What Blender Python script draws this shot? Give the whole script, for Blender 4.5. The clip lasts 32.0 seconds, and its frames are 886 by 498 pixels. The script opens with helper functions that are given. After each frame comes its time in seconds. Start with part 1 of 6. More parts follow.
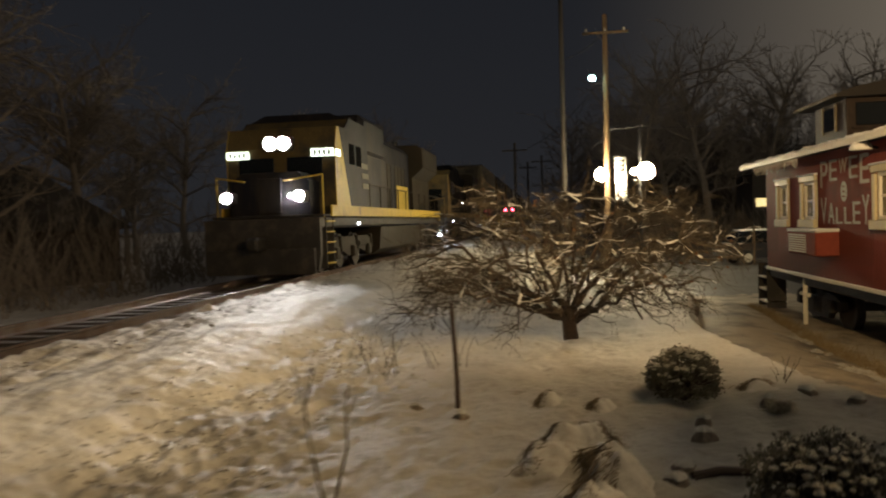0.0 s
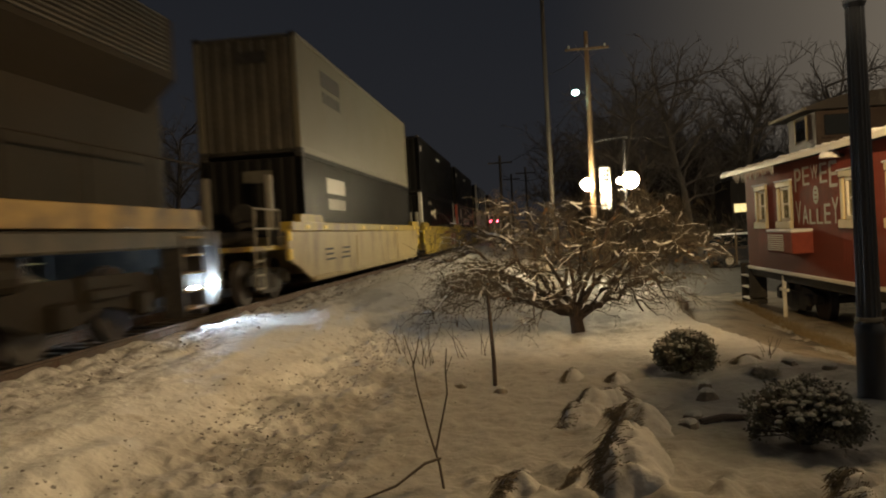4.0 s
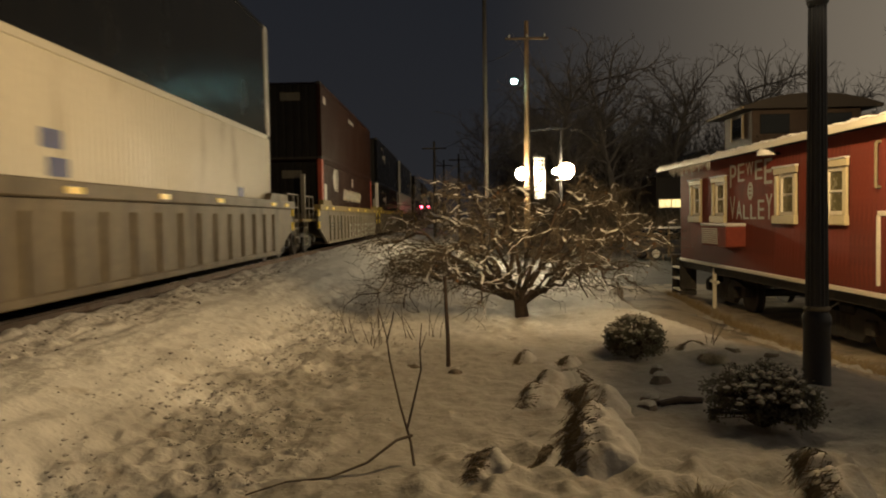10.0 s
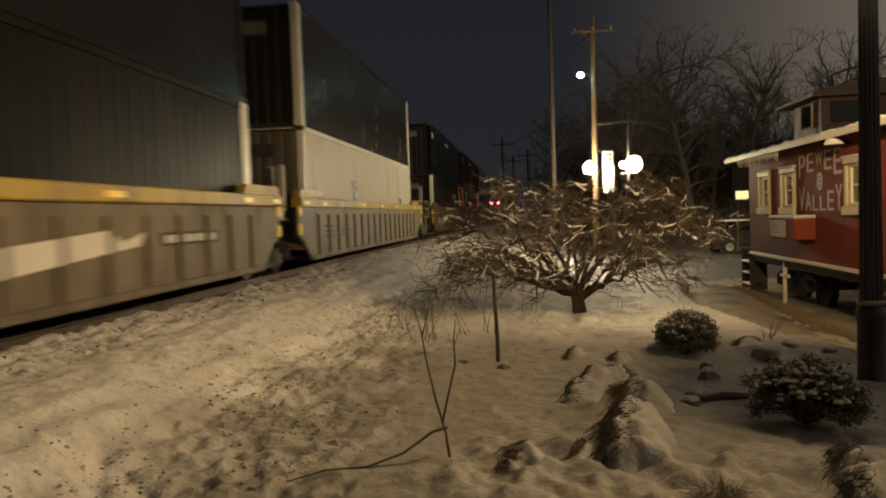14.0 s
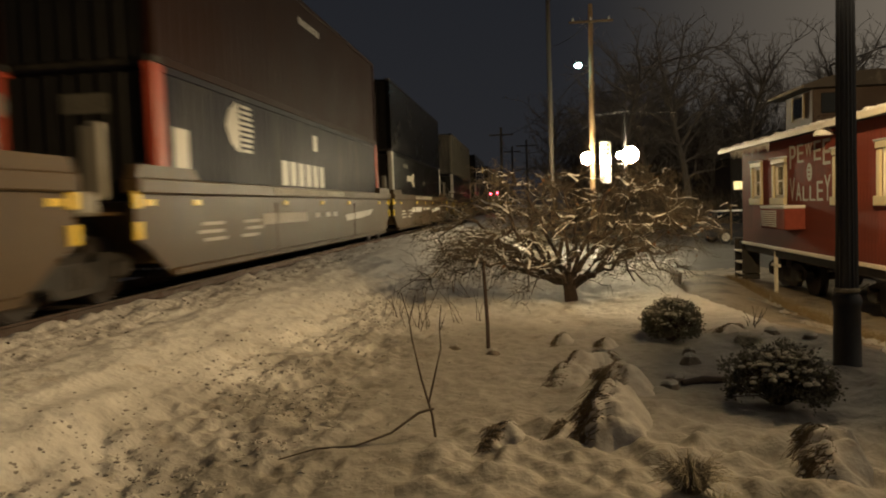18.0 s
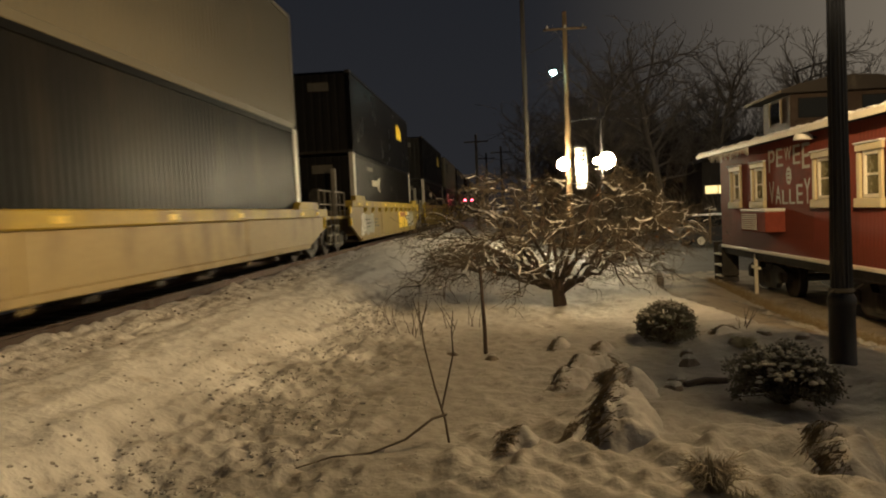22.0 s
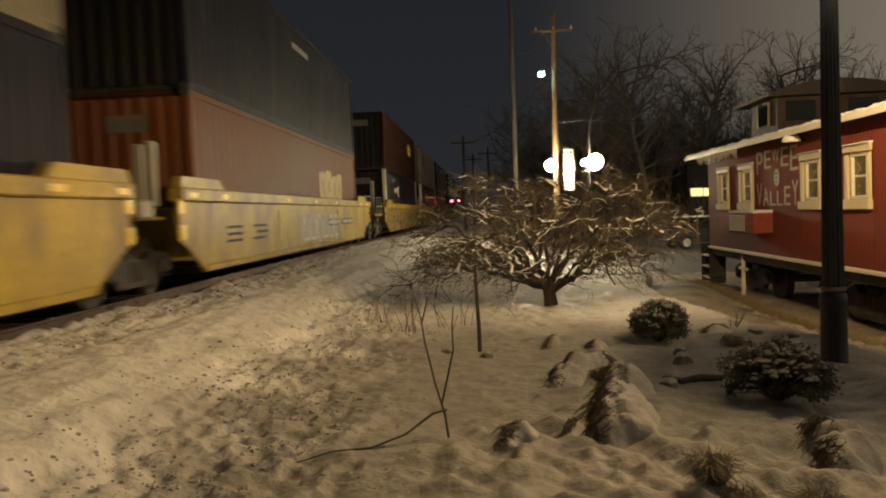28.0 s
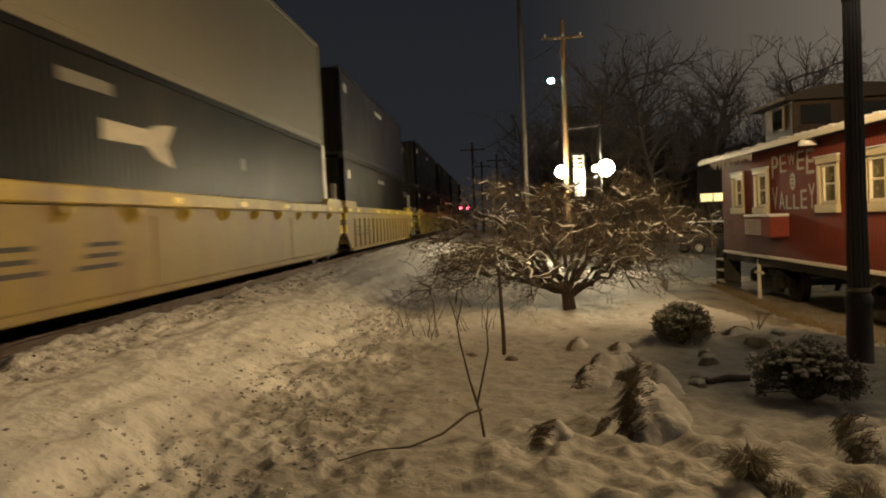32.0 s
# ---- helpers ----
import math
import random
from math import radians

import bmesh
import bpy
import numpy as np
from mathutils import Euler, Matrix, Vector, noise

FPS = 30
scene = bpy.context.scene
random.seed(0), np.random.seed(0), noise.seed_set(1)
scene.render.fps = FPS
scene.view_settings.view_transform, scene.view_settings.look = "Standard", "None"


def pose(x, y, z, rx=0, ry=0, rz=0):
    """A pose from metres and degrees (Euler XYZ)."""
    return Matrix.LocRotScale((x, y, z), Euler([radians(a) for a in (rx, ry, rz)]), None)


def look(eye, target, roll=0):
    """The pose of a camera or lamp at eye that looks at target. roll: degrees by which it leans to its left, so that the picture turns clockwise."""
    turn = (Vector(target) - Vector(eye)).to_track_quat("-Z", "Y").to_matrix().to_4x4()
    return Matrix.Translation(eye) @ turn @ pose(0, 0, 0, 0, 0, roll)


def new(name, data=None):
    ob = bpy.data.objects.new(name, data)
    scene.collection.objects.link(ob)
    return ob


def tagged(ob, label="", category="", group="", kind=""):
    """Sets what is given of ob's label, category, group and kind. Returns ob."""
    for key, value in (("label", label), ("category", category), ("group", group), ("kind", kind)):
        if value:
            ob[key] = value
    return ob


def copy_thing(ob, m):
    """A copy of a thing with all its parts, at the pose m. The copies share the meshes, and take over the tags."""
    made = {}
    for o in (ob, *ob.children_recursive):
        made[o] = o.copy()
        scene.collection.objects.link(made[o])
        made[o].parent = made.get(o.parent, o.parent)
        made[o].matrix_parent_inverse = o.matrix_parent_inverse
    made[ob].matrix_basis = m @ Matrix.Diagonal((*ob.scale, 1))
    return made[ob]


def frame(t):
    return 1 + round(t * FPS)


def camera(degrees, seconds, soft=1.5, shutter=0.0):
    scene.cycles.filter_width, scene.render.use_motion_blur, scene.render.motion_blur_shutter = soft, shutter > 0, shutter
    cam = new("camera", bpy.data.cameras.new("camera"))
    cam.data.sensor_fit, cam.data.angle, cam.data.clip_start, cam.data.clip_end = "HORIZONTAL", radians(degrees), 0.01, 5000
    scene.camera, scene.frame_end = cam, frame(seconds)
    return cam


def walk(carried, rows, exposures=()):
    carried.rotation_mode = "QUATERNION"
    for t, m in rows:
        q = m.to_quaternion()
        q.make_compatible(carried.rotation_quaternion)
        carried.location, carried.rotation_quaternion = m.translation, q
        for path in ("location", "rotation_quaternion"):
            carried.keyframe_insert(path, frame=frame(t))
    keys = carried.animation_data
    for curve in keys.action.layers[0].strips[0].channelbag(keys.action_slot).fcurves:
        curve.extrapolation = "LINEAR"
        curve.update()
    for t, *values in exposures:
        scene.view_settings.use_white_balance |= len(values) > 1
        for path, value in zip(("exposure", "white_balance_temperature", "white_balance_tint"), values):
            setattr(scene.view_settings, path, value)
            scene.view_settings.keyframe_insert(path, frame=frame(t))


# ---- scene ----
cam = camera(61.0, 32.0, soft=2.0, shutter=0.7)
PATH = [
    (0, (0.865, 1.217, 1.719), (0.585, 3.196, 1.648), -2.0),
    (0.5, (0.698, 0.355, 1.651), (0.318, 2.318, 1.611), -1.8),
    (1, (0.708, 0.152, 1.674), (0.217, 2.091, 1.646), -2.0),
    (1.5, (0.688, 0.149, 1.68), (0.242, 2.098, 1.648), -1.3),
    (2, (0.634, 0.108, 1.673), (0.327, 2.084, 1.641), -1.6),
    (2.5, (0.575, 0.034, 1.676), (0.32, 2.017, 1.645), -2.3),
    (3, (0.504, -0.027, 1.685), (0.259, 1.958, 1.651), -2.6),
    (3.5, (0.466, -0.067, 1.682), (0.223, 1.918, 1.646), -3.0),
    (5.5, (0.252, -0.144, 1.637), (0.108, 1.85, 1.588), -3.9),
    (6, (0.143, -0.164, 1.633), (0.037, 1.833, 1.583), -3.4),
    (6.5, (0.075, -0.177, 1.621), (-0.016, 1.82, 1.573), -2.9),
    (7, (0.05, -0.205, 1.626), (-0.033, 1.793, 1.575), -2.0),
    (7.5, (0.043, -0.196, 1.625), (-0.031, 1.802, 1.57), -1.4),
    (8, (0.044, -0.016, 1.6), (-0.024, 1.981, 1.537), -0.8),
    (8.5, (0.031, 0.025, 1.588), (-0.019, 2.023, 1.52), -1.0),
    (9, (0.06, -0.034, 1.591), (0.026, 1.964, 1.514), -1.0),
    (9.5, (0.028, -0.012, 1.594), (-0.003, 1.986, 1.508), -0.8),
    (10, (0.088, -0.023, 1.607), (0.051, 1.974, 1.523), -1.1),
    (10.5, (0.137, -0.051, 1.604), (0.093, 1.947, 1.526), -1.5),
    (11, (0.138, -0.026, 1.603), (0.093, 1.972, 1.527), -1.2),
    (11.5, (0.157, -0.009, 1.596), (0.106, 1.989, 1.521), -0.9),
    (12, (0.198, -0.121, 1.606), (0.14, 1.877, 1.531), -1.1),
    (12.5, (0.253, -0.375, 1.621), (0.176, 1.622, 1.545), -1.3),
    (13, (0.328, -0.316, 1.616), (0.17, 1.677, 1.538), -1.6),
    (13.5, (0.359, -0.202, 1.593), (0.108, 1.781, 1.507), -1.4),
    (14, (0.364, -0.158, 1.618), (0.134, 1.826, 1.53), -2.1),
    (14.5, (0.408, -0.191, 1.614), (0.151, 1.79, 1.503), -2.0),
    (16.5, (0.481, -0.301, 1.619), (0.209, 1.677, 1.501), -1.4),
    (17, (0.487, -0.336, 1.623), (0.236, 1.645, 1.512), -2.0),
    (17.5, (0.468, -0.34, 1.613), (0.229, 1.642, 1.502), -1.9),
    (18, (0.484, -0.355, 1.614), (0.253, 1.629, 1.5), -2.1),
    (18.5, (0.448, -0.362, 1.615), (0.229, 1.622, 1.496), -2.2),
    (19, (0.334, -0.342, 1.612), (0.139, 1.645, 1.486), -1.3),
    (19.5, (0.313, -0.361, 1.603), (0.151, 1.629, 1.475), -1.7),
    (20, (0.291, -0.393, 1.616), (0.159, 1.599, 1.485), -1.6),
    (20.5, (0.251, -0.404, 1.615), (0.132, 1.588, 1.483), -2.0),
    (21, (0.237, -0.389, 1.609), (0.11, 1.603, 1.482), -2.5),
    (21.5, (0.23, -0.392, 1.615), (0.081, 1.599, 1.498), -2.7),
    (22, (0.22, -0.397, 1.616), (0.061, 1.594, 1.518), -2.7),
    (22.5, (0.205, -0.367, 1.604), (0.042, 1.625, 1.521), -2.1),
    (23, (0.153, -0.318, 1.594), (-0.003, 1.674, 1.52), -1.8),
    (23.5, (0.152, -0.379, 1.609), (0.005, 1.615, 1.544), -2.2),
    (24, (0.151, -0.39, 1.603), (0.013, 1.605, 1.55), -1.6),
    (24.5, (0.147, -0.391, 1.598), (0.021, 1.604, 1.551), -1.2),
    (25, (0.156, -0.413, 1.608), (0.033, 1.583, 1.557), -1.6),
    (25.5, (0.143, -0.378, 1.593), (0.014, 1.617, 1.54), -2.4),
    (27.5, (0.147, -0.366, 1.605), (0.018, 1.627, 1.509), -2.5),
    (28, (0.111, -0.429, 1.585), (-0.009, 1.565, 1.488), -2.3),
    (28.5, (0.044, -0.494, 1.578), (-0.072, 1.501, 1.487), -3.3),
    (29, (0.019, -0.517, 1.574), (-0.094, 1.478, 1.488), -3.6),
    (29.5, (-0.041, -0.553, 1.575), (-0.153, 1.442, 1.49), -3.6),
    (30, (-0.084, -0.555, 1.567), (-0.202, 1.44, 1.486), -3.3),
    (30.5, (-0.079, -0.602, 1.578), (-0.214, 1.392, 1.5), -3.0),
    (31, (-0.072, -0.577, 1.571), (-0.219, 1.416, 1.495), -2.7),
    (31.5, (-0.075, -0.564, 1.571), (-0.222, 1.429, 1.494), -2.6),
    (32, (-0.077, -0.538, 1.561), (-0.216, 1.455, 1.485), -2.7),
]
# The clip's camera brightens its picture a little as the engines' lights pass out of sight.
walk(cam, [(t, look(eye, target, roll)) for t, eye, target, roll in PATH], exposures=[(0.0, -0.05), (3.0, -0.02), (8.0, 0.05), (14.0, 0.09), (21.0, 0.14), (25.0, 0.10), (28.5, 0.20), (32.0, 0.15)])

# ---- night sky and lamps ----
world = bpy.data.worlds.new("night")
scene.world = world
world.use_nodes = True
wn, wl = world.node_tree.nodes, world.node_tree.links
wtex = wn.new("ShaderNodeTexCoord")
wsep = wn.new("ShaderNodeSeparateXYZ")
wramp = wn.new("ShaderNodeValToRGB")
wl.new(wtex.outputs["Generated"], wsep.inputs[0])
wl.new(wsep.outputs["Z"], wramp.inputs[0])
wramp.color_ramp.elements[0].position, wramp.color_ramp.elements[0].color = 0.0, (0.0185, 0.0188, 0.0212, 1)
wramp.color_ramp.elements[1].position, wramp.color_ramp.elements[1].color = 0.45, (0.0105, 0.0120, 0.0160, 1)
wglow = wn.new("ShaderNodeMapRange")  # haze round the lantern, painted in as a warm bright side of the sky
wglow.interpolation_type = "SMOOTHSTEP"
wglow.inputs[1].default_value, wglow.inputs[2].default_value = 0.02, 0.80
wl.new(wsep.outputs["X"], wglow.inputs[0])
wmix = wn.new("ShaderNodeMix")
wmix.data_type = "RGBA"
wmix.inputs["B"].default_value = (0.250, 0.206, 0.150, 1)
wl.new(wglow.outputs[0], wmix.inputs["Factor"])
wl.new(wramp.outputs[0], wmix.inputs["A"])
wl.new(wmix.outputs["Result"], wn["Background"].inputs["Color"])
wn["Background"].inputs["Strength"].default_value = 1.0


def lamp(name, kind, m, watts, colour, radius=0.1, spread=None):
    data = bpy.data.lights.new(name, kind)
    data.energy, data.color = watts, colour
    data.shadow_soft_size = radius
    if spread:
        data.spot_size, data.spot_blend = radians(spread), 0.6
    ob = new(name, data)
    ob.matrix_world = m
    return ob


WARM = (1.0, 0.675, 0.310)
LAMP_POST = (3.29, 6.72)
lamp("lantern_light", "POINT", pose(*LAMP_POST, 3.74), 1850, WARM, 0.05)

# ---- mesh tools ----


class Shape:
    """Gathers corners and faces of one mesh."""

    def __init__(self):
        self.v, self.f, self.m = [], [], []

    def add(self, verts, faces, mat=0):
        n = len(self.v)
        self.v += [tuple(p) for p in verts]
        self.f += [tuple(i + n for i in f) for f in faces]
        self.m += [mat] * len(faces)
        return self

    def box(self, x, y, z, sx, sy, sz, b=0.0, turn=None, mat=0):
        hx, hy, hz = sx / 2, sy / 2, sz / 2
        b = min(b, hx * 0.9, hy * 0.9, hz * 0.9)
        vs, fs = [], []
        if b <= 0:
            vs = [(a * hx, c * hy, d * hz) for a in (-1, 1) for c in (-1, 1) for d in (-1, 1)]
            fs = [(0, 1, 3, 2), (4, 6, 7, 5), (0, 4, 5, 1), (2, 3, 7, 6), (0, 2, 6, 4), (1, 5, 7, 3)]
        else:
            ix = {}
            for a in (-1, 1):
                for c in (-1, 1):
                    for d in (-1, 1):
                        for k, p in enumerate(((a * hx, c * (hy - b), d * (hz - b)), (a * (hx - b), c * hy, d * (hz - b)), (a * (hx - b), c * (hy - b), d * hz))):
                            ix[a, c, d, k] = len(vs)
                            vs.append(p)
            for k in range(3):
                for s in (-1, 1):
                    ring = []
                    for u, w in ((-1, -1), (1, -1), (1, 1), (-1, 1)):
                        key = [u, w]
                        key.insert(k, s)
                        ring.append(ix[key[0], key[1], key[2], k])
                    flip = (s > 0) == (k != 1)
                    fs.append(tuple(ring if flip else ring[::-1]))
            for k in range(3):
                i, j = [n for n in range(3) if n != k]
                for si in (-1, 1):
                    for sj in (-1, 1):
                        lo, hi = [0, 0, 0], [0, 0, 0]
                        lo[k], hi[k], lo[i], hi[i], lo[j], hi[j] = -1, 1, si, si, sj, sj
                        fs.append((ix[(*lo, i)], ix[(*hi, i)], ix[(*hi, j)], ix[(*lo, j)]))
            for a in (-1, 1):
                for c in (-1, 1):
                    for d in (-1, 1):
                        fs.append((ix[a, c, d, 0], ix[a, c, d, 1], ix[a, c, d, 2]))
        if turn is not None:
            vs = [turn @ Vector(p) for p in vs]
        return self.add([(p[0] + x, p[1] + y, p[2] + z) for p in vs], fs, mat)

    def tube(self, p0, p1, r0, r1=None, n=10, caps=True, mat=0):
        r1 = r0 if r1 is None else r1
        p0, p1 = Vector(p0), Vector(p1)
        axis = (p1 - p0).normalized()
        side = axis.orthogonal().normalized()
        up = axis.cross(side)
        vs = []
        for p, r in ((p0, r0), (p1, r1)):
            vs += [p + r * (math.cos(2 * math.pi * k / n) * side + math.sin(2 * math.pi * k / n) * up) for k in range(n)]
        fs = [(k, (k + 1) % n, n + (k + 1) % n, n + k) for k in range(n)]
        if caps:
            fs += [tuple(range(n))[::-1], tuple(range(n, 2 * n))]
        return self.add(vs, fs, mat)

    def lathe(self, x, y, profile, n=20, mat=0):
        vs = [(x + r * math.cos(2 * math.pi * k / n), y + r * math.sin(2 * math.pi * k / n), z) for r, z in profile for k in range(n)]
        fs = [(a * n + k, a * n + (k + 1) % n, (a + 1) * n + (k + 1) % n, (a + 1) * n + k) for a in range(len(profile) - 1) for k in range(n)]
        fs += [tuple(range(n))[::-1], tuple(range((len(profile) - 1) * n, len(profile) * n))]
        return self.add(vs, fs, mat)

    def prism(self, outline, axis, a, b, mat=0):
        """A flat outline, extruded along an axis from a to b."""
        n, vs = len(outline), []
        for s in (a, b):
            for p in outline:
                q = list(p)
                q.insert("xyz".index(axis), s)
                vs.append(tuple(q))
        fs = [tuple(range(n)), tuple(range(n, 2 * n))[::-1]]
        fs += [((k + 1) % n, k, n + k, n + (k + 1) % n) for k in range(n)]
        return self.add(vs, fs, mat)

    def mesh(self, name, mats, smooth=False, fix=True):
        me = bpy.data.meshes.new(name)
        me.from_pydata(self.v, [], self.f)
        for m in mats if isinstance(mats, (list, tuple)) else [mats]:
            me.materials.append(m)
        if any(self.m):
            me.polygons.foreach_set("material_index", self.m)
        if fix and len(self.f) < 60000:
            bm = bmesh.new()
            bm.from_mesh(me)
            bmesh.ops.recalc_face_normals(bm, faces=bm.faces)
            bm.to_mesh(me)
            bm.free()
        if smooth:
            me.polygons.foreach_set("use_smooth", [True] * len(me.polygons))
            me.set_sharp_from_angle(angle=radians(40))
        me.update()
        return me


def part(name, shape, material, parent, label="", smooth=False):
    ob = new(name, shape if isinstance(shape, bpy.types.Mesh) else shape.mesh(name, material, smooth))
    ob.parent = parent
    if label:
        tagged(ob, label)
    return ob


def thing(name, label, category, group="", kind="", at=None):
    ob = new(name)
    ob.empty_display_size = 0.2
    if at is not None:
        ob.matrix_basis = at
    return tagged(ob, label, category, group, kind)


def solid(name, shape, material, label, category="", group="", kind="", smooth=False, at=None):
    ob = new(name, shape.mesh(name, material, smooth))
    if at is not None:
        ob.matrix_basis = at
    return tagged(ob, label, category, group, kind)


# ---- materials ----


def paint(name, colour, rough=0.5, metal=0.0, vary=0.2, scale=1.5, grain=30.0, bump=0.08, dirt=None, dirt_scale=2.0, dirt_at=0.55, dirt_stretch=(1, 1, 1), coat=0.0, spread=0.0, relief=0.02, spec=0.5, thin=None):
    """A worn surface: base colour varied at two scales, stains of a second colour, fine relief."""
    m = bpy.data.materials.new(name)
    m.use_nodes = True
    nt = m.node_tree
    nd, lk = nt.nodes, nt.links
    bs = nd["Principled BSDF"]
    tc = nd.new("ShaderNodeTexCoord")
    mp = nd.new("ShaderNodeMapping")
    mp.inputs["Scale"].default_value = dirt_stretch
    lk.new(tc.outputs["Object"], mp.inputs[0])
    n1 = nd.new("ShaderNodeTexNoise")
    n1.inputs["Scale"].default_value, n1.inputs["Detail"].default_value = scale, 6
    n2 = nd.new("ShaderNodeTexNoise")
    n2.inputs["Scale"].default_value, n2.inputs["Detail"].default_value = grain, 4
    n3 = nd.new("ShaderNodeTexNoise")
    n3.inputs["Scale"].default_value, n3.inputs["Detail"].default_value, n3.inputs["Roughness"].default_value = dirt_scale, 8, 0.65
    for n in (n1, n2):
        lk.new(tc.outputs["Object"], n.inputs["Vector"])
    lk.new(mp.outputs[0], n3.inputs["Vector"])
    both = nd.new("ShaderNodeMath")
    both.operation = "ADD"
    lk.new(n1.outputs["Fac"], both.inputs[0])
    lk.new(n2.outputs["Fac"], both.inputs[1])
    rg = nd.new("ShaderNodeMapRange")
    rg.inputs[1].default_value, rg.inputs[2].default_value = 0.6, 1.4
    rg.inputs[3].default_value, rg.inputs[4].default_value = 1 - vary, 1 + vary
    lk.new(both.outputs[0], rg.inputs[0])
    value = rg.outputs[0]
    if spread:
        inf = nd.new("ShaderNodeObjectInfo")
        r2 = nd.new("ShaderNodeMapRange")
        r2.inputs[3].default_value, r2.inputs[4].default_value = 1 - spread, 1 + spread
        lk.new(inf.outputs["Random"], r2.inputs[0])
        ml = nd.new("ShaderNodeMath")
        ml.operation = "MULTIPLY"
        lk.new(value, ml.inputs[0])
        lk.new(r2.outputs[0], ml.inputs[1])
        value = ml.outputs[0]
    hsv = nd.new("ShaderNodeHueSaturation")
    hsv.inputs["Color"].default_value = (*colour, 1)
    lk.new(value, hsv.inputs["Value"])
    out = hsv.outputs[0]
    rough_in = rough
    if dirt:
        cr = nd.new("ShaderNodeMapRange")
        cr.inputs[1].default_value, cr.inputs[2].default_value = dirt_at - 0.08, dirt_at + 0.12
        lk.new(n3.outputs["Fac"], cr.inputs[0])
        mx = nd.new("ShaderNodeMix")
        mx.data_type = "RGBA"
        mx.inputs["B"].default_value = (*dirt, 1)
        lk.new(cr.outputs[0], mx.inputs["Factor"])
        lk.new(out, mx.inputs["A"])
        out = mx.outputs["Result"]
    # thin: tint multiplied in where the bed's weaker lamp light is painted
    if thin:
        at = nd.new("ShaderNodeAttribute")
        at.attribute_name = "thin_dimmed_cover"
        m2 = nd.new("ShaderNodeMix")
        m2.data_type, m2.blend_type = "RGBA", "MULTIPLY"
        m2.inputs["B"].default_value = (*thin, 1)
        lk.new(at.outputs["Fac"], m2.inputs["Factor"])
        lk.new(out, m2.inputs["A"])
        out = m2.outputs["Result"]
    lk.new(out, bs.inputs["Base Color"])
    bs.inputs["Specular IOR Level"].default_value = spec
    rr = nd.new("ShaderNodeMapRange")
    rr.inputs[3].default_value, rr.inputs[4].default_value = max(0.03, rough_in - 0.12), min(1, rough_in + 0.12)
    lk.new(n1.outputs["Fac"], rr.inputs[0])
    lk.new(rr.outputs[0], bs.inputs["Roughness"])
    bs.inputs["Metallic"].default_value = metal
    bs.inputs["Coat Weight"].default_value = coat
    if bump:
        bp = nd.new("ShaderNodeBump")
        bp.inputs["Strength"].default_value, bp.inputs["Distance"].default_value = bump, relief
        lk.new(both.outputs[0], bp.inputs["Height"])
        lk.new(bp.outputs[0], bs.inputs["Normal"])
    return m


def glow(name, colour, strength):
    m = bpy.data.materials.new(name)
    m.use_nodes = True
    bs = m.node_tree.nodes["Principled BSDF"]
    bs.inputs["Base Color"].default_value = (*colour, 1)
    bs.inputs["Emission Color"].default_value = (*colour, 1)
    bs.inputs["Emission Strength"].default_value = strength
    return m


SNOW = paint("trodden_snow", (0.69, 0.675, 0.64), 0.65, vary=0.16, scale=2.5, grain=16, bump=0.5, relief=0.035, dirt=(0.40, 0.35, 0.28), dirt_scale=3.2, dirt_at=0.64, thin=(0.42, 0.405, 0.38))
GRIT_SNOW = paint("gritty_snow", (0.58, 0.56, 0.53), 0.7, vary=0.2, scale=3.0, grain=16, bump=0.6, relief=0.04, dirt=(0.10, 0.08, 0.06), dirt_scale=5.5, dirt_at=0.59)
# thin snow of the bed, darkened further for the dim light there
BED_SNOW = paint("thin_dimmed_snow", (0.39, 0.375, 0.345), 0.75, vary=0.16, scale=2.2, grain=16, bump=0.45, relief=0.03, dirt=(0.26, 0.22, 0.17), dirt_scale=3.0, dirt_at=0.62)
CAP_SNOW = paint("settled_snow", (0.82, 0.82, 0.82), 0.6, vary=0.06, scale=6, grain=80, bump=0.3)
SLUSH = paint("slush", (0.38, 0.32, 0.235), 0.55, vary=0.25, scale=1.5, grain=25, bump=0.4, dirt=(0.10, 0.085, 0.07), dirt_scale=1.2, dirt_at=0.52)
ASPHALT = paint("asphalt", (0.055, 0.055, 0.055), 0.5, vary=0.25, scale=0.8, grain=40, bump=0.3, dirt=(0.10, 0.10, 0.10), dirt_scale=0.25, dirt_at=0.6)
BALLAST = paint("ballast", (0.13, 0.11, 0.09), 0.85, vary=0.5, scale=8, grain=22, bump=1.0, dirt=(0.5, 0.48, 0.45), dirt_scale=3.0, dirt_at=0.62)
STEEL = paint("rail_steel", (0.16, 0.12, 0.10), 0.45, metal=0.8, vary=0.3, dirt=(0.11, 0.06, 0.035), dirt_scale=4)
SHINY = paint("worn_rail_head", (0.55, 0.54, 0.52), 0.25, metal=1.0, vary=0.1)
TIE = paint("creosoted_wood", (0.06, 0.045, 0.035), 0.8, vary=0.4, scale=3, grain=18, bump=0.5)
BLACK = paint("black_underframe", (0.025, 0.023, 0.021), 0.65, vary=0.4, dirt=(0.06, 0.05, 0.04), dirt_scale=3)
WHEEL = paint("wheel_steel", (0.07, 0.06, 0.055), 0.5, metal=0.5, vary=0.3)
DARK_METAL = paint("dark_painted_metal", (0.018, 0.018, 0.02), 0.45, vary=0.3, grain=60)
GLASS = bpy.data.materials.new("window_glass")
GLASS.use_nodes = True
GLASS.node_tree.nodes["Principled BSDF"].inputs["Base Color"].default_value = (0.01, 0.012, 0.014, 1)
GLASS.node_tree.nodes["Principled BSDF"].inputs["Roughness"].default_value = 0.06
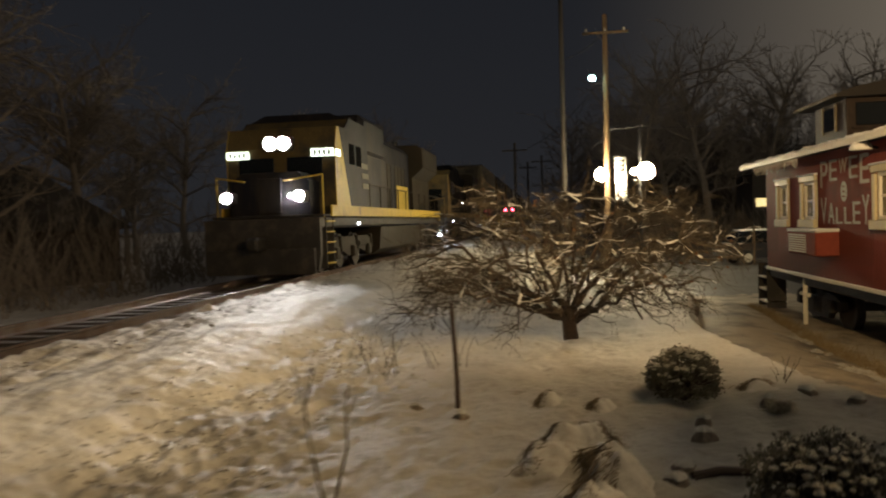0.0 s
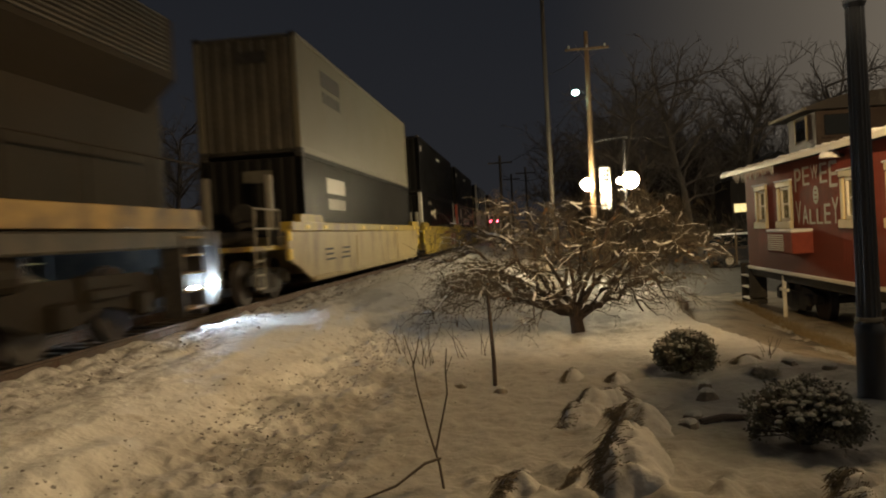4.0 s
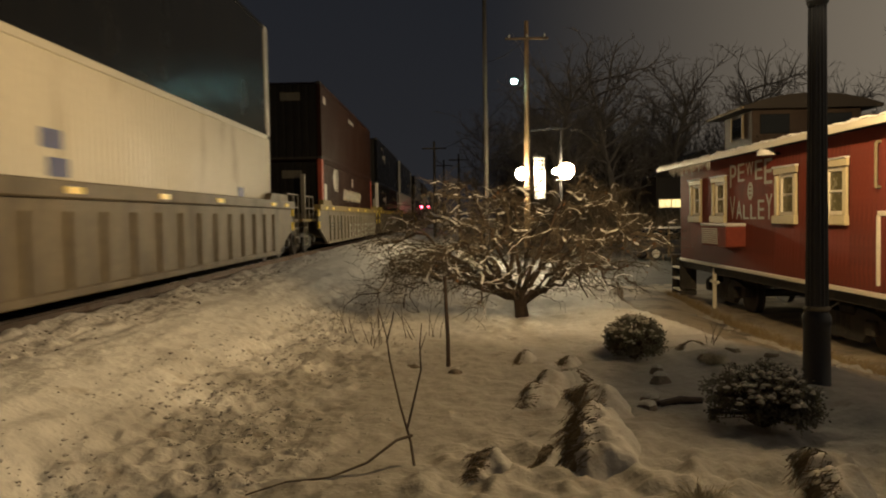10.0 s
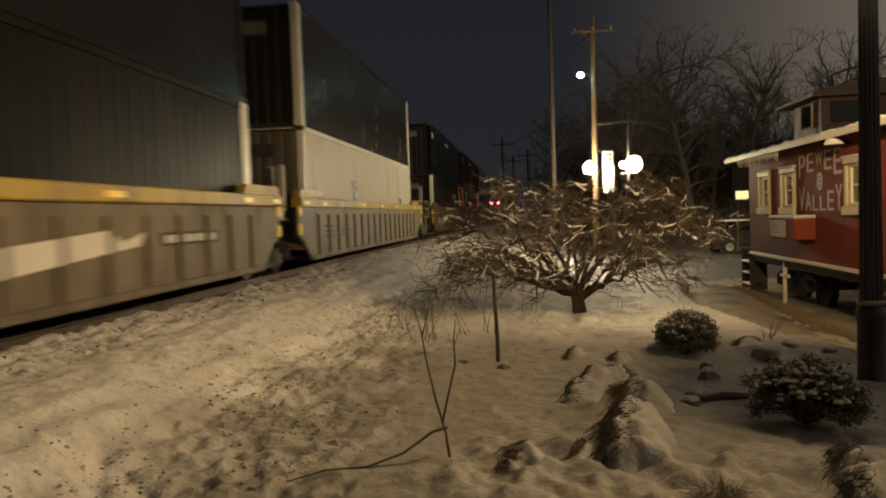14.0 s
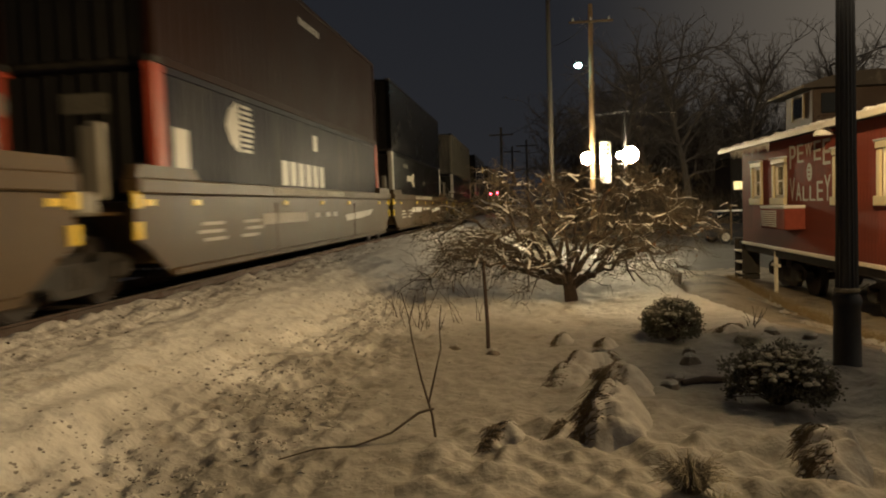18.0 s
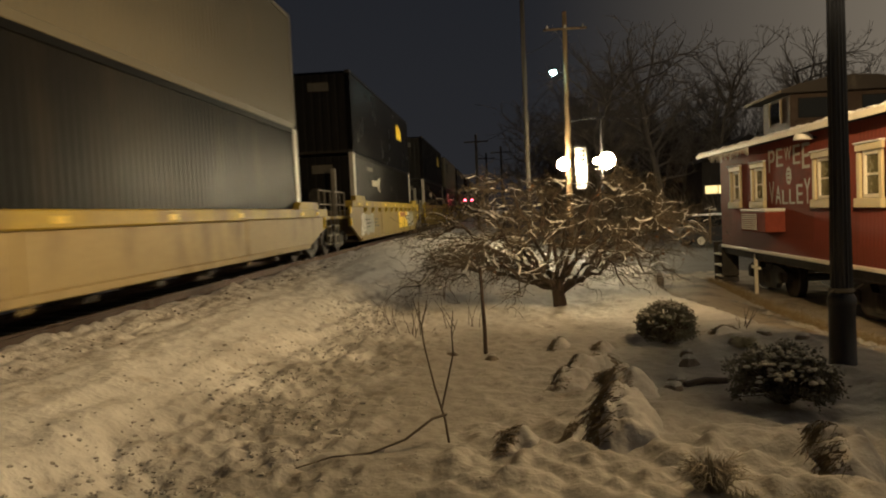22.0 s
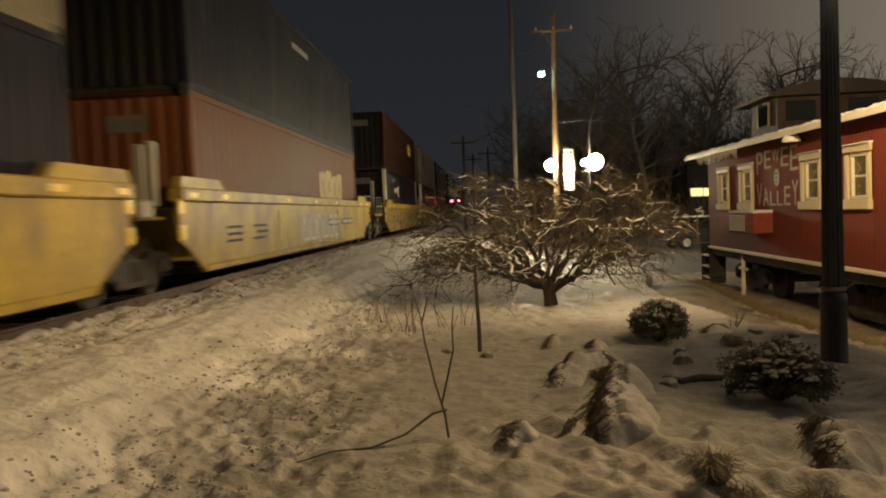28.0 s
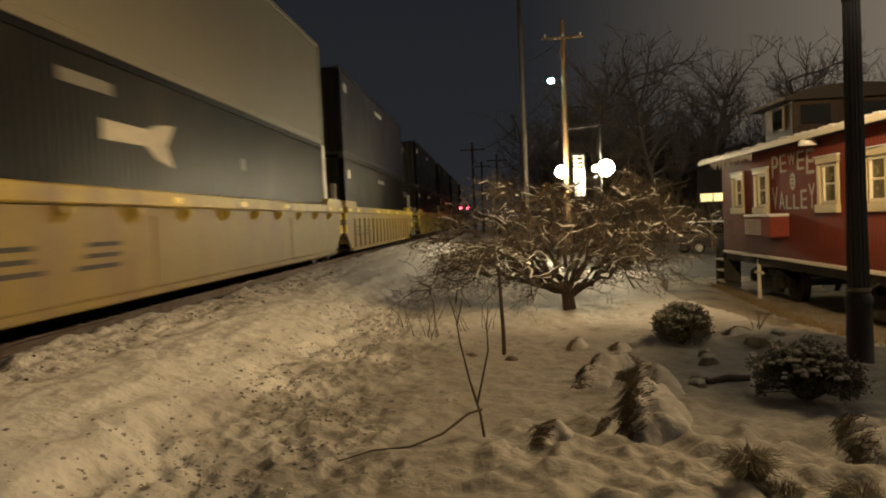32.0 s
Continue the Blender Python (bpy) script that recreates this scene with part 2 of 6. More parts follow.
HEADLIGHT = glow("headlight", (1.0, 0.97, 0.92), 900)
DITCH = glow("ditch_light", (1.0, 0.97, 0.92), 900)
BOARD = glow("lit_number_board", (0.86, 1.0, 0.80), 3.2)
STEP_LIGHT = glow("step_light", (0.66, 0.84, 1.0), 1400)
CAB_LIGHT = glow("walkway_light", (0.85, 0.92, 1.0), 30)
LAMP_WARM = glow("warm_lamp_glass", (1.0, 0.82, 0.50), 350)
LANTERN_GLASS = glow("lantern_glass", (1.0, 0.82, 0.52), 14)
LAMP_COOL = glow("cool_lamp_glass", (0.50, 1.0, 0.92), 55)
RED = glow("red_signal_lens", (1.0, 0.05, 0.09), 22)
LIT_WINDOW = glow("lit_window", (1.0, 0.80, 0.36), 1.3)
# ---- ground, track, path ----
TRACK_X, RAIL_Z = -6.2, 0.45
rng = np.random.default_rng(7)


def field(x, y, size, seed):
    """Smooth random field with lumps of the given size."""
    t = np.random.default_rng(seed).random((256, 256))
    u, v = np.asarray(x) / size + 500.0, np.asarray(y) / size + 500.0
    i, j = np.floor(u).astype(int), np.floor(v).astype(int)
    a, b = u - i, v - j
    a, b = a * a * (3 - 2 * a), b * b * (3 - 2 * b)
    g = lambda p, q: t[p % 256, q % 256]
    return (g(i, j) * (1 - a) + g(i + 1, j) * a) * (1 - b) + (g(i, j + 1) * (1 - a) + g(i + 1, j + 1) * a) * b - 0.5


def ease(a, b, x):
    s = np.clip((np.asarray(x) - a) / (b - a), 0, 1)
    return s * s * (3 - 2 * s)


def bed_edge(y):
    """x of the planting bed's stone edge beside the path."""
    return np.interp(y, [-10, 0, 4, 7, 8.2, 9.4, 11.2, 13.5, 15.5, 17.5, 19.0, 20.2, 21.5], [5.6, 4.9, 4.35, 3.98, 3.76, 3.5, 3.2, 3.1, 3.35, 3.8, 3.9, 3.2, 0.8])


FOOTPRINTS = []
for k in range(420):
    fy = 2.2 + 10.5 * rng.random()
    fx = rng.normal(-1.6, 0.45) if k % 4 else 0.7 + rng.normal(0, 1.2)
    FOOTPRINTS.append((fx, fy, 0.035 + 0.035 * rng.random(), 0.010 + 0.016 * rng.random(), rng.random() * 3.1))


def ground_z(x, y, fine=True):
    x, y = np.asarray(x, float), np.asarray(y, float)
    z = 0.45 * ease(-1.2, -4.5, x) * 1.0
    z = z + 0.10 * ease(-2.2, -2.8, x) * ease(-4.0, -3.2, x)
    bed = 0.28 * ease(-4.75, -5.05, x) * ease(-8.6, -8.2, x)
    z = z - bed * 0.95
    z = np.where(x < -8.2, 0.17 - 0.35 * ease(-8.4, -10.5, x), z)
    e = bed_edge(y)
    out = np.maximum(ease(e - 0.04, e + 0.10, x), ease(20.5, 20.8, y) * ease(-0.2, 0.6, x))
    z = z - 0.27 * out - 0.25 * ease(e + 0.8, e + 2.4, x) * (x < 40)
    z = z + 0.05 * ease(1.2, 0.5, np.abs(x - e + 0.3)) * (1 - out) * (y < 21)
    z = z - 0.05 * ease(8, 14, y) * ease(-1.5, 0.5, x)
    if fine:
        near = ease(26, 15, y) * ease(0.8, 2.3, y) * ease(-4.85, -4.4, x) * (1 - 0.55 * out)
        z = z + near * (0.06 * field(x, y, 0.9, 1) + 0.035 * field(x, y * 0.6, 0.30, 2) + 0.03 * field(x, y * 0.7, 0.14, 3))
        walked = ease(-0.5, -1.3, x) * ease(-2.7, -2.2, x)
        rough = 0.25 + 0.75 * walked + 0.6 * ease(-3.7, -4.0, x)
        z = z + near * rough * (0.05 * field(x * 1.4, y * 0.8, 0.17, 5) + 0.055 * field(x, y, 0.085, 6) + 0.03 * field(x, y, 0.05, 7))
        z = z + near * 0.05 * field(x * 1.6, y * 0.25, 0.35, 10) * ease(-0.9, -1.8, x)
        z = z + near * ease(-0.6, 0.2, x) * ease(6.0, 4.2, y) * (0.095 * field(x, y, 0.17, 41) + 0.075 * field(x, y, 0.09, 42))
        for fx, fy, r, d, a in FOOTPRINTS:
            m = (np.abs(x - fx) < 0.4) & (np.abs(y - fy) < 0.4)
            if m.any():
                u = (x - fx) * math.cos(a) + (y - fy) * math.sin(a)
                v = (y - fy) * math.cos(a) - (x - fx) * math.sin(a)
                q = (u / (r * 1.7)) ** 2 + (v / r) ** 2
                z = np.where(m, z - d * np.exp(-q * q) + 0.3 * d * np.exp(-((q - 2.2) ** 2)), z)
        bank = ease(-4.3, -4.7, x) * ease(-5.15, -4.85, x)
        z = z + bank * (0.16 * field(x, y, 0.35, 8) + 0.08 * field(x, y, 0.12, 9)) * ease(60, 30, y)
        z = z + 0.03 * field(x, y, 4.0, 4) * ease(-4.0, -3.0, x)
    return z


def spaced(stops):
    out = []
    for (a, da), (b, db) in zip(stops[:-1], stops[1:]):
        v = a
        while v < b - 1e-6:
            out.append(v)
            v += da + (db - da) * (v - a) / (b - a) + 1e-3
    return np.array(out + [stops[-1][0]])


gx = spaced([(-700, 90), (-60, 10), (-12, 0.6), (-8.8, 0.12), (-5.2, 0.05), (-4.6, 0.028), (0.6, 0.028), (4.6, 0.045), (6, 0.12), (14, 1.0), (60, 10), (700, 90)])
gy = spaced([(-80, 14), (-4, 1.2), (1.6, 0.12), (2.6, 0.032), (7.0, 0.036), (11.0, 0.055), (15, 0.10), (24, 0.35), (45, 1.5), (120, 10), (1200, 120)])
XX, YY = np.meshgrid(gx, gy)
ZZ = ground_z(XX, YY)
me = bpy.data.meshes.new("ground")
nx, ny = len(gx), len(gy)
idx = np.arange(nx * ny).reshape(ny, nx)
quads = np.stack([idx[:-1, :-1], idx[:-1, 1:], idx[1:, 1:], idx[1:, :-1]], -1).reshape(-1, 4)
me.from_pydata(np.stack([XX, YY, ZZ], -1).reshape(-1, 3).tolist(), [], quads.tolist())
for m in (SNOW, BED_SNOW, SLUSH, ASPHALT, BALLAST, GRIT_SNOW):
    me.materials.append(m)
cx, cy = (XX[:-1, :-1] + XX[1:, 1:]) / 2, (YY[:-1, :-1] + YY[1:, 1:]) / 2
jag = 0.25 * field(cx, cy, 0.5, 11) + 0.12 * field(cx, cy, 0.13, 12)
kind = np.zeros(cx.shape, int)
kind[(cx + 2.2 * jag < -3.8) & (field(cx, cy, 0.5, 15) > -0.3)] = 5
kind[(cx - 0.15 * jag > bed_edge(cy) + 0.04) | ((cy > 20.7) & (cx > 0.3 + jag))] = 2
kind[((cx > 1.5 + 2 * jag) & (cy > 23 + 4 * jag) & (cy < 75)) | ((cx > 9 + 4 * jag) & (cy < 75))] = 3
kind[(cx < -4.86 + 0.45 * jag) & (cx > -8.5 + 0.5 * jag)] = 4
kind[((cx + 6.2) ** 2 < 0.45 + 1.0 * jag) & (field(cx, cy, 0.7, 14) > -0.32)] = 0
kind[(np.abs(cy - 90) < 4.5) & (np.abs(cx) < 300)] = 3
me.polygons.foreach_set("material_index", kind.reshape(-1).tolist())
me.polygons.foreach_set("use_smooth", [True] * len(quads))
# mask of the bed: thin snow, with weaker lamp light painted into its colour
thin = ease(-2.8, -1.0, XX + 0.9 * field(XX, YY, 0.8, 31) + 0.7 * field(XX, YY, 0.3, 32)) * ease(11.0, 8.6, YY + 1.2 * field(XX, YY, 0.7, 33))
cover = me.attributes.new("thin_dimmed_cover", "FLOAT", "POINT")
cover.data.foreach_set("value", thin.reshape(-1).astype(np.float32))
me.update()
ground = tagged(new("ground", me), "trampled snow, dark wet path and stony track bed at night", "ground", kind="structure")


# trodden clods of snow and dark gravel strewn along the track side
def strewn(name, mat, n, x0, sx, y0, y1, r0, r1, label, seed):
    r = np.random.default_rng(seed)
    xs, ys = r.normal(x0, sx, n), y0 + (y1 - y0) * r.random(n) ** 1.3
    keep = field(xs, ys, 0.45, seed) > -0.12
    xs, ys = xs[keep], ys[keep]
    zs, s = ground_z(xs, ys), Shape()
    for x, y, z in zip(xs, ys, zs):
        q = r0 + (r1 - r0) * r.random() ** 2
        w = q * (0.6 + 0.7 * r.random(6))
        a = r.random() * 6.28
        c, d = math.cos(a), math.sin(a)
        s.add([(x + c * w[0], y + d * w[0], z), (x - d * w[1], y + c * w[1], z + q * 0.2), (x - c * w[2], y - d * w[2], z), (x + d * w[3], y - c * w[3], z + q * 0.1), (x + 0.2 * w[4], y, z + 0.5 * w[4]), (x, y, z - q)],
              [(0, 1, 4), (1, 2, 4), (2, 3, 4), (3, 0, 4), (1, 0, 5), (2, 1, 5), (3, 2, 5), (0, 3, 5)])
    return tagged(new(name, s.mesh(name, mat, fix=False)), label, "ground cover", kind="stuff")


strewn("snow_clods", BED_SNOW, 5200, -1.65, 0.50, 2.6, 12.5, 0.008, 0.028, "crumbled clods of trodden snow beside the track", 91)
strewn("gravel", BALLAST, 380, -4.15, 0.22, 2.6, 26, 0.010, 0.035, "dark gravel strewn over snow beside the track", 92)
strewn("path_clods", BED_SNOW, 420, 5.02, 0.16, 6.5, 15.5, 0.03, 0.11, "dirty lumps of snow along the foot of the caboose", 94)
strewn("dirt_crumbs", TIE, 40, -1.75, 0.45, 3.0, 9.5, 0.008, 0.022, "dark crumbs of earth in trodden snow", 93)


def rail_at(x, name):
    s = Shape()
    w = [(-0.07, -0.17), (0.07, -0.17), (0.07, -0.155), (0.012, -0.135), (0.012, -0.045), (0.036, -0.03), (0.036, 0.0), (-0.036, 0.0), (-0.036, -0.03), (-0.012, -0.045), (-0.012, -0.135), (-0.07, -0.155)]
    s.prism([(x + a, RAIL_Z + b) for a, b in w], "y", -60, 700)
    top = s.mesh(name, [STEEL, SHINY])
    for p in top.polygons:
        if p.normal.z > 0.9 and p.center.z > RAIL_Z - 0.01:
            p.material_index = 1
    return tagged(new(name, top), "long rusty steel rail with a polished head", "rail", "rails of the track", "structure")


for side in (-0.7525, 0.7525):
    rail_at(TRACK_X + side, "rail")
tie = Shape().box(0, 0, 0, 2.6, 0.23, 0.17, 0.012).mesh("tie", TIE)
for k in range(110):
    o = tagged(new("tie", tie), "creosoted wooden tie in snowy ballast", "railway tie", "ties of the track", "structure")
    o.matrix_basis = pose(TRACK_X + rng.normal(0, 0.02), -4 + 0.52 * k, RAIL_Z - 0.255 + 0.005, 0, 0, rng.normal(0, 0.6))

# ---- the train ----
YELLOW = paint("yellow_car_paint", (0.37, 0.268, 0.030), 0.5, vary=0.34, scale=0.8, grain=14, bump=0.08, dirt=(0.17, 0.11, 0.05), dirt_scale=1.6, dirt_at=0.54, dirt_stretch=(1, 1, 0.35))
OCHRE = paint("faded_yellow_car_paint", (0.215, 0.155, 0.036), 0.55, vary=0.22, scale=0.8, grain=14, bump=0.08, dirt=(0.17, 0.11, 0.06), dirt_scale=1.4, dirt_at=0.55, dirt_stretch=(1, 1, 0.35))
CREAM_CAR = paint("beige_car_paint", (0.37, 0.285, 0.13), 0.55, vary=0.2, scale=0.8, grain=14, bump=0.08, dirt=(0.16, 0.11, 0.06), dirt_scale=1.3, dirt_at=0.58, dirt_stretch=(1, 1, 0.4))
GREY_CAR = paint("grimy_car_side", (0.155, 0.125, 0.082), 0.6, vary=0.3, scale=0.9, grain=12, bump=0.1, dirt=(0.06, 0.045, 0.03), dirt_scale=1.5, dirt_at=0.55, dirt_stretch=(1, 1, 0.3))
BROWN_CAR = paint("brown_car_paint", (0.074, 0.045, 0.016), 0.5, vary=0.22, scale=0.8, grain=14, bump=0.08, dirt=(0.05, 0.032, 0.019), dirt_scale=1.5, dirt_at=0.6, dirt_stretch=(1, 1, 0.35))
WHITE_MARK = paint("white_marking", (0.62, 0.60, 0.55), 0.6, vary=0.2, grain=40)
YELLOW_MARK = paint("yellow_reflector", (0.85, 0.62, 0.06), 0.35, vary=0.1)
POST_RED = paint("red_post", (0.35, 0.055, 0.025), 0.45, vary=0.2)
LOGO_GREY = paint("worn_pale_lettering", (0.42, 0.385, 0.30), 0.6, vary=0.45, scale=4, grain=30)
LOGO_DIM = paint("faded_lettering", (0.12, 0.11, 0.085), 0.6, vary=0.45, scale=4, grain=30)
RAIL_GREY = paint("grimy_grey_rails", (0.24, 0.22, 0.18), 0.5, vary=0.2)
POST_PALE = paint("pale_post", (0.50, 0.48, 0.42), 0.4, vary=0.15)
RUST_RED = paint("rust_red_panel", (0.20, 0.085, 0.03), 0.6, vary=0.4, scale=3)
GRAFFITI = [paint("graffiti_blue", (0.05, 0.06, 0.19), 0.5, vary=0.4, scale=3), paint("graffiti_red", (0.36, 0.13, 0.075), 0.5, vary=0.3, scale=3), paint("graffiti_grey", (0.30, 0.29, 0.25), 0.5, vary=0.4, scale=3), WHITE_MARK, paint("graffiti_tan", (0.40, 0.29, 0.13), 0.5, vary=0.4, scale=3)]


def speed_line(t):
    """Metres that the train has run at t seconds."""
    return 12.834 * t - 0.01758 * t * t + 0.000552 * t ** 3


TRAIN = []


def runs(ob, start, x=TRACK_X, z=RAIL_Z):
    TRAIN.append((ob, start, x, z))
    return ob


# trucks (bogies)
def truck_mesh():
    s = Shape()
    for sx in (-1, 1):
        o = [(-1.25, 0.40), (-1.25, 0.58), (-0.95, 0.68), (-0.45, 0.72), (-0.35, 0.60), (0.35, 0.60), (0.45, 0.72), (0.95, 0.68), (1.25, 0.58), (1.25, 0.40), (0.75, 0.40), (0.55, 0.20), (-0.55, 0.20), (-0.75, 0.40)]
        s.prism(o, "x", sx * 0.98 - 0.06, sx * 0.98 + 0.06)
        for yy in (-0.16, 0.0, 0.16):
            s.tube((sx * 1.0, yy, 0.28), (sx * 1.0, yy, 0.58), 0.07, n=8)
        for yy in (-0.89, 0.89):
            s.box(sx * 1.06, yy, 0.47, 0.14, 0.26, 0.24, 0.03)
    s.box(0, 0, 0.62, 2.0, 0.42, 0.22, 0.03)
    return s.mesh("side_frame", BLACK)


TRUCK = truck_mesh()
AXLE = Shape().tube((-0.98, 0, 0), (0.98, 0, 0), 0.085, n=10)
for sx in (-1, 1):
    AXLE.tube((sx * 0.68, 0, 0), (sx * 0.80, 0, 0), 0.457, n=28)
    AXLE.tube((sx * 0.655, 0, 0), (sx * 0.68, 0, 0), 0.485, n=28)
    AXLE.tube((sx * 0.80, 0, 0), (sx * 0.82, 0, 0), 0.33, 0.2, n=20)
AXLE = AXLE.mesh("wheelset", WHEEL, smooth=True)


def truck(parent, y):
    t = part("truck", TRUCK, None, parent)
    t.location = (0, y, 0)
    for yy in (-0.89, 0.89):
        w = part("wheelset", AXLE, None, t)
        w.location = (0, yy, 0.457)
    return t


CONT_L, CONT_W, CONT_H = 16.15, 2.59, 2.9


FLOOR_BEAM = Shape().box(0, 0, 0, 2.66, 0.22, 0.10, 0.02).mesh("floor_beam", BLACK)


def tag(parent, x, y0, y1, z0, z1, inks, seed):
    """Sprayed lettering too wild to read: one fat uneven mass of fill with curling outlines over it."""
    rr = random.Random(seed)
    n = max(3, int((y1 - y0) / 0.75))
    zc, hz = (z0 + z1) / 2, (z1 - z0) / 2
    step = (y1 - y0) / n
    for k in range(n):
        yc = y0 + step * (k + 0.5)
        ph, lean = rr.uniform(0, 6.28), rr.uniform(-0.12, 0.12)
        o = []
        for j in range(22):
            q = 2 * math.pi * j / 22
            r = 1 + 0.13 * math.sin(3 * q + ph) + 0.10 * math.sin(7 * q + 2 * ph)
            cy, cz = abs(math.cos(q)) ** 0.7 * (1 if math.cos(q) > 0 else -1), abs(math.sin(q)) ** 0.7 * (1 if math.sin(q) > 0 else -1)
            o.append((yc + 0.66 * step * r * cy + lean * cz, zc + hz * 0.88 * min(1.1, r) * cz))
        part("graffiti", Shape().prism(o, "x", x + 0.0006 * k, x + 0.003 + 0.0006 * k), GRAFFITI[inks[0 if k % 3 else 2]], parent)
        for ink, f, w in ((inks[1], 0.86, 0.045), (inks[3], 0.45, 0.05)):
            s, pts = Shape(), []
            turns = rr.uniform(0.6, 0.95)
            for j in range(17):
                q = ph + 2 * math.pi * turns * j / 16
                pts.append((yc + f * 0.55 * step * math.cos(q) + 0.05 * math.sin(3 * q), zc + f * hz * 0.82 * math.sin(q) + 0.04 * math.cos(4 * q)))
            lift = x + 0.006 + 0.0006 * k + 0.002 * (f < 0.5) + 0.012
            vs = []
            for j, (a, b) in enumerate(pts):
                (a0, b0), (a1, b1) = pts[max(0, j - 1)], pts[min(16, j + 1)]
                h = math.hypot(a1 - a0, b1 - b0) or 1e-6
                ny_, nz_ = -(b1 - b0) / h * w / 2, (a1 - a0) / h * w / 2
                vs += [(lift, a + ny_, b + nz_), (lift, a - ny_, b - nz_)]
            s.add(vs, [(2 * j, 2 * j + 1, 2 * j + 3, 2 * j + 2) for j in range(16)])
            part("graffiti", s.mesh("graffiti", GRAFFITI[ink], fix=False), None, parent)


def well_car(paint_side, chord, ribbed, front, rear, label, marks=0):
    """One well unit. Its origin lies on the rail under the front end of its load. front and rear: 'joint' (shared truck), 'end' (own truck and platform) or 'none'."""
    car = thing("well_car", label, "freight car", "cars of the train")
    sill = 0.27 if ribbed else 0.42 if marks & 512 else 0.31
    top = 1.22 if marks & 512 else 1.52
    ef, eb = 1.9 if front == "end" else 1.1, 1.9 if rear == "end" else 1.1
    for sx in (-1, 1):
        x = sx * 1.42
        s = Shape()
        o = [(-0.1, sill), (16.25, sill), (16.15 + eb * 0.7, 0.72), (16.15 + eb, 0.86), (16.15 + eb, top), (-ef, top), (-ef, 0.86), (-ef * 0.7, 0.72)]
        s.prism(o, "x", x - 0.035, x + 0.035)
        part("side_sill", s, paint_side, car)
        if ribbed:
            r = Shape().box(x + sx * 0.055, 8.08, 0.80, 0.06, 0.14, 1.04, 0.012).mesh("rib", paint_side)
            for k in range(17):
                o = part("rib", r, None, car)
                o.location = (0, -7.6 + 0.95 * k, 0)
        else:
            if paint_side is OCHRE:
                gusset = Shape().prism([(0.0, top - 0.06), (0.12, top - 0.06), (0.12, top - 0.14), (0.0, top - 0.26)], "y", -0.05, 0.05).mesh("gusset", chord)
                for k in range(10):
                    o = part("gusset", gusset, None, car)
                    o.location, o.scale = (x + sx * 0.03, 0.7 + 1.64 * k, 0), (sx, 1, 1)
            for yy in (4.6, 11.6):
                part("seam", Shape().box(x + sx * 0.04, yy, 0.83, 0.03, 0.10, 1.06, 0.008), paint_side, car)
        s = Shape()
        s.box(x, 8.075 + (eb - ef) / 2, top + 0.07, 0.26, CONT_L + ef + eb, 0.22, 0.02)
        part("top_chord", s, chord, car)
        s = Shape()
        s.box(x, 8.08, sill + 0.03, 0.16, 16.3, 0.12, 0.02)
        part("bottom_chord", s, paint_side, car)
        for yy, ln in ((-0.1, 2.0), (16.25, 2.0)):
            s = Shape()
            d = 1 if yy < 5 else -1
            o = [(yy - d * 1.0, top + 0.18), (yy + d * 1.0, top + 0.18), (yy + d * 0.75, top + 0.36), (yy - d * 0.9, top + 0.36)]
            s.prism(o, "x", x - 0.08, x + 0.08)
            part("raised_end", s, chord, car)
        for yy in (-ef + 0.05, CONT_L + eb - 0.05):
            for zz in (0.98, top - 0.12):
                part("end_reflector", Shape().box(x + sx * 0.05, yy, zz, 0.05, 0.16, 0.24, 0.01), YELLOW_MARK, car)
        for yy in (-0.7, 0.8, 5.2, 8.1, 11.0, 15.4, 16.9):
            part("reflector", Shape().box(x + sx * (0.045 if paint_side is BROWN_CAR else 0.135), yy, 1.36 if paint_side is BROWN_CAR else top + 0.06, 0.02, 0.42 if ribbed else 0.25, 0.09, 0.006), YELLOW_MARK, car)
    for k in range(9):
        o = part("floor_beam", FLOOR_BEAM, None, car)
        o.location = (0, 0.3 + k * 1.94, 0.30)
    part("bulkhead", Shape().box(0, -0.45, 0.95, 2.76, 0.10, 0.9, 0.02), paint_side, car)
    part("bulkhead", Shape().box(0, 16.6, 0.95, 2.76, 0.10, 0.9, 0.02), paint_side, car)
    for kind, d, base in ((front, -1, 0.0), (rear, 1, CONT_L)):
        if kind == "joint":
            part("articulation", Shape().box(0, base + d * 1.35, 1.0, 1.1, 1.6, 0.32, 0.05), BLACK, car)
            part("deck_plate", Shape().box(0, base + d * 1.35, 1.22, 2.3, 1.0, 0.05, 0.01), chord, car)
            truck(car, base + d * 1.75)
            for xx, dy in ((0.85, 1.1), (1.22, 1.5), (-0.9, 1.2)):
                part("guide_post", Shape().box(xx, base + d * dy, 1.90, 0.16, 0.14, 1.0, 0.02), RAIL_GREY, car)
            part("valve_box", Shape().box(1.1, base + d * 1.95, 1.35, 0.5, 0.4, 0.30, 0.04), RAIL_GREY, car)
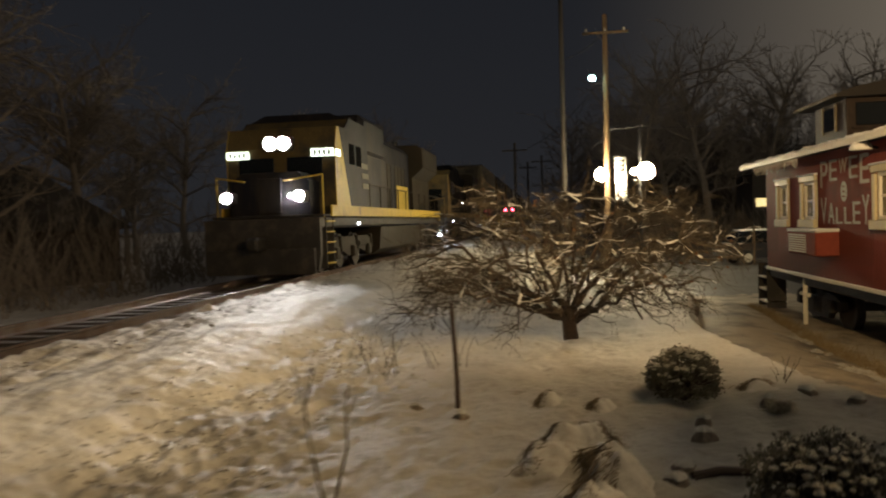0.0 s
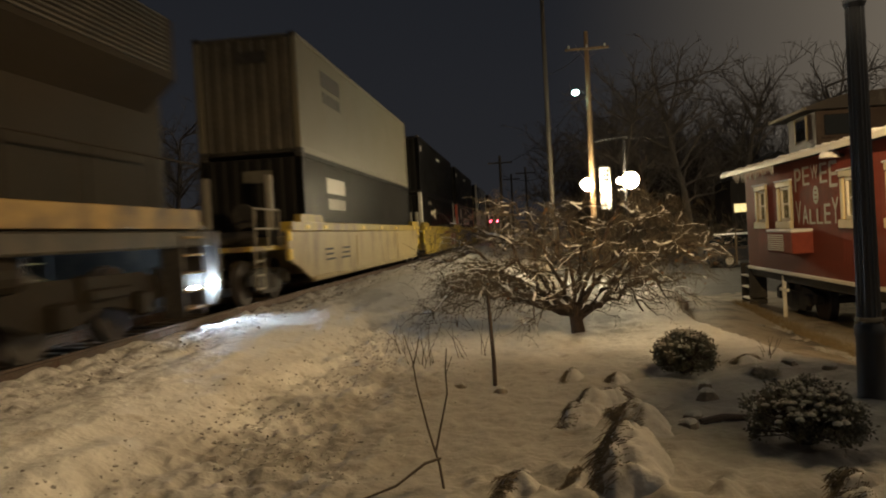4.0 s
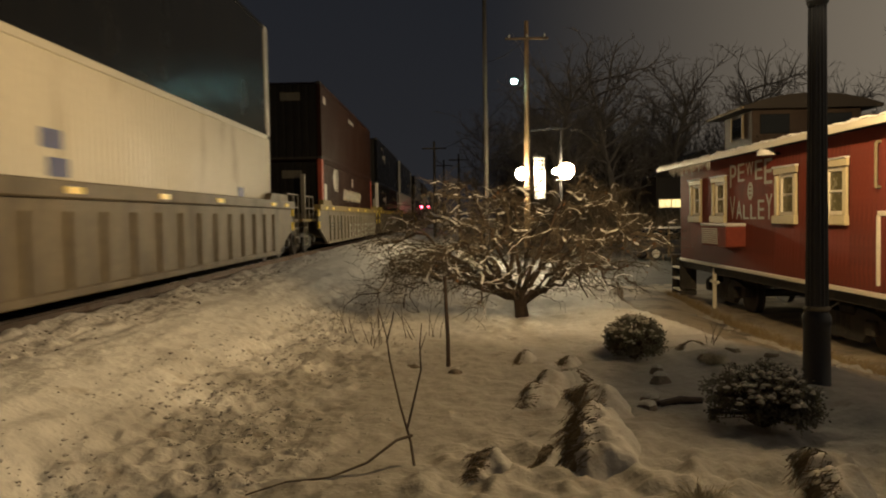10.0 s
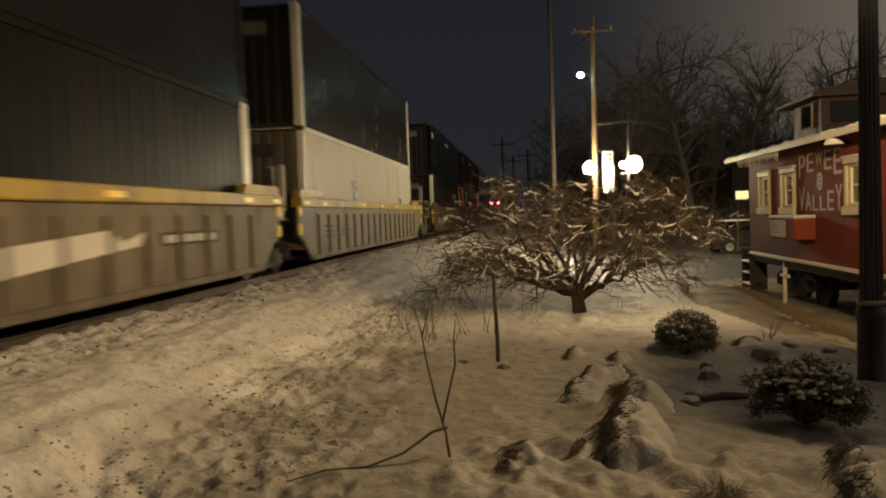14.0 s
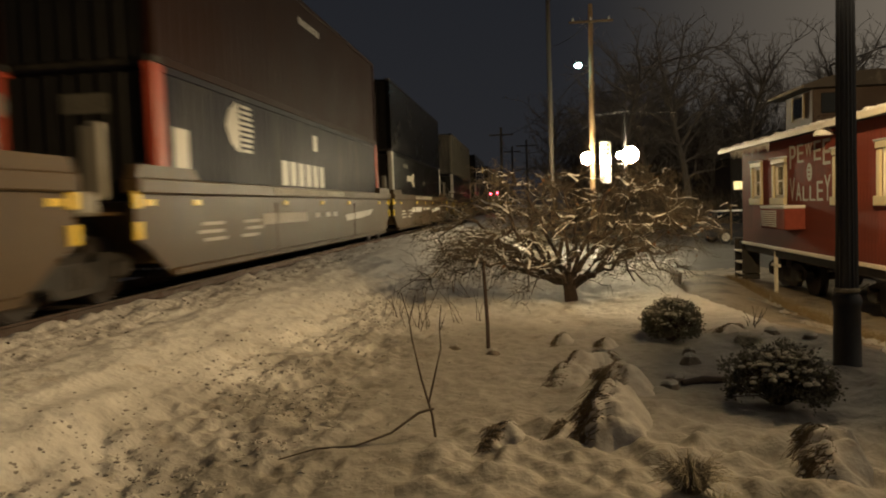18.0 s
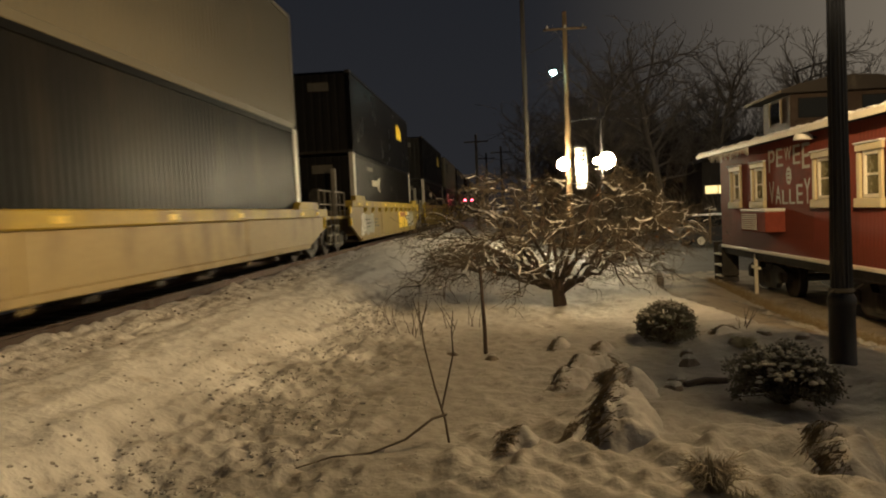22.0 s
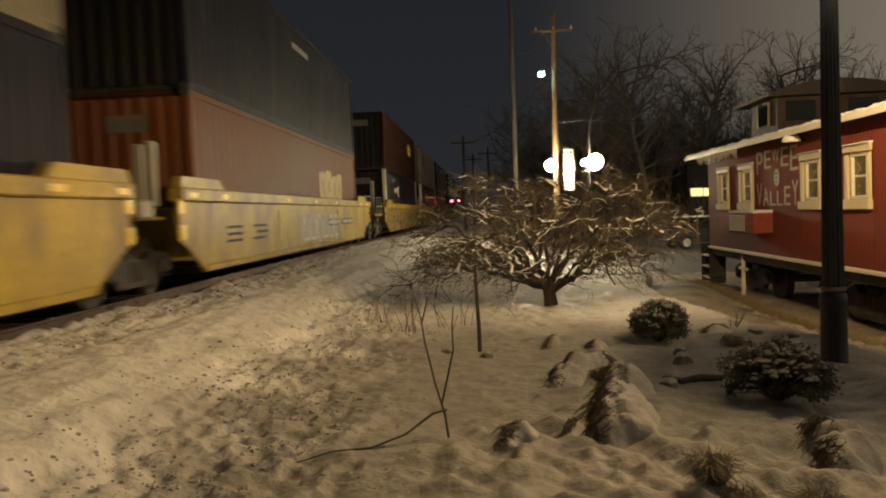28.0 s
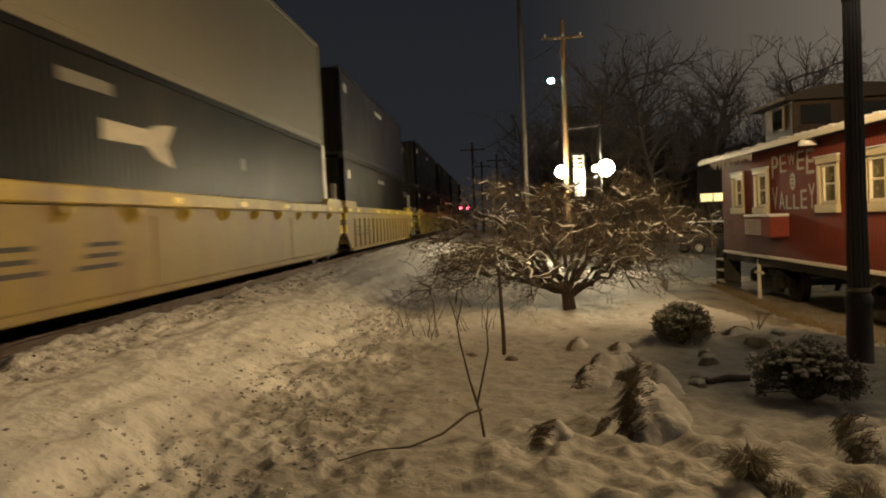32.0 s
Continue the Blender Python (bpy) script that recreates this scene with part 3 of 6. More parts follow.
        if kind == "end":
            part("platform", Shape().box(0, base + d * 2.4, 1.15, 2.5, 2.4, 0.10, 0.015), chord, car)
            part("centre_sill", Shape().box(0, base + d * 2.2, 0.92, 0.6, 2.9, 0.36, 0.03), BLACK, car)
            part("coupler", Shape().box(0, base + d * 3.75, 0.85, 0.26, 0.75, 0.30, 0.06), BLACK, car)
            truck(car, base + d * 1.95)
            for sx in (-1, 1):
                r = Shape()
                x0, y0, y1 = sx * 1.30, base + d * 2.0, base + d * 3.45
                for zz in (1.55, 1.95):
                    r.tube((x0, y0, zz), (x0, y1, zz), 0.022, n=6)
                for yy in (y0, (y0 + y1) / 2, y1):
                    r.tube((x0, yy, 1.15), (x0, yy, 1.95), 0.022, n=6)
                part("handrail", r, RAIL_GREY, car, "grey tubular handrail")
                l = Shape()
                for zz in (0.35, 0.62, 0.9):
                    l.tube((x0 - sx * 0.02, y1 - d * 0.45, zz), (x0 - sx * 0.02, y1, zz), 0.02, n=6)
                for yy in (y1 - d * 0.45, y1):
                    l.tube((x0 - sx * 0.02, yy, 0.33), (x0 - sx * 0.02, yy, 1.15), 0.02, n=6)
                part("ladder", l, RAIL_GREY, car)
            for xx in (-0.75, 0.75):
                part("stanchion", Shape().box(xx, base + d * 0.95, 2.0, 0.16, 0.14, 1.65, 0.02), RAIL_GREY, car)
            if d < 0:
                b = Shape().tube((0.2, base - 1.1, 1.9), (0.2, base - 1.22, 1.9), 0.28, n=18)
                part("brake_wheel", b, BLACK, car)
            part("brake_cylinder", Shape().tube((-0.6, base + d * 1.3, 1.38), (0.5, base + d * 1.3, 1.38), 0.17, n=14), BLACK, car)
    # stencils and painted tags on the near side
    x = 1.42 + 0.037
    rr = random.Random(marks * 7 + 3)
    if marks & 1:
        for yy in (1.2, 3.0):
            for k in range(3):
                part("stencil", Shape().box(x, yy + rr.random() * 0.4, 1.02 - 0.13 * k, 0.012, 0.7 + 0.3 * rr.random(), 0.055), BLACK if paint_side is not BROWN_CAR else WHITE_MARK, car)
    if marks & 2:
        for y0 in (11.0, 13.2) if marks & 32 else (13.2,):
            part("sign_board", Shape().box(x, y0, 0.98, 0.016, 1.9, 0.20), BLACK, car)
            for k in range(9):
                part("stencil", Shape().box(x + 0.008, y0 - 0.75 + 0.19 * k, 0.98, 0.012, 0.13, 0.11), WHITE_MARK, car)
    if marks & 4:
        tag(car, x, 4.2, 10.2, 0.42, 1.34, (0, 3, 0, 2), 5)
    if marks & 8:
        tag(car, x, 11.4, 15.2, 0.42, 1.34, (1, 1, 3, 1), 6)
        part("red_panel", Shape().box(x, 9.6, 1.34, 0.008, 2.4, 0.18), RUST_RED, car)
    if marks & 32:
        tag(car, x, 6.8, 11.6, 0.40, 1.30, (2, 3, 2, 2), 7)
    if marks & 64:
        for k in range(8):
            yy, o = 6.0 + 1.4 * k, 0.16 * math.sin(k * 2.1)
            for dy, dz, w, h in ((0, 0.36, 0.75, 0.08), (0, 0.88, 0.7, 0.08), (-0.35, 0.62, 0.10, 0.5), (0.35 * (-1) ** k, 0.48 + o * 0.5, 0.10, 0.22), (0, 0.62 + o * 0.3, 0.5, 0.08)):
                part("graffiti", Shape().box(x + 0.03 + 0.0007 * k, yy + dy, dz, 0.010, w, h, 0.003), GRAFFITI[2], car)
    if marks & 128:
        part("emblem", Shape().prism([(8.5, 0.66), (11.6, 0.92), (11.75, 1.10), (11.2, 0.98), (10.9, 1.14), (8.6, 0.98)], "x", x + 0.03, x + 0.042), WHITE_MARK, car, "pale swept emblem")
    if marks & 256:
        tag(car, x, 0.1, 2.6, 0.42, 1.30, (2, 2, 3, 2), 8)
        part("yellow_panel", Shape().box(x, 11.5, 0.90, 0.008, 3.3, 0.78), YELLOW_MARK, car)
        part("red_panel", Shape().box(x + 0.006, 11.3, 1.14, 0.008, 1.9, 0.22), GRAFFITI[1], car)
        tag(car, x, 13.2, 15.6, 0.42, 1.30, (2, 2, 3, 2), 9)
    if marks & 16:
        o = [(10.4, 1.02), (13.9, 1.14), (14.3, 1.15), (13.9, 0.98), (12.6, 0.90), (10.6, 0.84)]
        part("stripe", Shape().prism(o, "x", x, x + 0.01), WHITE_MARK, car)
        for k in range(11):
            part("letter_bar", Shape().box(x + 0.004, 3.9 + 0.27 * k, 1.04, 0.010, 0.20, 0.22), WHITE_MARK, car)
        for k in range(22):
            part("letter_bar", Shape().box(x + 0.098, 4.4 + 0.26 * k, 1.59, 0.010, 0.20, 0.13), LOGO_GREY, car)
        for yy in (7.6, 8.6, 9.3):
            part("stencil", Shape().box(x + 0.004, yy, 1.06, 0.010, 0.42, 0.12), WHITE_MARK, car)
    return car


BOX = {
    "white": paint("white_container", (0.55, 0.52, 0.44), 0.45, vary=0.1, scale=0.7, grain=12, dirt=(0.28, 0.24, 0.18), dirt_scale=0.9, dirt_at=0.66, dirt_stretch=(1, 1, 0.25)),
    "cream": paint("cream_container", (0.135, 0.120, 0.080), 0.5, vary=0.12, scale=0.7, grain=12, dirt=(0.16, 0.135, 0.09), dirt_scale=0.9, dirt_at=0.64, dirt_stretch=(1, 1, 0.25)),
    "black": paint("black_container", (0.0043, 0.0042, 0.0043), 0.24, vary=0.25, scale=0.7, grain=12, dirt=(0.012, 0.0105, 0.009), dirt_scale=0.9, dirt_at=0.62, dirt_stretch=(1, 1, 0.25), spec=0.15),
    "navy": paint("navy_container", (0.0054, 0.0052, 0.0052), 0.42, vary=0.22, scale=0.7, grain=12, dirt=(0.013, 0.011, 0.009), dirt_scale=0.9, dirt_at=0.62, dirt_stretch=(1, 1, 0.25), spec=0.06),
    "blue": paint("blue_container", (0.012, 0.0115, 0.021), 0.5, vary=0.22, scale=0.7, grain=12, dirt=(0.045, 0.04, 0.04), dirt_scale=0.9, dirt_at=0.62, dirt_stretch=(1, 1, 0.25), spec=0.10),
    "maroon": paint("maroon_container", (0.024, 0.0095, 0.006), 0.55, vary=0.25, scale=0.7, grain=12, dirt=(0.033, 0.016, 0.010), dirt_scale=0.9, dirt_at=0.6, dirt_stretch=(1, 1, 0.25), spec=0.08),
    "orange": paint("rust_orange_container", (0.125, 0.040, 0.014), 0.55, vary=0.2, scale=0.7, grain=12, dirt=(0.12, 0.05, 0.025), dirt_scale=0.9, dirt_at=0.6, dirt_stretch=(1, 1, 0.25), spec=0.2),
}
GLOSSY_NAVY = paint("glossy_navy_sheet", (0.0085, 0.0082, 0.0082), 0.38, vary=0.22, scale=0.7, grain=12, dirt=(0.03, 0.025, 0.018), dirt_scale=0.9, dirt_at=0.62, dirt_stretch=(1, 1, 0.25), spec=0.09)
# container ends: the shade on them is put into these darker sheet colours
END_BLACK = paint("shaded_black_end_sheet", (0.010, 0.009, 0.008), 0.6, vary=0.4, scale=1.2, grain=14, spec=0.2)
END_GREY = paint("shaded_grey_end_sheet", (0.075, 0.064, 0.046), 0.65, vary=0.4, scale=1.2, grain=14, dirt=(0.03, 0.025, 0.02), dirt_scale=1.4, dirt_at=0.55, dirt_stretch=(1, 1, 0.3))
FAT_LETTER = paint("pale_yellow_spray", (0.42, 0.31, 0.12), 0.6, vary=0.3, scale=2)
CONT_MESH = {}


def side_wall(colour, fine):
    """Corrugated long side, outer face towards +x at x = 0."""
    key = ("side", colour, fine)
    if key not in CONT_MESH:
        s, n = Shape(), 90 if fine else 46
        depth = 0.022 if fine else 0.012
        prof = []
        for k in range(n):
            a, st = 0.12 + k * (CONT_L - 0.24) / n, (CONT_L - 0.24) / n
            prof += [(a, 0.0), (a + st * 0.55, 0.0), (a + st * 0.68, -depth), (a + st * 0.87, -depth)]
        prof.append((CONT_L - 0.12, 0.0))
        vs = [(px, py, z) for z in (0.14, CONT_H - 0.12) for py, px in prof]
        m = len(prof)
        s.add(vs, [(k, k + 1, m + k + 1, m + k) for k in range(m - 1)])
        CONT_MESH[key] = s.mesh("side_wall", GLOSSY_NAVY if fine and colour == "navy" else BOX[colour], fix=False)
    return CONT_MESH[key]


def container(colour, post, fine, label, logo=0):
    c = thing("container", label, "shipping container", "containers of the train")
    pm = {"self": BOX[colour], "red": POST_RED, "pale": POST_PALE}[post]
    hw = CONT_W / 2
    for sx in (-1, 1):
        w = part("side_wall", side_wall(colour, fine), None, c)
        w.location = (sx * (hw - 0.02), 0 if sx > 0 else CONT_L, 0)
        w.rotation_euler = (0, 0, 0 if sx > 0 else math.pi)
        for z, h in ((0.07, 0.14), (CONT_H - 0.06, 0.12)):
            part("side_rail", Shape().box(sx * (hw - 0.05), CONT_L / 2, z, 0.10, CONT_L - 0.2, h, 0.012), BOX[colour], c)
        for yy in (0.1, CONT_L - 0.1):
            part("corner_post", Shape().box(sx * (hw - 0.08), yy, CONT_H / 2, 0.17, 0.20 if post == "self" else 0.34, CONT_H, 0.018), pm, c)
            for z in (0.06, CONT_H - 0.06):
                part("corner_casting", Shape().box(sx * (hw - 0.085), yy, z, 0.185, 0.215 if post == "self" else 0.35, 0.125, 0.02), BLACK if post == "self" else pm, c)
    part("roof", Shape().box(0, CONT_L / 2, CONT_H - 0.03, CONT_W - 0.2, CONT_L - 0.2, 0.03, 0.008), BOX[colour], c)
    prof = [(-1.2, 0.09), (-1.2, 0.045)]
    for k in range(8):
        a = -1.17 + 0.29 * k
        prof += [(a, 0.045), (a + 0.17, 0.045), (a + 0.21, 0.075), (a + 0.26, 0.075)]
    prof += [(1.2, 0.045), (1.2, 0.09)]
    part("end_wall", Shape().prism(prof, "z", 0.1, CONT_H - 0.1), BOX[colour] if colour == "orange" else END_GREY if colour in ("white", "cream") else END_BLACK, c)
    for sx in (-1, 1):
        d = part("door", Shape().box(sx * 0.56, CONT_L - 0.07, CONT_H / 2, 1.11, 0.05, CONT_H - 0.24, 0.015), BOX[colour], c)
        for xx in (0.3, 0.8):
            part("lock_rod", Shape().tube((sx * xx, CONT_L - 0.025, 0.15), (sx * xx, CONT_L - 0.025, CONT_H - 0.15), 0.02, n=6), POST_PALE, d)
    part("floor_frame", Shape().box(0, CONT_L / 2, 0.08, CONT_W - 0.25, CONT_L - 0.3, 0.12, 0.01), BLACK, c)
    x = hw - 0.018
    ink = BLACK if colour in ("white", "cream") else POST_PALE
    if logo in (1, 8):  # bar that ends in a splayed wedge
        y0 = 10.3 if logo == 8 else 3.0
        o = [(0.7, 1.80), (1.9, 1.82), (2.2, 1.66), (2.75, 1.56), (2.55, 1.88), (2.85, 2.22), (2.3, 2.16), (1.9, 2.06), (0.7, 2.06)]
        part("logo", Shape().prism([(y0 + p, q) for p, q in o], "x", x, x + 0.008), LOGO_GREY, c, "pale arrow-like emblem")
        part("logo", Shape().box(x + 0.004, y0 + 0.4, 2.46, 0.008, 1.2, 0.16), LOGO_DIM, c)
        part("placard", Shape().prism([(y0 + 6.0 + 0.13 * math.cos(q), 1.85 + 0.13 * math.sin(q)) for q in np.linspace(0, 6.28, 13)[:-1]], "x", x, x + 0.008), LOGO_DIM, c)
    if logo in (2, 7):  # striped emblem and a row of blocks
        o = [(2.55, 2.25), (2.75, 2.55), (3.1, 2.72), (3.2, 2.70), (3.2, 1.80), (3.1, 1.78), (2.75, 1.95)]
        part("emblem", Shape().prism(o, "x", x, x + 0.008), ink, c, "pale half-round emblem")
        for k in range(9):
            part("emblem_stripe", Shape().box(x + 0.004, 3.2 + 0.36, 1.83 + 0.105 * k, 0.008, 0.70 - 0.05 * abs(k - 4), 0.055), ink, c)
        if logo == 7:
            tag(c, x, 5.4, 11.2, 1.42, 2.0, (2, 4, 2, 3), 12)
        for k in range(6 if logo == 2 else 0):
            part("logo", Shape().box(x + 0.004, 5.8 + 0.6 * k, 1.50, 0.008, 0.42, 0.55), ink, c)
        part("placard", Shape().box(x + 0.004, 0.75, 1.55, 0.008, 0.5, 0.9), ink, c)
        part("placard", Shape().box(x + 0.004, 8.3, 2.35, 0.008, 0.4, 0.4), ink, c)
    if logo == 9:
        for k, (ya, yb, zt) in enumerate(((9.9, 10.8, 2.02), (10.82, 11.7, 2.10), (11.72, 12.5, 1.96), (12.52, 13.4, 2.06))):
            part("graffiti", Shape().prism([(ya, 1.12), (yb - 0.06, 1.08), (yb, zt - 0.10), (yb - 0.12, zt), (ya + 0.08, zt - 0.03), (ya - 0.03, zt - 0.16)], "x", x + 0.0005 * k, x + 0.004 + 0.0005 * k), FAT_LETTER, c)
            part("graffiti", Shape().box(x + 0.006, (ya + yb) / 2, 1.52 + 0.06 * (k % 2), 0.005, 0.10, 0.46, 0.002), BOX["orange"], c)
    if logo == 3:
        part("logo", Shape().box(x + 0.004, 3.2, 2.2, 0.008, 2.0, 0.42), ink, c)
        for k in range(5):
            part("logo", Shape().box(x + 0.006, 2.45 + 0.38 * k, 1.7, 0.008, 0.26, 0.3), ink, c)
    if logo == 4:
        for k, h in enumerate((0.5, 0.62, 0.4)):
            part("logo", Shape().prism([(11.6 + 0.6 * k, 1.6), (12.1 + 0.6 * k, 1.5), (12.2 + 0.6 * k, 1.6 + h), (11.7 + 0.6 * k, 1.75 + h)], "x", x, x + 0.008), YELLOW_MARK, c, "yellow emblem")
    if logo == 5:
        for yy, zz in ((5.2, 1.7), (5.35, 1.35), (13.4, 1.3), (13.7, 0.75)):
            part("logo", Shape().box(x + 0.004, yy, zz, 0.008, 0.5, 0.24), GRAFFITI[0], c)
    if logo == 6:
        for k in range(5):
            part("logo", Shape().box(x + 0.004, 7.5 + 0.36 * k, 2.35, 0.008, 0.25, 0.16), ink, c)
        part("placard", Shape().box(x + 0.004, 0.9, 2.3, 0.008, 0.5, 0.28), ink, c)
    # number plate on the front end, with bars for its writing
    part("end_placard", Shape().box(0.15, 0.028, 2.35, 0.75, 0.008, 0.30), LOGO_DIM if colour not in ("white", "cream") else BLACK, c)
    return c


CARS = [
    # start, lower (colour, post, fine, logo), upper, side paint, chord, ribbed, front, rear, marks
    (68.7, ("navy", "self", True, 3), ("cream", "self", False, 3), CREAM_CAR, YELLOW, False, "end", "none", 1),
    (88.9, ("navy", "pale", False, 1), ("navy", "self", False, 6), YELLOW, YELLOW, False, "joint", "none", 9),
    (108.1, ("blue", "red", False, 7), ("navy", "self", False, 6), YELLOW, YELLOW, False, "joint", "end", 7),
    (131.2, ("white", "self", True, 5), ("black", "pale", False, 0), GREY_CAR, GREY_CAR, True, "end", "end", 1),
    (155.3, ("maroon", "red", False, 7), ("maroon", "self", False, 6), GREY_CAR, OCHRE, True, "end", "none", 65),
    (175.3, ("navy", "pale", False, 1), ("black", "self", False, 1), GREY_CAR, YELLOW, True, "joint", "none", 131),
    (195.0, ("white", "self", True, 5), ("black", "pale", False, 0), GREY_CAR, YELLOW, True, "joint", "end", 1),
    (219.1, ("navy", "pale", True, 8), ("black", "self", False, 6), BROWN_CAR, BROWN_CAR, False, "end", "none", 17),
    (238.8, ("blue", "red", False, 2), ("maroon", "self", False, 6), BROWN_CAR, BROWN_CAR, False, "joint", "none", 17),
    (258.0, ("navy", "pale", False, 1), ("black", "self", False, 0), BROWN_CAR, BROWN_CAR, False, "joint", "end", 17),
    (282.1, ("navy", "pale", True, 0), ("cream", "self", True, 6), CREAM_CAR, YELLOW, False, "end", "end", 513),
    (305.7, ("navy", "pale", False, 1), ("black", "self", False, 4), OCHRE, YELLOW, False, "end", "end", 259),
    (329.9, ("navy", "pale", False, 1), ("navy", "self", False, 4), YELLOW, YELLOW, False, "end", "none", 3),
    (350.0, ("blue", "self", False, 3), ("cream", "self", False, 3), YELLOW, YELLOW, False, "joint", "none", 34),
    (370.0, ("orange", "self", False, 9), ("blue", "self", False, 6), YELLOW, YELLOW, False, "joint", "end", 35),
    (394.9, ("navy", "pale", True, 1), ("maroon", "self", False, 4), OCHRE, YELLOW, False, "end", "none", 1),
    (415.7, ("navy", "pale", True, 1), ("cream", "self", False, 3), OCHRE, YELLOW, False, "joint", "none", 1),
    (434.7, ("navy", "self", False, 6), ("blue", "self", False, 6), OCHRE, YELLOW, True, "joint", "end", 1),
    (458.7, ("navy", "self", False, 6), ("black", "self", False, 6), YELLOW, YELLOW, False, "end", "none", 1),
    (478.6, ("maroon", "self", False, 6), ("navy", "self", False, 6), YELLOW, YELLOW, False, "joint", "none", 1),
    (498.5, ("navy", "self", False, 6), ("navy", "self", False, 6), YELLOW, YELLOW, False, "joint", "end", 1),
    (522.5, ("blue", "self", False, 6), ("black", "self", False, 6), BROWN_CAR, BROWN_CAR, False, "end", "end", 1),
]
HUE = {"white": "off-white", "cream": "cream", "black": "black", "navy": "dark navy", "blue": "dusky blue", "maroon": "dark maroon", "orange": "rust-orange"}
CAR_HUE = {YELLOW: "yellow", OCHRE: "faded yellow", CREAM_CAR: "beige", GREY_CAR: "grimy grey-brown", BROWN_CAR: "brown"}
MADE = {}
for start, low, up, sp, ch, rib, fr, re, mk in CARS:
    key = (sp, ch, rib, fr, re, mk)
    label = f"{CAR_HUE[sp]} {'ribbed' if rib else 'smooth-sided'} steel well car carrying two stacked containers"
    car = copy_thing(MADE[key], pose(0, 0, 0)) if key in MADE else well_car(sp, ch, rib, fr, re, label, mk)
    MADE[key] = car
    runs(car, start)
    for (co, po, fi, lo), z, where in ((low, 0.53, "sunk in a well car"), (up, 0.53 + CONT_H, "stacked on another container")):
        k2 = (co, po, fi, lo, z)
        text = f"{HUE[co]} corrugated steel container {where}"
        box = copy_thing(MADE[k2], pose(0, 0, 0)) if k2 in MADE else container(co, po, fi, text, lo)
        MADE[k2] = box
        runs(box, start, z=RAIL_Z + z)
# ---- locomotives ----
LOCO_BLUE = paint("dark_blue_loco_paint", (0.012, 0.013, 0.021), 0.55, spec=0.2, vary=0.2, scale=0.8, grain=12, dirt=(0.04, 0.034, 0.026), dirt_scale=1.2, dirt_at=0.58, dirt_stretch=(1, 1, 0.3))
LOCO_GREY = paint("grey_loco_paint", (0.036, 0.030, 0.021), 0.6, spec=0.2, vary=0.2, scale=0.8, grain=12, dirt=(0.05, 0.039, 0.027), dirt_scale=1.2, dirt_at=0.55, dirt_stretch=(1, 1, 0.3))
LOCO_YELLOW = paint("yellow_loco_paint", (0.58, 0.42, 0.06), 0.45, vary=0.18, scale=0.8, grain=12, dirt=(0.2, 0.13, 0.05), dirt_scale=1.2, dirt_at=0.62)
# cab yellow with the unlit front's shade mixed into the colour
FRONT_PAINT = paint("shaded_cab_front", (0.115, 0.085, 0.030), 0.6, vary=0.3, scale=1.2, grain=14, dirt=(0.03, 0.026, 0.02), dirt_scale=1.3, dirt_at=0.52)
# darker set of the locomotive paints, for the trailing engine
TRAILING_BLUE = paint("darker_loco_blue", (0.0042, 0.0042, 0.0048), 0.6, vary=0.3, scale=0.8, grain=12, spec=0.06, dirt=(0.009, 0.0072, 0.0055), dirt_scale=1.2, dirt_at=0.6)
TRAILING_GREY = paint("darker_loco_grey", (0.016, 0.0125, 0.0085), 0.65, vary=0.3, scale=0.8, grain=12, spec=0.12, dirt=(0.014, 0.011, 0.008), dirt_scale=1.2, dirt_at=0.55)
TRAILING_YELLOW = paint("darker_loco_yellow", (0.20, 0.13, 0.035), 0.6, vary=0.3, scale=0.8, grain=12, dirt=(0.05, 0.035, 0.02), dirt_scale=1.4, dirt_at=0.52)


def added_lamp_visor(parent, x, y, z, r):
    """A short dark tube round a lamp, open to the front, added to keep its glow off the engine."""
    s, n = Shape(), 18
    rings = [(r, 0.10), (r, -0.16), (r + 0.02, -0.16), (r + 0.02, 0.10)]
    vs = [(x + q * math.cos(2 * math.pi * k / n), y + d, z + q * math.sin(2 * math.pi * k / n)) for q, d in rings for k in range(n)]
    s.add(vs, [(a * n + k, a * n + (k + 1) % n, (a + 1) % 4 * n + (k + 1) % n, (a + 1) % 4 * n + k) for a in range(4) for k in range(n)])
    return part("added_lamp_visor", s, BLACK, parent)


def loco_truck(parent, y, LOCO_GREY):
    s = Shape()
    for sx in (-1, 1):
        o = [(-2.35, 0.55), (-2.35, 0.85), (-1.9, 0.95), (1.9, 0.95), (2.35, 0.85), (2.35, 0.55), (1.9, 0.38), (1.0, 0.55), (0.45, 0.38), (-0.45, 0.38), (-1.0, 0.55), (-1.9, 0.38)]
        s.prism(o, "x", sx * 1.12 - 0.07, sx * 1.12 + 0.07)
        for yy in (-1.85, 0, 1.85):
            s.box(sx * 1.22, yy, 0.52, 0.18, 0.36, 0.34, 0.04)
            s.tube((sx * 1.2, yy + 0.55, 0.55), (sx * 1.2, yy + 0.45, 0.98), 0.06, n=8)
        s.box(sx * 1.25, 0.95, 0.72, 0.12, 0.9, 0.16, 0.03)
    t = part("truck", s, LOCO_GREY, parent)
    t.location = (0, y, 0)
    for yy in (-1.85, 0, 1.85):
        w = part("wheelset", AXLE, None, t)
        w.location, w.scale = (0, yy, 0.52), (1, 1.13, 1.13)


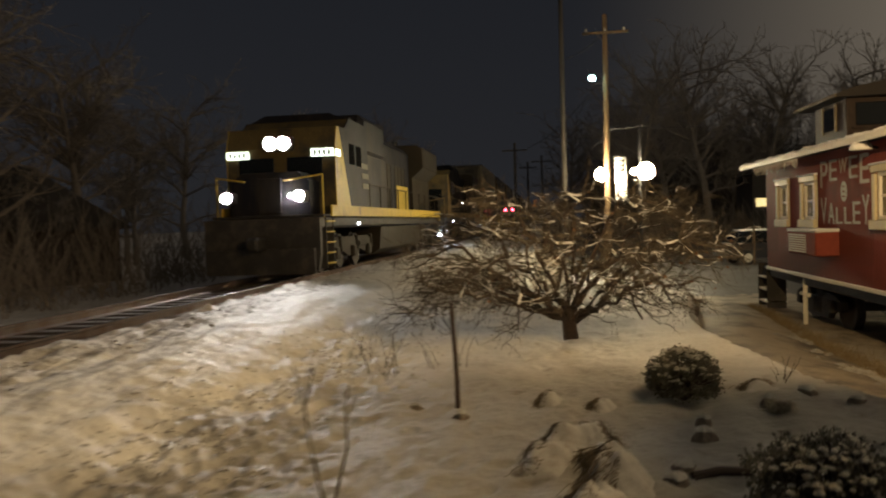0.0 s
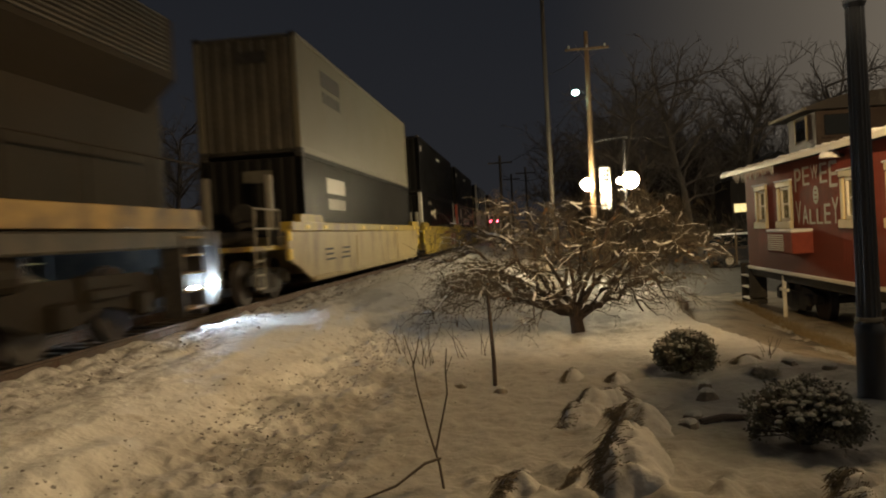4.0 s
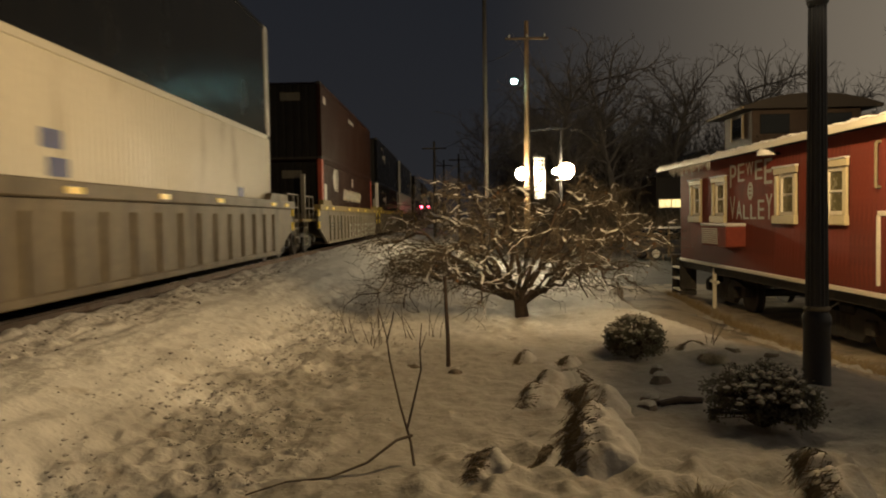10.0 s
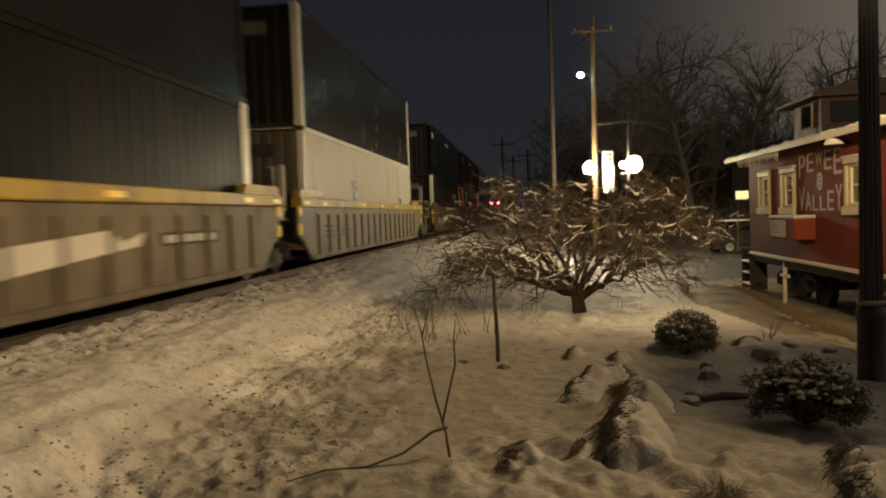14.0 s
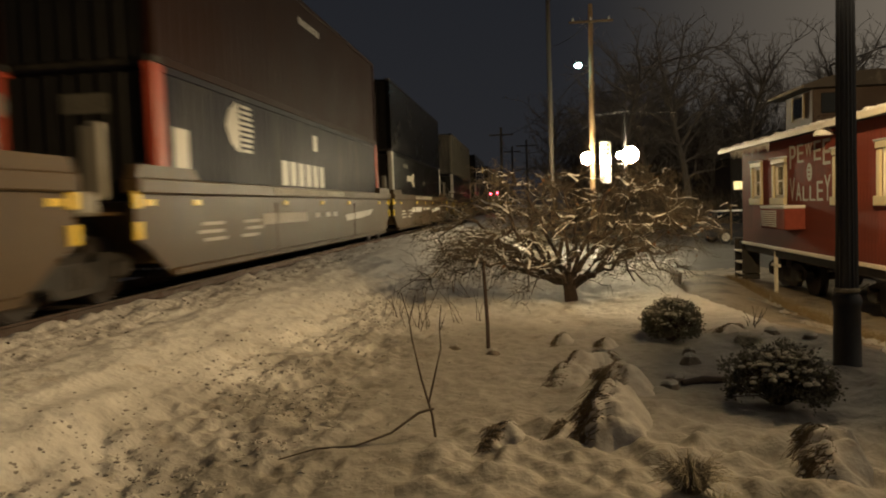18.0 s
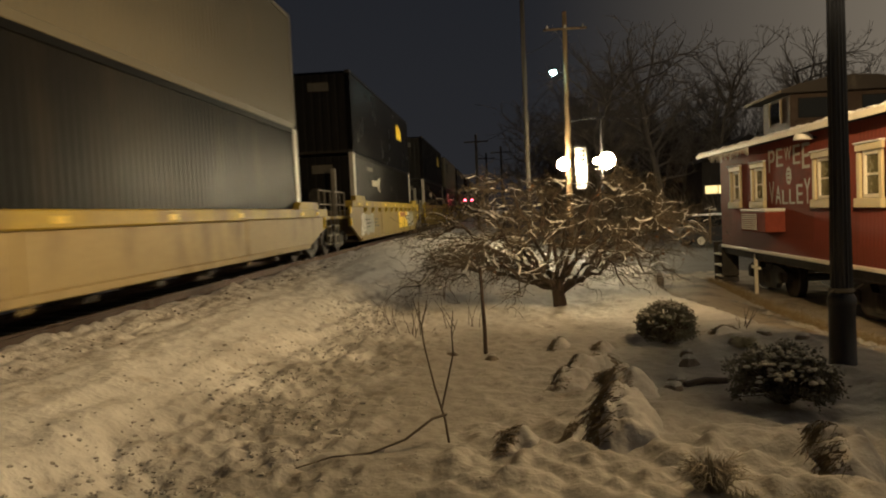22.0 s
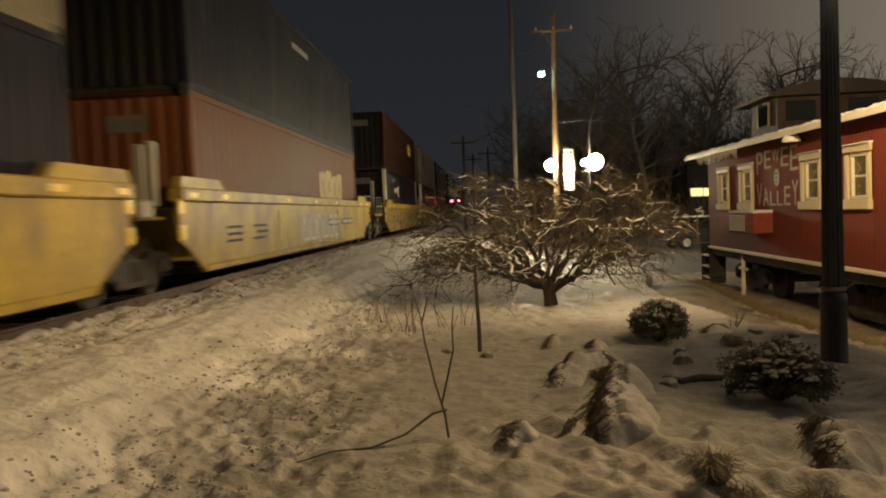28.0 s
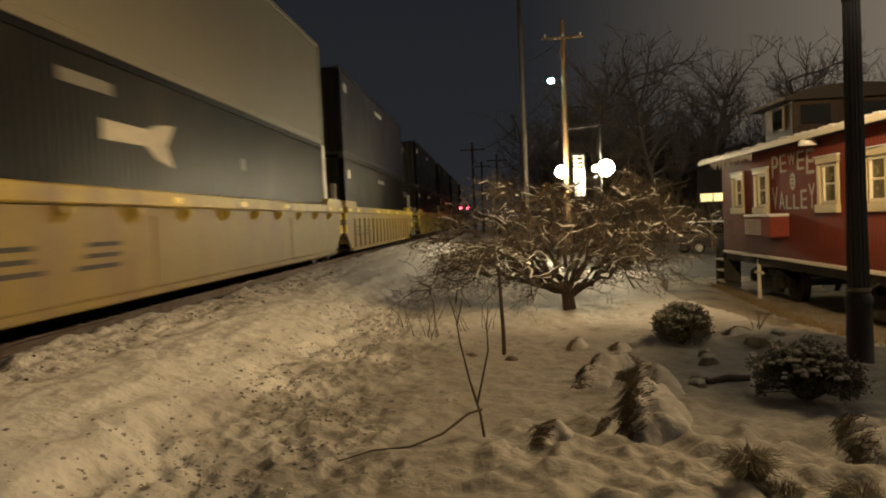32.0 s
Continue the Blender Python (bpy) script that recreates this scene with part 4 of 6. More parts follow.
def locomotive(label, lit, LOCO_BLUE, LOCO_GREY, LOCO_YELLOW):
    c = thing("locomotive", label, "locomotive", "locomotives of the train")
    # frame, pilot and walkway
    part("underframe", Shape().box(0, 11.15, 1.38, 2.9, 21.2, 0.26, 0.03), BLACK, c)
    for sx in (-1, 1):
        part("sill_stripe", Shape().box(sx * 1.50, 11.3, 1.68, 0.05, 19.6, 0.30, 0.01), LOCO_YELLOW, c, "yellow walkway edge stripe")
    part("walkway", Shape().box(0, 11.15, 1.56, 2.96, 20.6, 0.06, 0.01), BLACK, c)
    part("pilot", Shape().prism([(-1.42, 0.18), (1.42, 0.18), (1.5, 0.6), (1.5, 1.5), (-1.5, 1.5), (-1.5, 0.6)], "y", 0.45, 0.65), BLACK, c)
    plow = Shape().prism([(-1.4, 0.12), (1.4, 0.12), (1.4, 0.75), (-1.4, 0.75)], "y", 0.25, 0.4)
    part("snow_plow", plow, BLACK, c)
    part("pilot", Shape().prism([(-1.42, 0.3), (1.42, 0.3), (1.5, 0.6), (1.5, 1.5), (-1.5, 1.5), (-1.5, 0.6)], "y", 21.7, 21.85), BLACK, c)
    for y0 in (-0.05, 22.1):
        part("coupler", Shape().box(0, y0 + 0.15, 0.88, 0.3, 0.7, 0.34, 0.06), BLACK, c)
    for y0, d in ((0.55, 1), (21.75, -1)):
        for sx in (-1, 1):
            step = Shape().box(sx * 1.30, y0 + d * 0.55, 0.85, 0.35, 0.06, 1.3, 0.01)
            step.box(sx * 1.30, y0 + d * 1.2, 0.85, 0.35, 0.06, 1.3, 0.01)
            part("stair_side", step, BLACK, c)
            for k in range(5):
                part("stair_tread", Shape().box(sx * 1.36, y0 + d * 0.87, 0.32 + 0.27 * k, 0.32, 0.62, 0.035, 0.008), LOCO_YELLOW, c)
    # nose and cab
    nose = [(-1.05, 1.6), (1.05, 1.6), (1.05, 2.45), (0.75, 2.7), (-0.75, 2.7), (-1.05, 2.45)]
    part("nose", Shape().prism(nose, "y", 1.15, 2.1), LOCO_BLUE, c, "blunt dark blue nose")
    part("nose_door", Shape().box(0.0, 1.13, 2.1, 0.62, 0.05, 0.9, 0.02), LOCO_BLUE, c)
    outline = [(2.0, 1.6), (5.6, 1.6), (5.6, 4.3), (3.5, 4.3), (3.0, 3.97), (2.2, 3.95), (2.0, 3.4)]
    part("cab", Shape().prism(outline, "x", -1.50, 1.50), FRONT_PAINT, c, "yellow cab front dulled by painted shade, with sloped windscreen")
    for sx in (-1, 1):
        flank = [(3.5, 1.74), (5.62, 1.74), (5.62, 4.31), (3.5, 4.31), (3.0, 3.98), (2.42, 3.96)]
        part("cab_side", Shape().prism(flank, "x", sx * 1.505 - 0.012, sx * 1.505 + 0.012), LOCO_BLUE, c)
        stripe = [(2.0, 1.6), (3.57, 1.6), (2.42, 3.96), (2.2, 3.95), (2.0, 3.4)]
        part("cab_stripe", Shape().prism(stripe, "x", sx * 1.505 - 0.012, sx * 1.505 + 0.012), LOCO_YELLOW, c, "slanted yellow band on the cab side")
        for yy in (3.7, 4.5):
            part("cab_window", Shape().box(sx * 1.52, yy, 3.3, 0.03, 0.55, 0.6, 0.01), GLASS, c)
    part("cab_roof", Shape().prism([(-1.45, 4.28), (1.45, 4.28), (0.95, 4.5), (-0.95, 4.5)], "y", 3.5, 5.7), LOCO_BLUE, c)
    for x0 in (-0.62, 0.62):
        part("windscreen", Shape().box(x0 * 1.08, 1.99, 2.90, 0.98, 0.04, 0.50, 0.01), GLASS, c)
    # hoods
    hood = [(-0.85, 1.6), (0.85, 1.6), (0.85, 4.35), (0.6, 4.6), (-0.6, 4.6), (-0.85, 4.35)]
    part("hood", Shape().prism(hood, "y", 5.6, 16.2), LOCO_BLUE, c, "dark blue long hood")
    part("air_intake", Shape().box(0, 7.2, 4.1, 2.8, 3.2, 1.3, 0.18), LOCO_BLUE, c)
    part("inverter_cabinet", Shape().box(0.35, 7.4, 2.6, 2.0, 3.4, 1.9, 0.05), LOCO_BLUE, c)
    rad = [(-1.0, 1.6), (1.0, 1.6), (1.0, 3.3), (1.5, 3.75), (1.5, 4.65), (1.2, 4.8), (-1.2, 4.8), (-1.5, 4.65), (-1.5, 3.75), (-1.0, 3.3)]
    part("radiator", Shape().prism(rad, "y", 16.2, 20.6), LOCO_GREY, c)
    part("rear_hood", Shape().box(0, 20.9, 2.9, 1.9, 0.7, 2.6, 0.1), LOCO_GREY, c)
    for k in range(9):
        d = Shape().box(0.865, 9.6 + 0.72 * k, 2.7, 0.04, 0.64, 1.9, 0.015)
        part("hood_door", d, LOCO_GREY if k % 4 else LOCO_BLUE, c)
        part("door_latch", Shape().box(0.90, 9.85 + 0.72 * k, 2.6, 0.04, 0.05, 0.16, 0.01), BLACK, c)
    for k in range(12):
        part("radiator_louver", Shape().box(1.515, 18.4, 3.85 + 0.07 * k, 0.04, 3.9, 0.035, 0.008), BLACK, c)
    for yy in (10.0, 12.4, 14.4):
        part("roof_fan", Shape().lathe(0, yy, [(0.5, 4.58), (0.52, 4.72), (0.46, 4.76)], 18), BLACK, c)
    part("exhaust_stack", Shape().box(0, 11.2, 4.7, 0.5, 0.7, 0.25, 0.03), BLACK, c)
    part("horn", Shape().tube((0.4, 15.2, 4.85), (0.4, 15.7, 4.85), 0.05, 0.11, 10), BLACK, c)
    if lit:
        part("yellow_panel", Shape().box(0.925, 14.2, 2.35, 0.02, 2.4, 1.0, 0.006), LOCO_YELLOW, c, "yellow panel low on the hood")
    # lettering panel: plain pale bars
    for k in range(3 if lit else 0):
        part("logo", Shape().box(1.555, 5.05 + 0.05 * k, 3.05 - 0.3 * k, 0.012, 0.8, 0.16), LOGO_DIM, c)
    # fuel tank, trucks, rails
    tank = [(-1.35, 0.45), (-1.1, 0.28), (1.1, 0.28), (1.35, 0.45), (1.42, 1.2), (-1.42, 1.2)]
    part("fuel_tank", Shape().prism(tank, "y", 7.6, 15.6), LOCO_GREY, c)
    part("air_reservoir", Shape().tube((1.25, 15.7, 1.05), (1.25, 17.0, 1.05), 0.2, n=14), LOCO_GREY, c)
    loco_truck(c, 4.6, LOCO_GREY)
    loco_truck(c, 17.9, LOCO_GREY)
    for sx in (-1, 1):
        r = Shape()
        r.tube((sx * 1.46, 6.0, 2.55), (sx * 1.46, 21.3, 2.55), 0.02, n=6)
        for k in range(11):
            r.tube((sx * 1.46, 6.0 + 1.53 * k, 1.6), (sx * 1.46, 6.0 + 1.53 * k, 2.55), 0.018, n=6)
        part("handrail", r, LOCO_GREY, c)
        f = Shape()
        f.tube((sx * 1.42, 1.1, 1.5), (sx * 1.42, 1.1, 2.6), 0.022, n=6)
        f.tube((sx * 1.42, 1.1, 2.6), (sx * 0.5, 0.75, 2.45), 0.022, n=6)
        part("front_rail", f, LOCO_YELLOW, c)
        part("grab_rail", Shape().tube((sx * 1.42, 2.2, 1.5), (sx * 1.42, 2.2, 2.6), 0.022, n=6), LOCO_YELLOW, c)
    # lamps
    if lit:
        for x0 in (-0.18, 0.18):
            part("headlight", Shape().lathe(x0, 0, [(0.02, -0.02), (0.17, 0.0), (0.02, 0.04)], 14), HEADLIGHT, c, "bright white headlight").matrix_basis = pose(0, 1.88, 3.50, 90, 0, 0)
        for x0 in (-0.18, 0.18):
            added_lamp_visor(c, x0, 1.88, 3.50, 0.18)
        for x0 in (-0.95, 0.95):
            added_lamp_visor(c, x0, 0.72, 2.05, 0.145)
        part("headlight_housing", Shape().box(0, 2.03, 3.50, 0.8, 0.24, 0.40, 0.05), BLACK, c)
        for x0 in (-0.95, 0.95):
            part("ditch_light", Shape().lathe(x0, 0, [(0.02, -0.02), (0.13, 0.0), (0.02, 0.04)], 14), DITCH, c, "bright white ditch light").matrix_basis = pose(0, 0.72, 2.05, 90, 0, 0)
            part("ditch_housing", Shape().box(x0, 0.86, 2.05, 0.30, 0.2, 0.30, 0.04), BLACK, c)
        part("nose_light", Shape().lathe(0, 0, [(0.01, -0.02), (0.045, 0.0), (0.01, 0.03)], 10), DITCH, c).matrix_basis = pose(0.55, 1.08, 2.08, 90, 0, 0)
        for x0 in (-1.27, 1.27):
            b = part("number_board", Shape().box(x0 * 0.93, 1.97, 3.24, 0.62, 0.06, 0.20, 0.01), BOARD, c, "lit number board with dark bars")
            for k in range(4):
                part("numeral_bar", Shape().box(x0 * 0.93 - 0.2 + 0.13 * k, 1.935, 3.24, 0.07, 0.012, 0.13), BLACK, b)
        part("number_board", Shape().box(1.515, 2.28, 3.24, 0.03, 0.44, 0.18, 0.008), BOARD, c)
    part("cab_lamp", Shape().box(1.475, 4.4, 1.33, 0.05, 0.14, 0.05, 0.01), CAB_LIGHT, c, "small white walkway lamp")
    if not lit:
        part("cab_lamp", Shape().box(0.93, 14.0, 2.6, 0.05, 0.12, 0.07, 0.01), CAB_LIGHT, c)
    for yy in (20.9, 21.6) if lit else (0.75, 1.45, 20.9, 21.6):
        part("step_light", Shape().box(1.44, yy, 0.62, 0.06, 0.12, 0.04, 0.01), STEP_LIGHT, c, "small bluish step light")
    return c


first = locomotive("dark blue and yellow diesel locomotive with blazing headlights", True, LOCO_BLUE, LOCO_GREY, LOCO_YELLOW)
runs(first, 18.65)
second = locomotive("dirty dark blue trailing diesel locomotive with yellow stripe", False, TRAILING_BLUE, TRAILING_GREY, TRAILING_YELLOW)
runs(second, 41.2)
# ---- caboose ----
RED_WALL = paint("red_caboose_paint", (0.205, 0.046, 0.031), 0.7, spec=0.2, vary=0.16, scale=0.9, grain=18, bump=0.08, dirt=(0.11, 0.030, 0.021), dirt_scale=1.2, dirt_at=0.56, dirt_stretch=(1, 1, 0.3))
PANE_DULL = paint("curtained_pane", (0.12, 0.11, 0.055), 0.25, vary=0.5, scale=7)
TRIM = paint("cream_window_trim", (0.60, 0.52, 0.33), 0.5, vary=0.12, grain=40)
DULL_TRIM = paint("weathered_trim", (0.20, 0.16, 0.10), 0.6, vary=0.3, grain=40)
SASH = paint("white_sash_paint", (0.74, 0.70, 0.60), 0.5, vary=0.08, grain=40)
LETTER = paint("white_sign_paint", (0.46, 0.43, 0.37), 0.6, vary=0.15, grain=40)
ROOF_DARK = paint("tarred_roof", (0.022, 0.018, 0.017), 0.7, vary=0.3, dirt=(0.16, 0.15, 0.14), dirt_scale=1.6, dirt_at=0.64)
CAB_X, CAB_Y0, CAB_Y1, CAB_Z0, CAB_Z1 = 5.75, 9.95, 19.05, 0.45, 2.72
cab = thing("caboose", "old red wooden caboose with cream windows parked on dark trucks", "caboose")
# side wall of upright boards, with openings for the windows
WINDOWS = [(17.40, 18.20), (15.82, 16.66), (12.55, 13.38), (10.93, 11.72)]
WZ0, WZ1 = 1.38, 2.35
wall = Shape()
cuts = sorted({CAB_Y0, CAB_Y1, *[v for w in WINDOWS for v in w]})
for a, b in zip(cuts[:-1], cuts[1:]):
    hole = any(abs(a - w[0]) < 1e-6 for w in WINDOWS)
    for z0, z1 in (((CAB_Z0, WZ0), (WZ1, CAB_Z1)) if hole else ((CAB_Z0, CAB_Z1),)):
        wall.box(CAB_X + 0.06, (a + b) / 2, (z0 + z1) / 2, 0.10, b - a, z1 - z0)
part("side_wall", wall, RED_WALL, cab)
plank = {}
k = 0
y = CAB_Y0 + 0.06
while y < CAB_Y1 - 0.02:
    w = next((w for w in WINDOWS if w[0] - 0.06 < y < w[1] + 0.06), None)
    for z0, z1 in (((CAB_Z0, WZ0), (WZ1, CAB_Z1)) if w else ((CAB_Z0, CAB_Z1),)):
        h = round(z1 - z0, 3)
        if h not in plank:
            plank[h] = Shape().box(0, 0, 0, 0.018, 0.1185, h - 0.004, 0.0018).mesh("board", RED_WALL)
        o = part("board", plank[h], None, cab)
        o.location = (CAB_X + 0.003, y, (z0 + z1) / 2)
    y += 0.12
part("far_wall", Shape().box(CAB_X + 2.9, (CAB_Y0 + CAB_Y1) / 2, 1.58, 0.1, CAB_Y1 - CAB_Y0, 2.27), RED_WALL, cab)
for yy in (CAB_Y0 + 0.05, CAB_Y1 - 0.05):
    part("end_wall", Shape().box(CAB_X + 1.5, yy, 1.58, 2.85, 0.1, 2.27), RED_WALL, cab)
part("floor_frame", Shape().box(CAB_X + 1.48, 14.5, CAB_Z0 - 0.12, 2.8, 10.6, 0.2, 0.02), BLACK, cab)
part("side_sill", Shape().box(CAB_X - 0.012, 14.5, CAB_Z0 - 0.005, 0.05, 9.14, 0.07, 0.01), SASH, cab, "pale sill edge dusted with snow")
for y0, y1 in WINDOWS:
    ym, zm, t = (y0 + y1) / 2, (WZ0 + WZ1) / 2, 0.11
    win = part("window", Shape().box(CAB_X - 0.035, ym, WZ1 - 0.055, 0.05, y1 - y0 + 0.06, 0.11, 0.012), TRIM, cab)
    for z, h, e in ((WZ0 + 0.075, 0.15, 0.06),):
        part("sill", Shape().box(CAB_X - 0.05, ym, z, 0.08, y1 - y0 + e, h, 0.012), TRIM, win)
    for yy in (y0 + t / 2, y1 - t / 2):
        part("casing", Shape().box(CAB_X - 0.03, yy, zm, 0.045, t, WZ1 - WZ0 - 0.26, 0.01), TRIM, win)
    s = Shape()
    iy0, iy1, iz0, iz1 = y0 + t, y1 - t, WZ0 + 0.15, WZ1 - 0.11
    for yy in (iy0 + 0.03, iy1 - 0.03):
        s.box(CAB_X + 0.02, yy, (iz0 + iz1) / 2, 0.05, 0.06, iz1 - iz0, 0.008)
    for zz in (iz0 + 0.03, iz1 - 0.03):
        s.box(CAB_X + 0.018, (iy0 + iy1) / 2, zz, 0.05, iy1 - iy0, 0.06, 0.008)
    s.box(CAB_X + 0.03, (iy0 + iy1) / 2, (iz0 + iz1) / 2, 0.03, iy1 - iy0, 0.035, 0.006)
    part("sash", s, SASH, win, "white inner sash")
    part("pane", Shape().box(CAB_X + 0.04, (iy0 + iy1) / 2, (iz0 + iz1) / 2, 0.008, iy1 - iy0, iz1 - iz0), PANE_DULL, win)
    part("snow_ledge", Shape().box(CAB_X - 0.045, ym, WZ1 + 0.015, 0.09, y1 - y0 + 0.08, 0.03, 0.012), CAP_SNOW, win)
# roof with overhang and snow along its edge
roof = [(CAB_X - 0.30, 2.70), (CAB_X - 0.30, 2.78), (CAB_X + 0.5, 2.98), (CAB_X + 1.5, 3.06), (CAB_X + 2.5, 2.98), (CAB_X + 3.25, 2.78), (CAB_X + 3.25, 2.70), (CAB_X + 1.5, 2.90)]
part("roof", Shape().prism(roof, "y", 9.1, 20.1), ROOF_DARK, cab, "dark roof dusted with snow")
part("fascia", Shape().box(CAB_X - 0.315, 14.6, 2.735, 0.03, 11.0, 0.10, 0.008), SASH, cab, "pale roof edge board")
sn = Shape()
for k in range(110):
    yy = 9.15 + 0.1 * k
    sn.box(CAB_X - 0.22, yy, 2.80 + 0.012 * math.sin(k * 1.7), 0.16 + 0.05 * math.sin(k * 0.9), 0.11, 0.05 + 0.02 * math.sin(k * 0.6 + 1), 0.02)
part("snow", sn, CAP_SNOW, cab, "strip of snow along the eave")
for k in range(26):
    o = part("icicle", Shape().tube((CAB_X - 0.30, 16.0 + 0.12 * k, 2.70), (CAB_X - 0.30, 16.0 + 0.12 * k, 2.62 - 0.16 * random.random()), 0.014, 0.003, 5), CAP_SNOW, cab)
# cupola
DARK_BOARD = paint("dark_brown_boards", (0.026, 0.015, 0.012), 0.65, vary=0.25, scale=1.2, grain=20, dirt=(0.05, 0.036, 0.028), dirt_scale=2)
cup = part("cupola", Shape().box(CAB_X + 1.5, 16.3, 3.32, 2.2, 1.6, 0.80, 0.02), DARK_BOARD, cab, "raised dark lookout with small windows")
cr = [(CAB_X + 0.12, 3.66), (CAB_X + 0.12, 3.72), (CAB_X + 0.5, 3.84), (CAB_X + 1.0, 3.93), (CAB_X + 1.5, 3.96), (CAB_X + 2.0, 3.93), (CAB_X + 2.5, 3.84), (CAB_X + 2.88, 3.72), (CAB_X + 2.88, 3.66)]
part("cupola_roof", Shape().prism(cr, "y", 15.2, 17.4), ROOF_DARK, cup)
part("roof_edge", Shape().box(CAB_X + 0.11, 16.3, 3.69, 0.03, 2.2, 0.06, 0.008), DULL_TRIM, cup)
part("cupola_window", Shape().box(CAB_X + 0.39, 16.3, 3.38, 0.03, 0.55, 0.42, 0.01), GLASS, cup)
for yy in (15.98, 16.62):
    part("cupola_trim", Shape().box(CAB_X + 0.385, yy, 3.38, 0.03, 0.07, 0.5, 0.008), DULL_TRIM, cup)
for xx in (0.85, 2.1):
    part("cupola_window", Shape().box(CAB_X + xx, 15.49, 3.38, 0.6, 0.03, 0.40, 0.01), GLASS, cup)
    part("cupola_sill", Shape().box(CAB_X + xx, 15.47, 3.14, 0.75, 0.05, 0.05, 0.008), DARK_BOARD, cup)
# wall lamp, air conditioner
wl_ = part("wall_lamp", Shape().tube((CAB_X, 13.25, 2.60), (CAB_X - 0.22, 13.25, 2.66), 0.025, n=8), DARK_METAL, cab)
part("shade", Shape().lathe(CAB_X - 0.24, 13.25, [(0.16, 2.58), (0.14, 2.66), (0.05, 2.74)], 16), CAP_SNOW, wl_, "shade capped with snow")
ac = part("air_conditioner", Shape().box(CAB_X - 0.18, 15.55, 1.12, 0.42, 1.5, 0.42, 0.02), RED_WALL, cab, "boxy air conditioner on the wall")
for k in range(8):
    part("louver", Shape().box(CAB_X - 0.395, 15.75, 0.97 + 0.042 * k, 0.014, 0.95, 0.022, 0.004), SASH, ac)
part("snow", Shape().box(CAB_X - 0.19, 15.55, 1.35, 0.44, 1.54, 0.06, 0.025), CAP_SNOW, ac)
# painted name board
part("diamond", Shape().prism([(13.52, 2.0), (14.55, 2.27), (15.62, 2.0), (14.55, 1.73)], "x", CAB_X - 0.010, CAB_X - 0.006), RED_WALL, cab)
part("oval", Shape().prism([(14.55 + 0.13 * math.cos(a), 2.0 + 0.17 * math.sin(a)) for a in np.linspace(0, 6.28, 21)[:-1]], "x", CAB_X - 0.016, CAB_X - 0.010), LETTER, cab)
for k in range(3):
    part("oval_bar", Shape().box(CAB_X - 0.018, 14.55, 2.08 - 0.08 * k, 0.006, 0.10, 0.025), RED_WALL, cab)


def word(text, y_start, y_end, z_mid, heights):
    """Letters one by one along the wall; far end first, as read from the track side."""
    n = len(text)
    for k, ch in enumerate(text):
        cu = bpy.data.curves.new("letter", "FONT")
        cu.body, cu.size, cu.extrude, cu.align_x = ch, 1.0, 0.004, "CENTER"
        tmp = new("letter", cu)
        m = bpy.data.meshes.new_from_object(tmp)
        bpy.data.objects.remove(tmp)
        co = np.array([v.co[:] for v in m.vertices])
        lo, hi = co.min(0), co.max(0)
        wdt = abs(y_end - y_start) / n
        h0, low, up = heights[k]
        co[:, 0] = (co[:, 0] - (lo[0] + hi[0]) / 2) / (hi[0] - lo[0]) * wdt * 0.80
        co[:, 1] = low + (co[:, 1] - lo[1]) / (hi[1] - lo[1]) * (up - low)
        yy = y_start + (y_end - y_start) * (k + 0.5) / n
        for v, c in zip(m.vertices, co):
            v.co = (CAB_X - 0.014 - c[2] * 0.5, yy - c[0], c[1])
        m.materials.append(LETTER)
        part("letter", m, None, cab, "painted white serif letter")


word("PEWEE", 15.66, 13.50, 0, [(0, 2.10, 2.56), (0, 2.20, 2.56), (0, 2.30, 2.56), (0, 2.20, 2.56), (0, 2.10, 2.56)])
word("VALLEY", 15.66, 13.50, 0, [(0, 1.46, 1.92), (0, 1.46, 1.82), (0, 1.46, 1.74), (0, 1.46, 1.74), (0, 1.46, 1.82), (0, 1.46, 1.92)])
# trucks, steps, grab irons
for yy in (12.0, 17.3):
    t = part("truck", TRUCK, None, cab)
    t.matrix_basis = pose(CAB_X + 1.5, yy, -0.62)
    for d in (-0.89, 0.89):
        w = part("wheelset", AXLE, None, t)
        w.location = (0, d, 0.457)
for x0 in (CAB_X + 0.1, CAB_X + 2.5):
    st = Shape()
    for k in range(3):
        st.box(x0 + 0.12, 19.55 - 0.02 * k, 0.20 - 0.28 * k, 0.45, 0.62, 0.04, 0.008)
    part("step_treads", st, SASH, cab, "steps edged with snow")
    part("step_side", Shape().box(x0 + 0.12, 19.22, 0.0, 0.42, 0.04, 1.0, 0.01), BLACK, cab)
    part("step_side", Shape().box(x0 + 0.12, 19.90, 0.0, 0.42, 0.04, 1.0, 0.01), BLACK, cab)
part("platform", Shape().box(CAB_X + 1.48, 19.6, 0.40, 2.7, 1.0, 0.08, 0.01), BLACK, cab)
gr = Shape()
gr.tube((CAB_X - 0.06, 19.95, 0.45), (CAB_X - 0.06, 19.95, 1.35), 0.022, n=8)
gr.tube((CAB_X - 0.06, 19.95, 1.35), (CAB_X - 0.06, 19.3, 1.35), 0.022, n=8)
part("grab_iron", gr, DULL_TRIM, cab)
gr = Shape()
gr.tube((CAB_X - 0.07, 10.12, 1.9), (CAB_X - 0.07, 10.12, 2.5), 0.022, n=8)
gr.tube((CAB_X - 0.07, 10.12, 2.5), (CAB_X, 10.12, 2.5), 0.022, n=8)
gr.tube((CAB_X - 0.07, 10.12, 1.9), (CAB_X, 10.12, 1.9), 0.022, n=8)
part("grab_iron", gr, DULL_TRIM, cab)
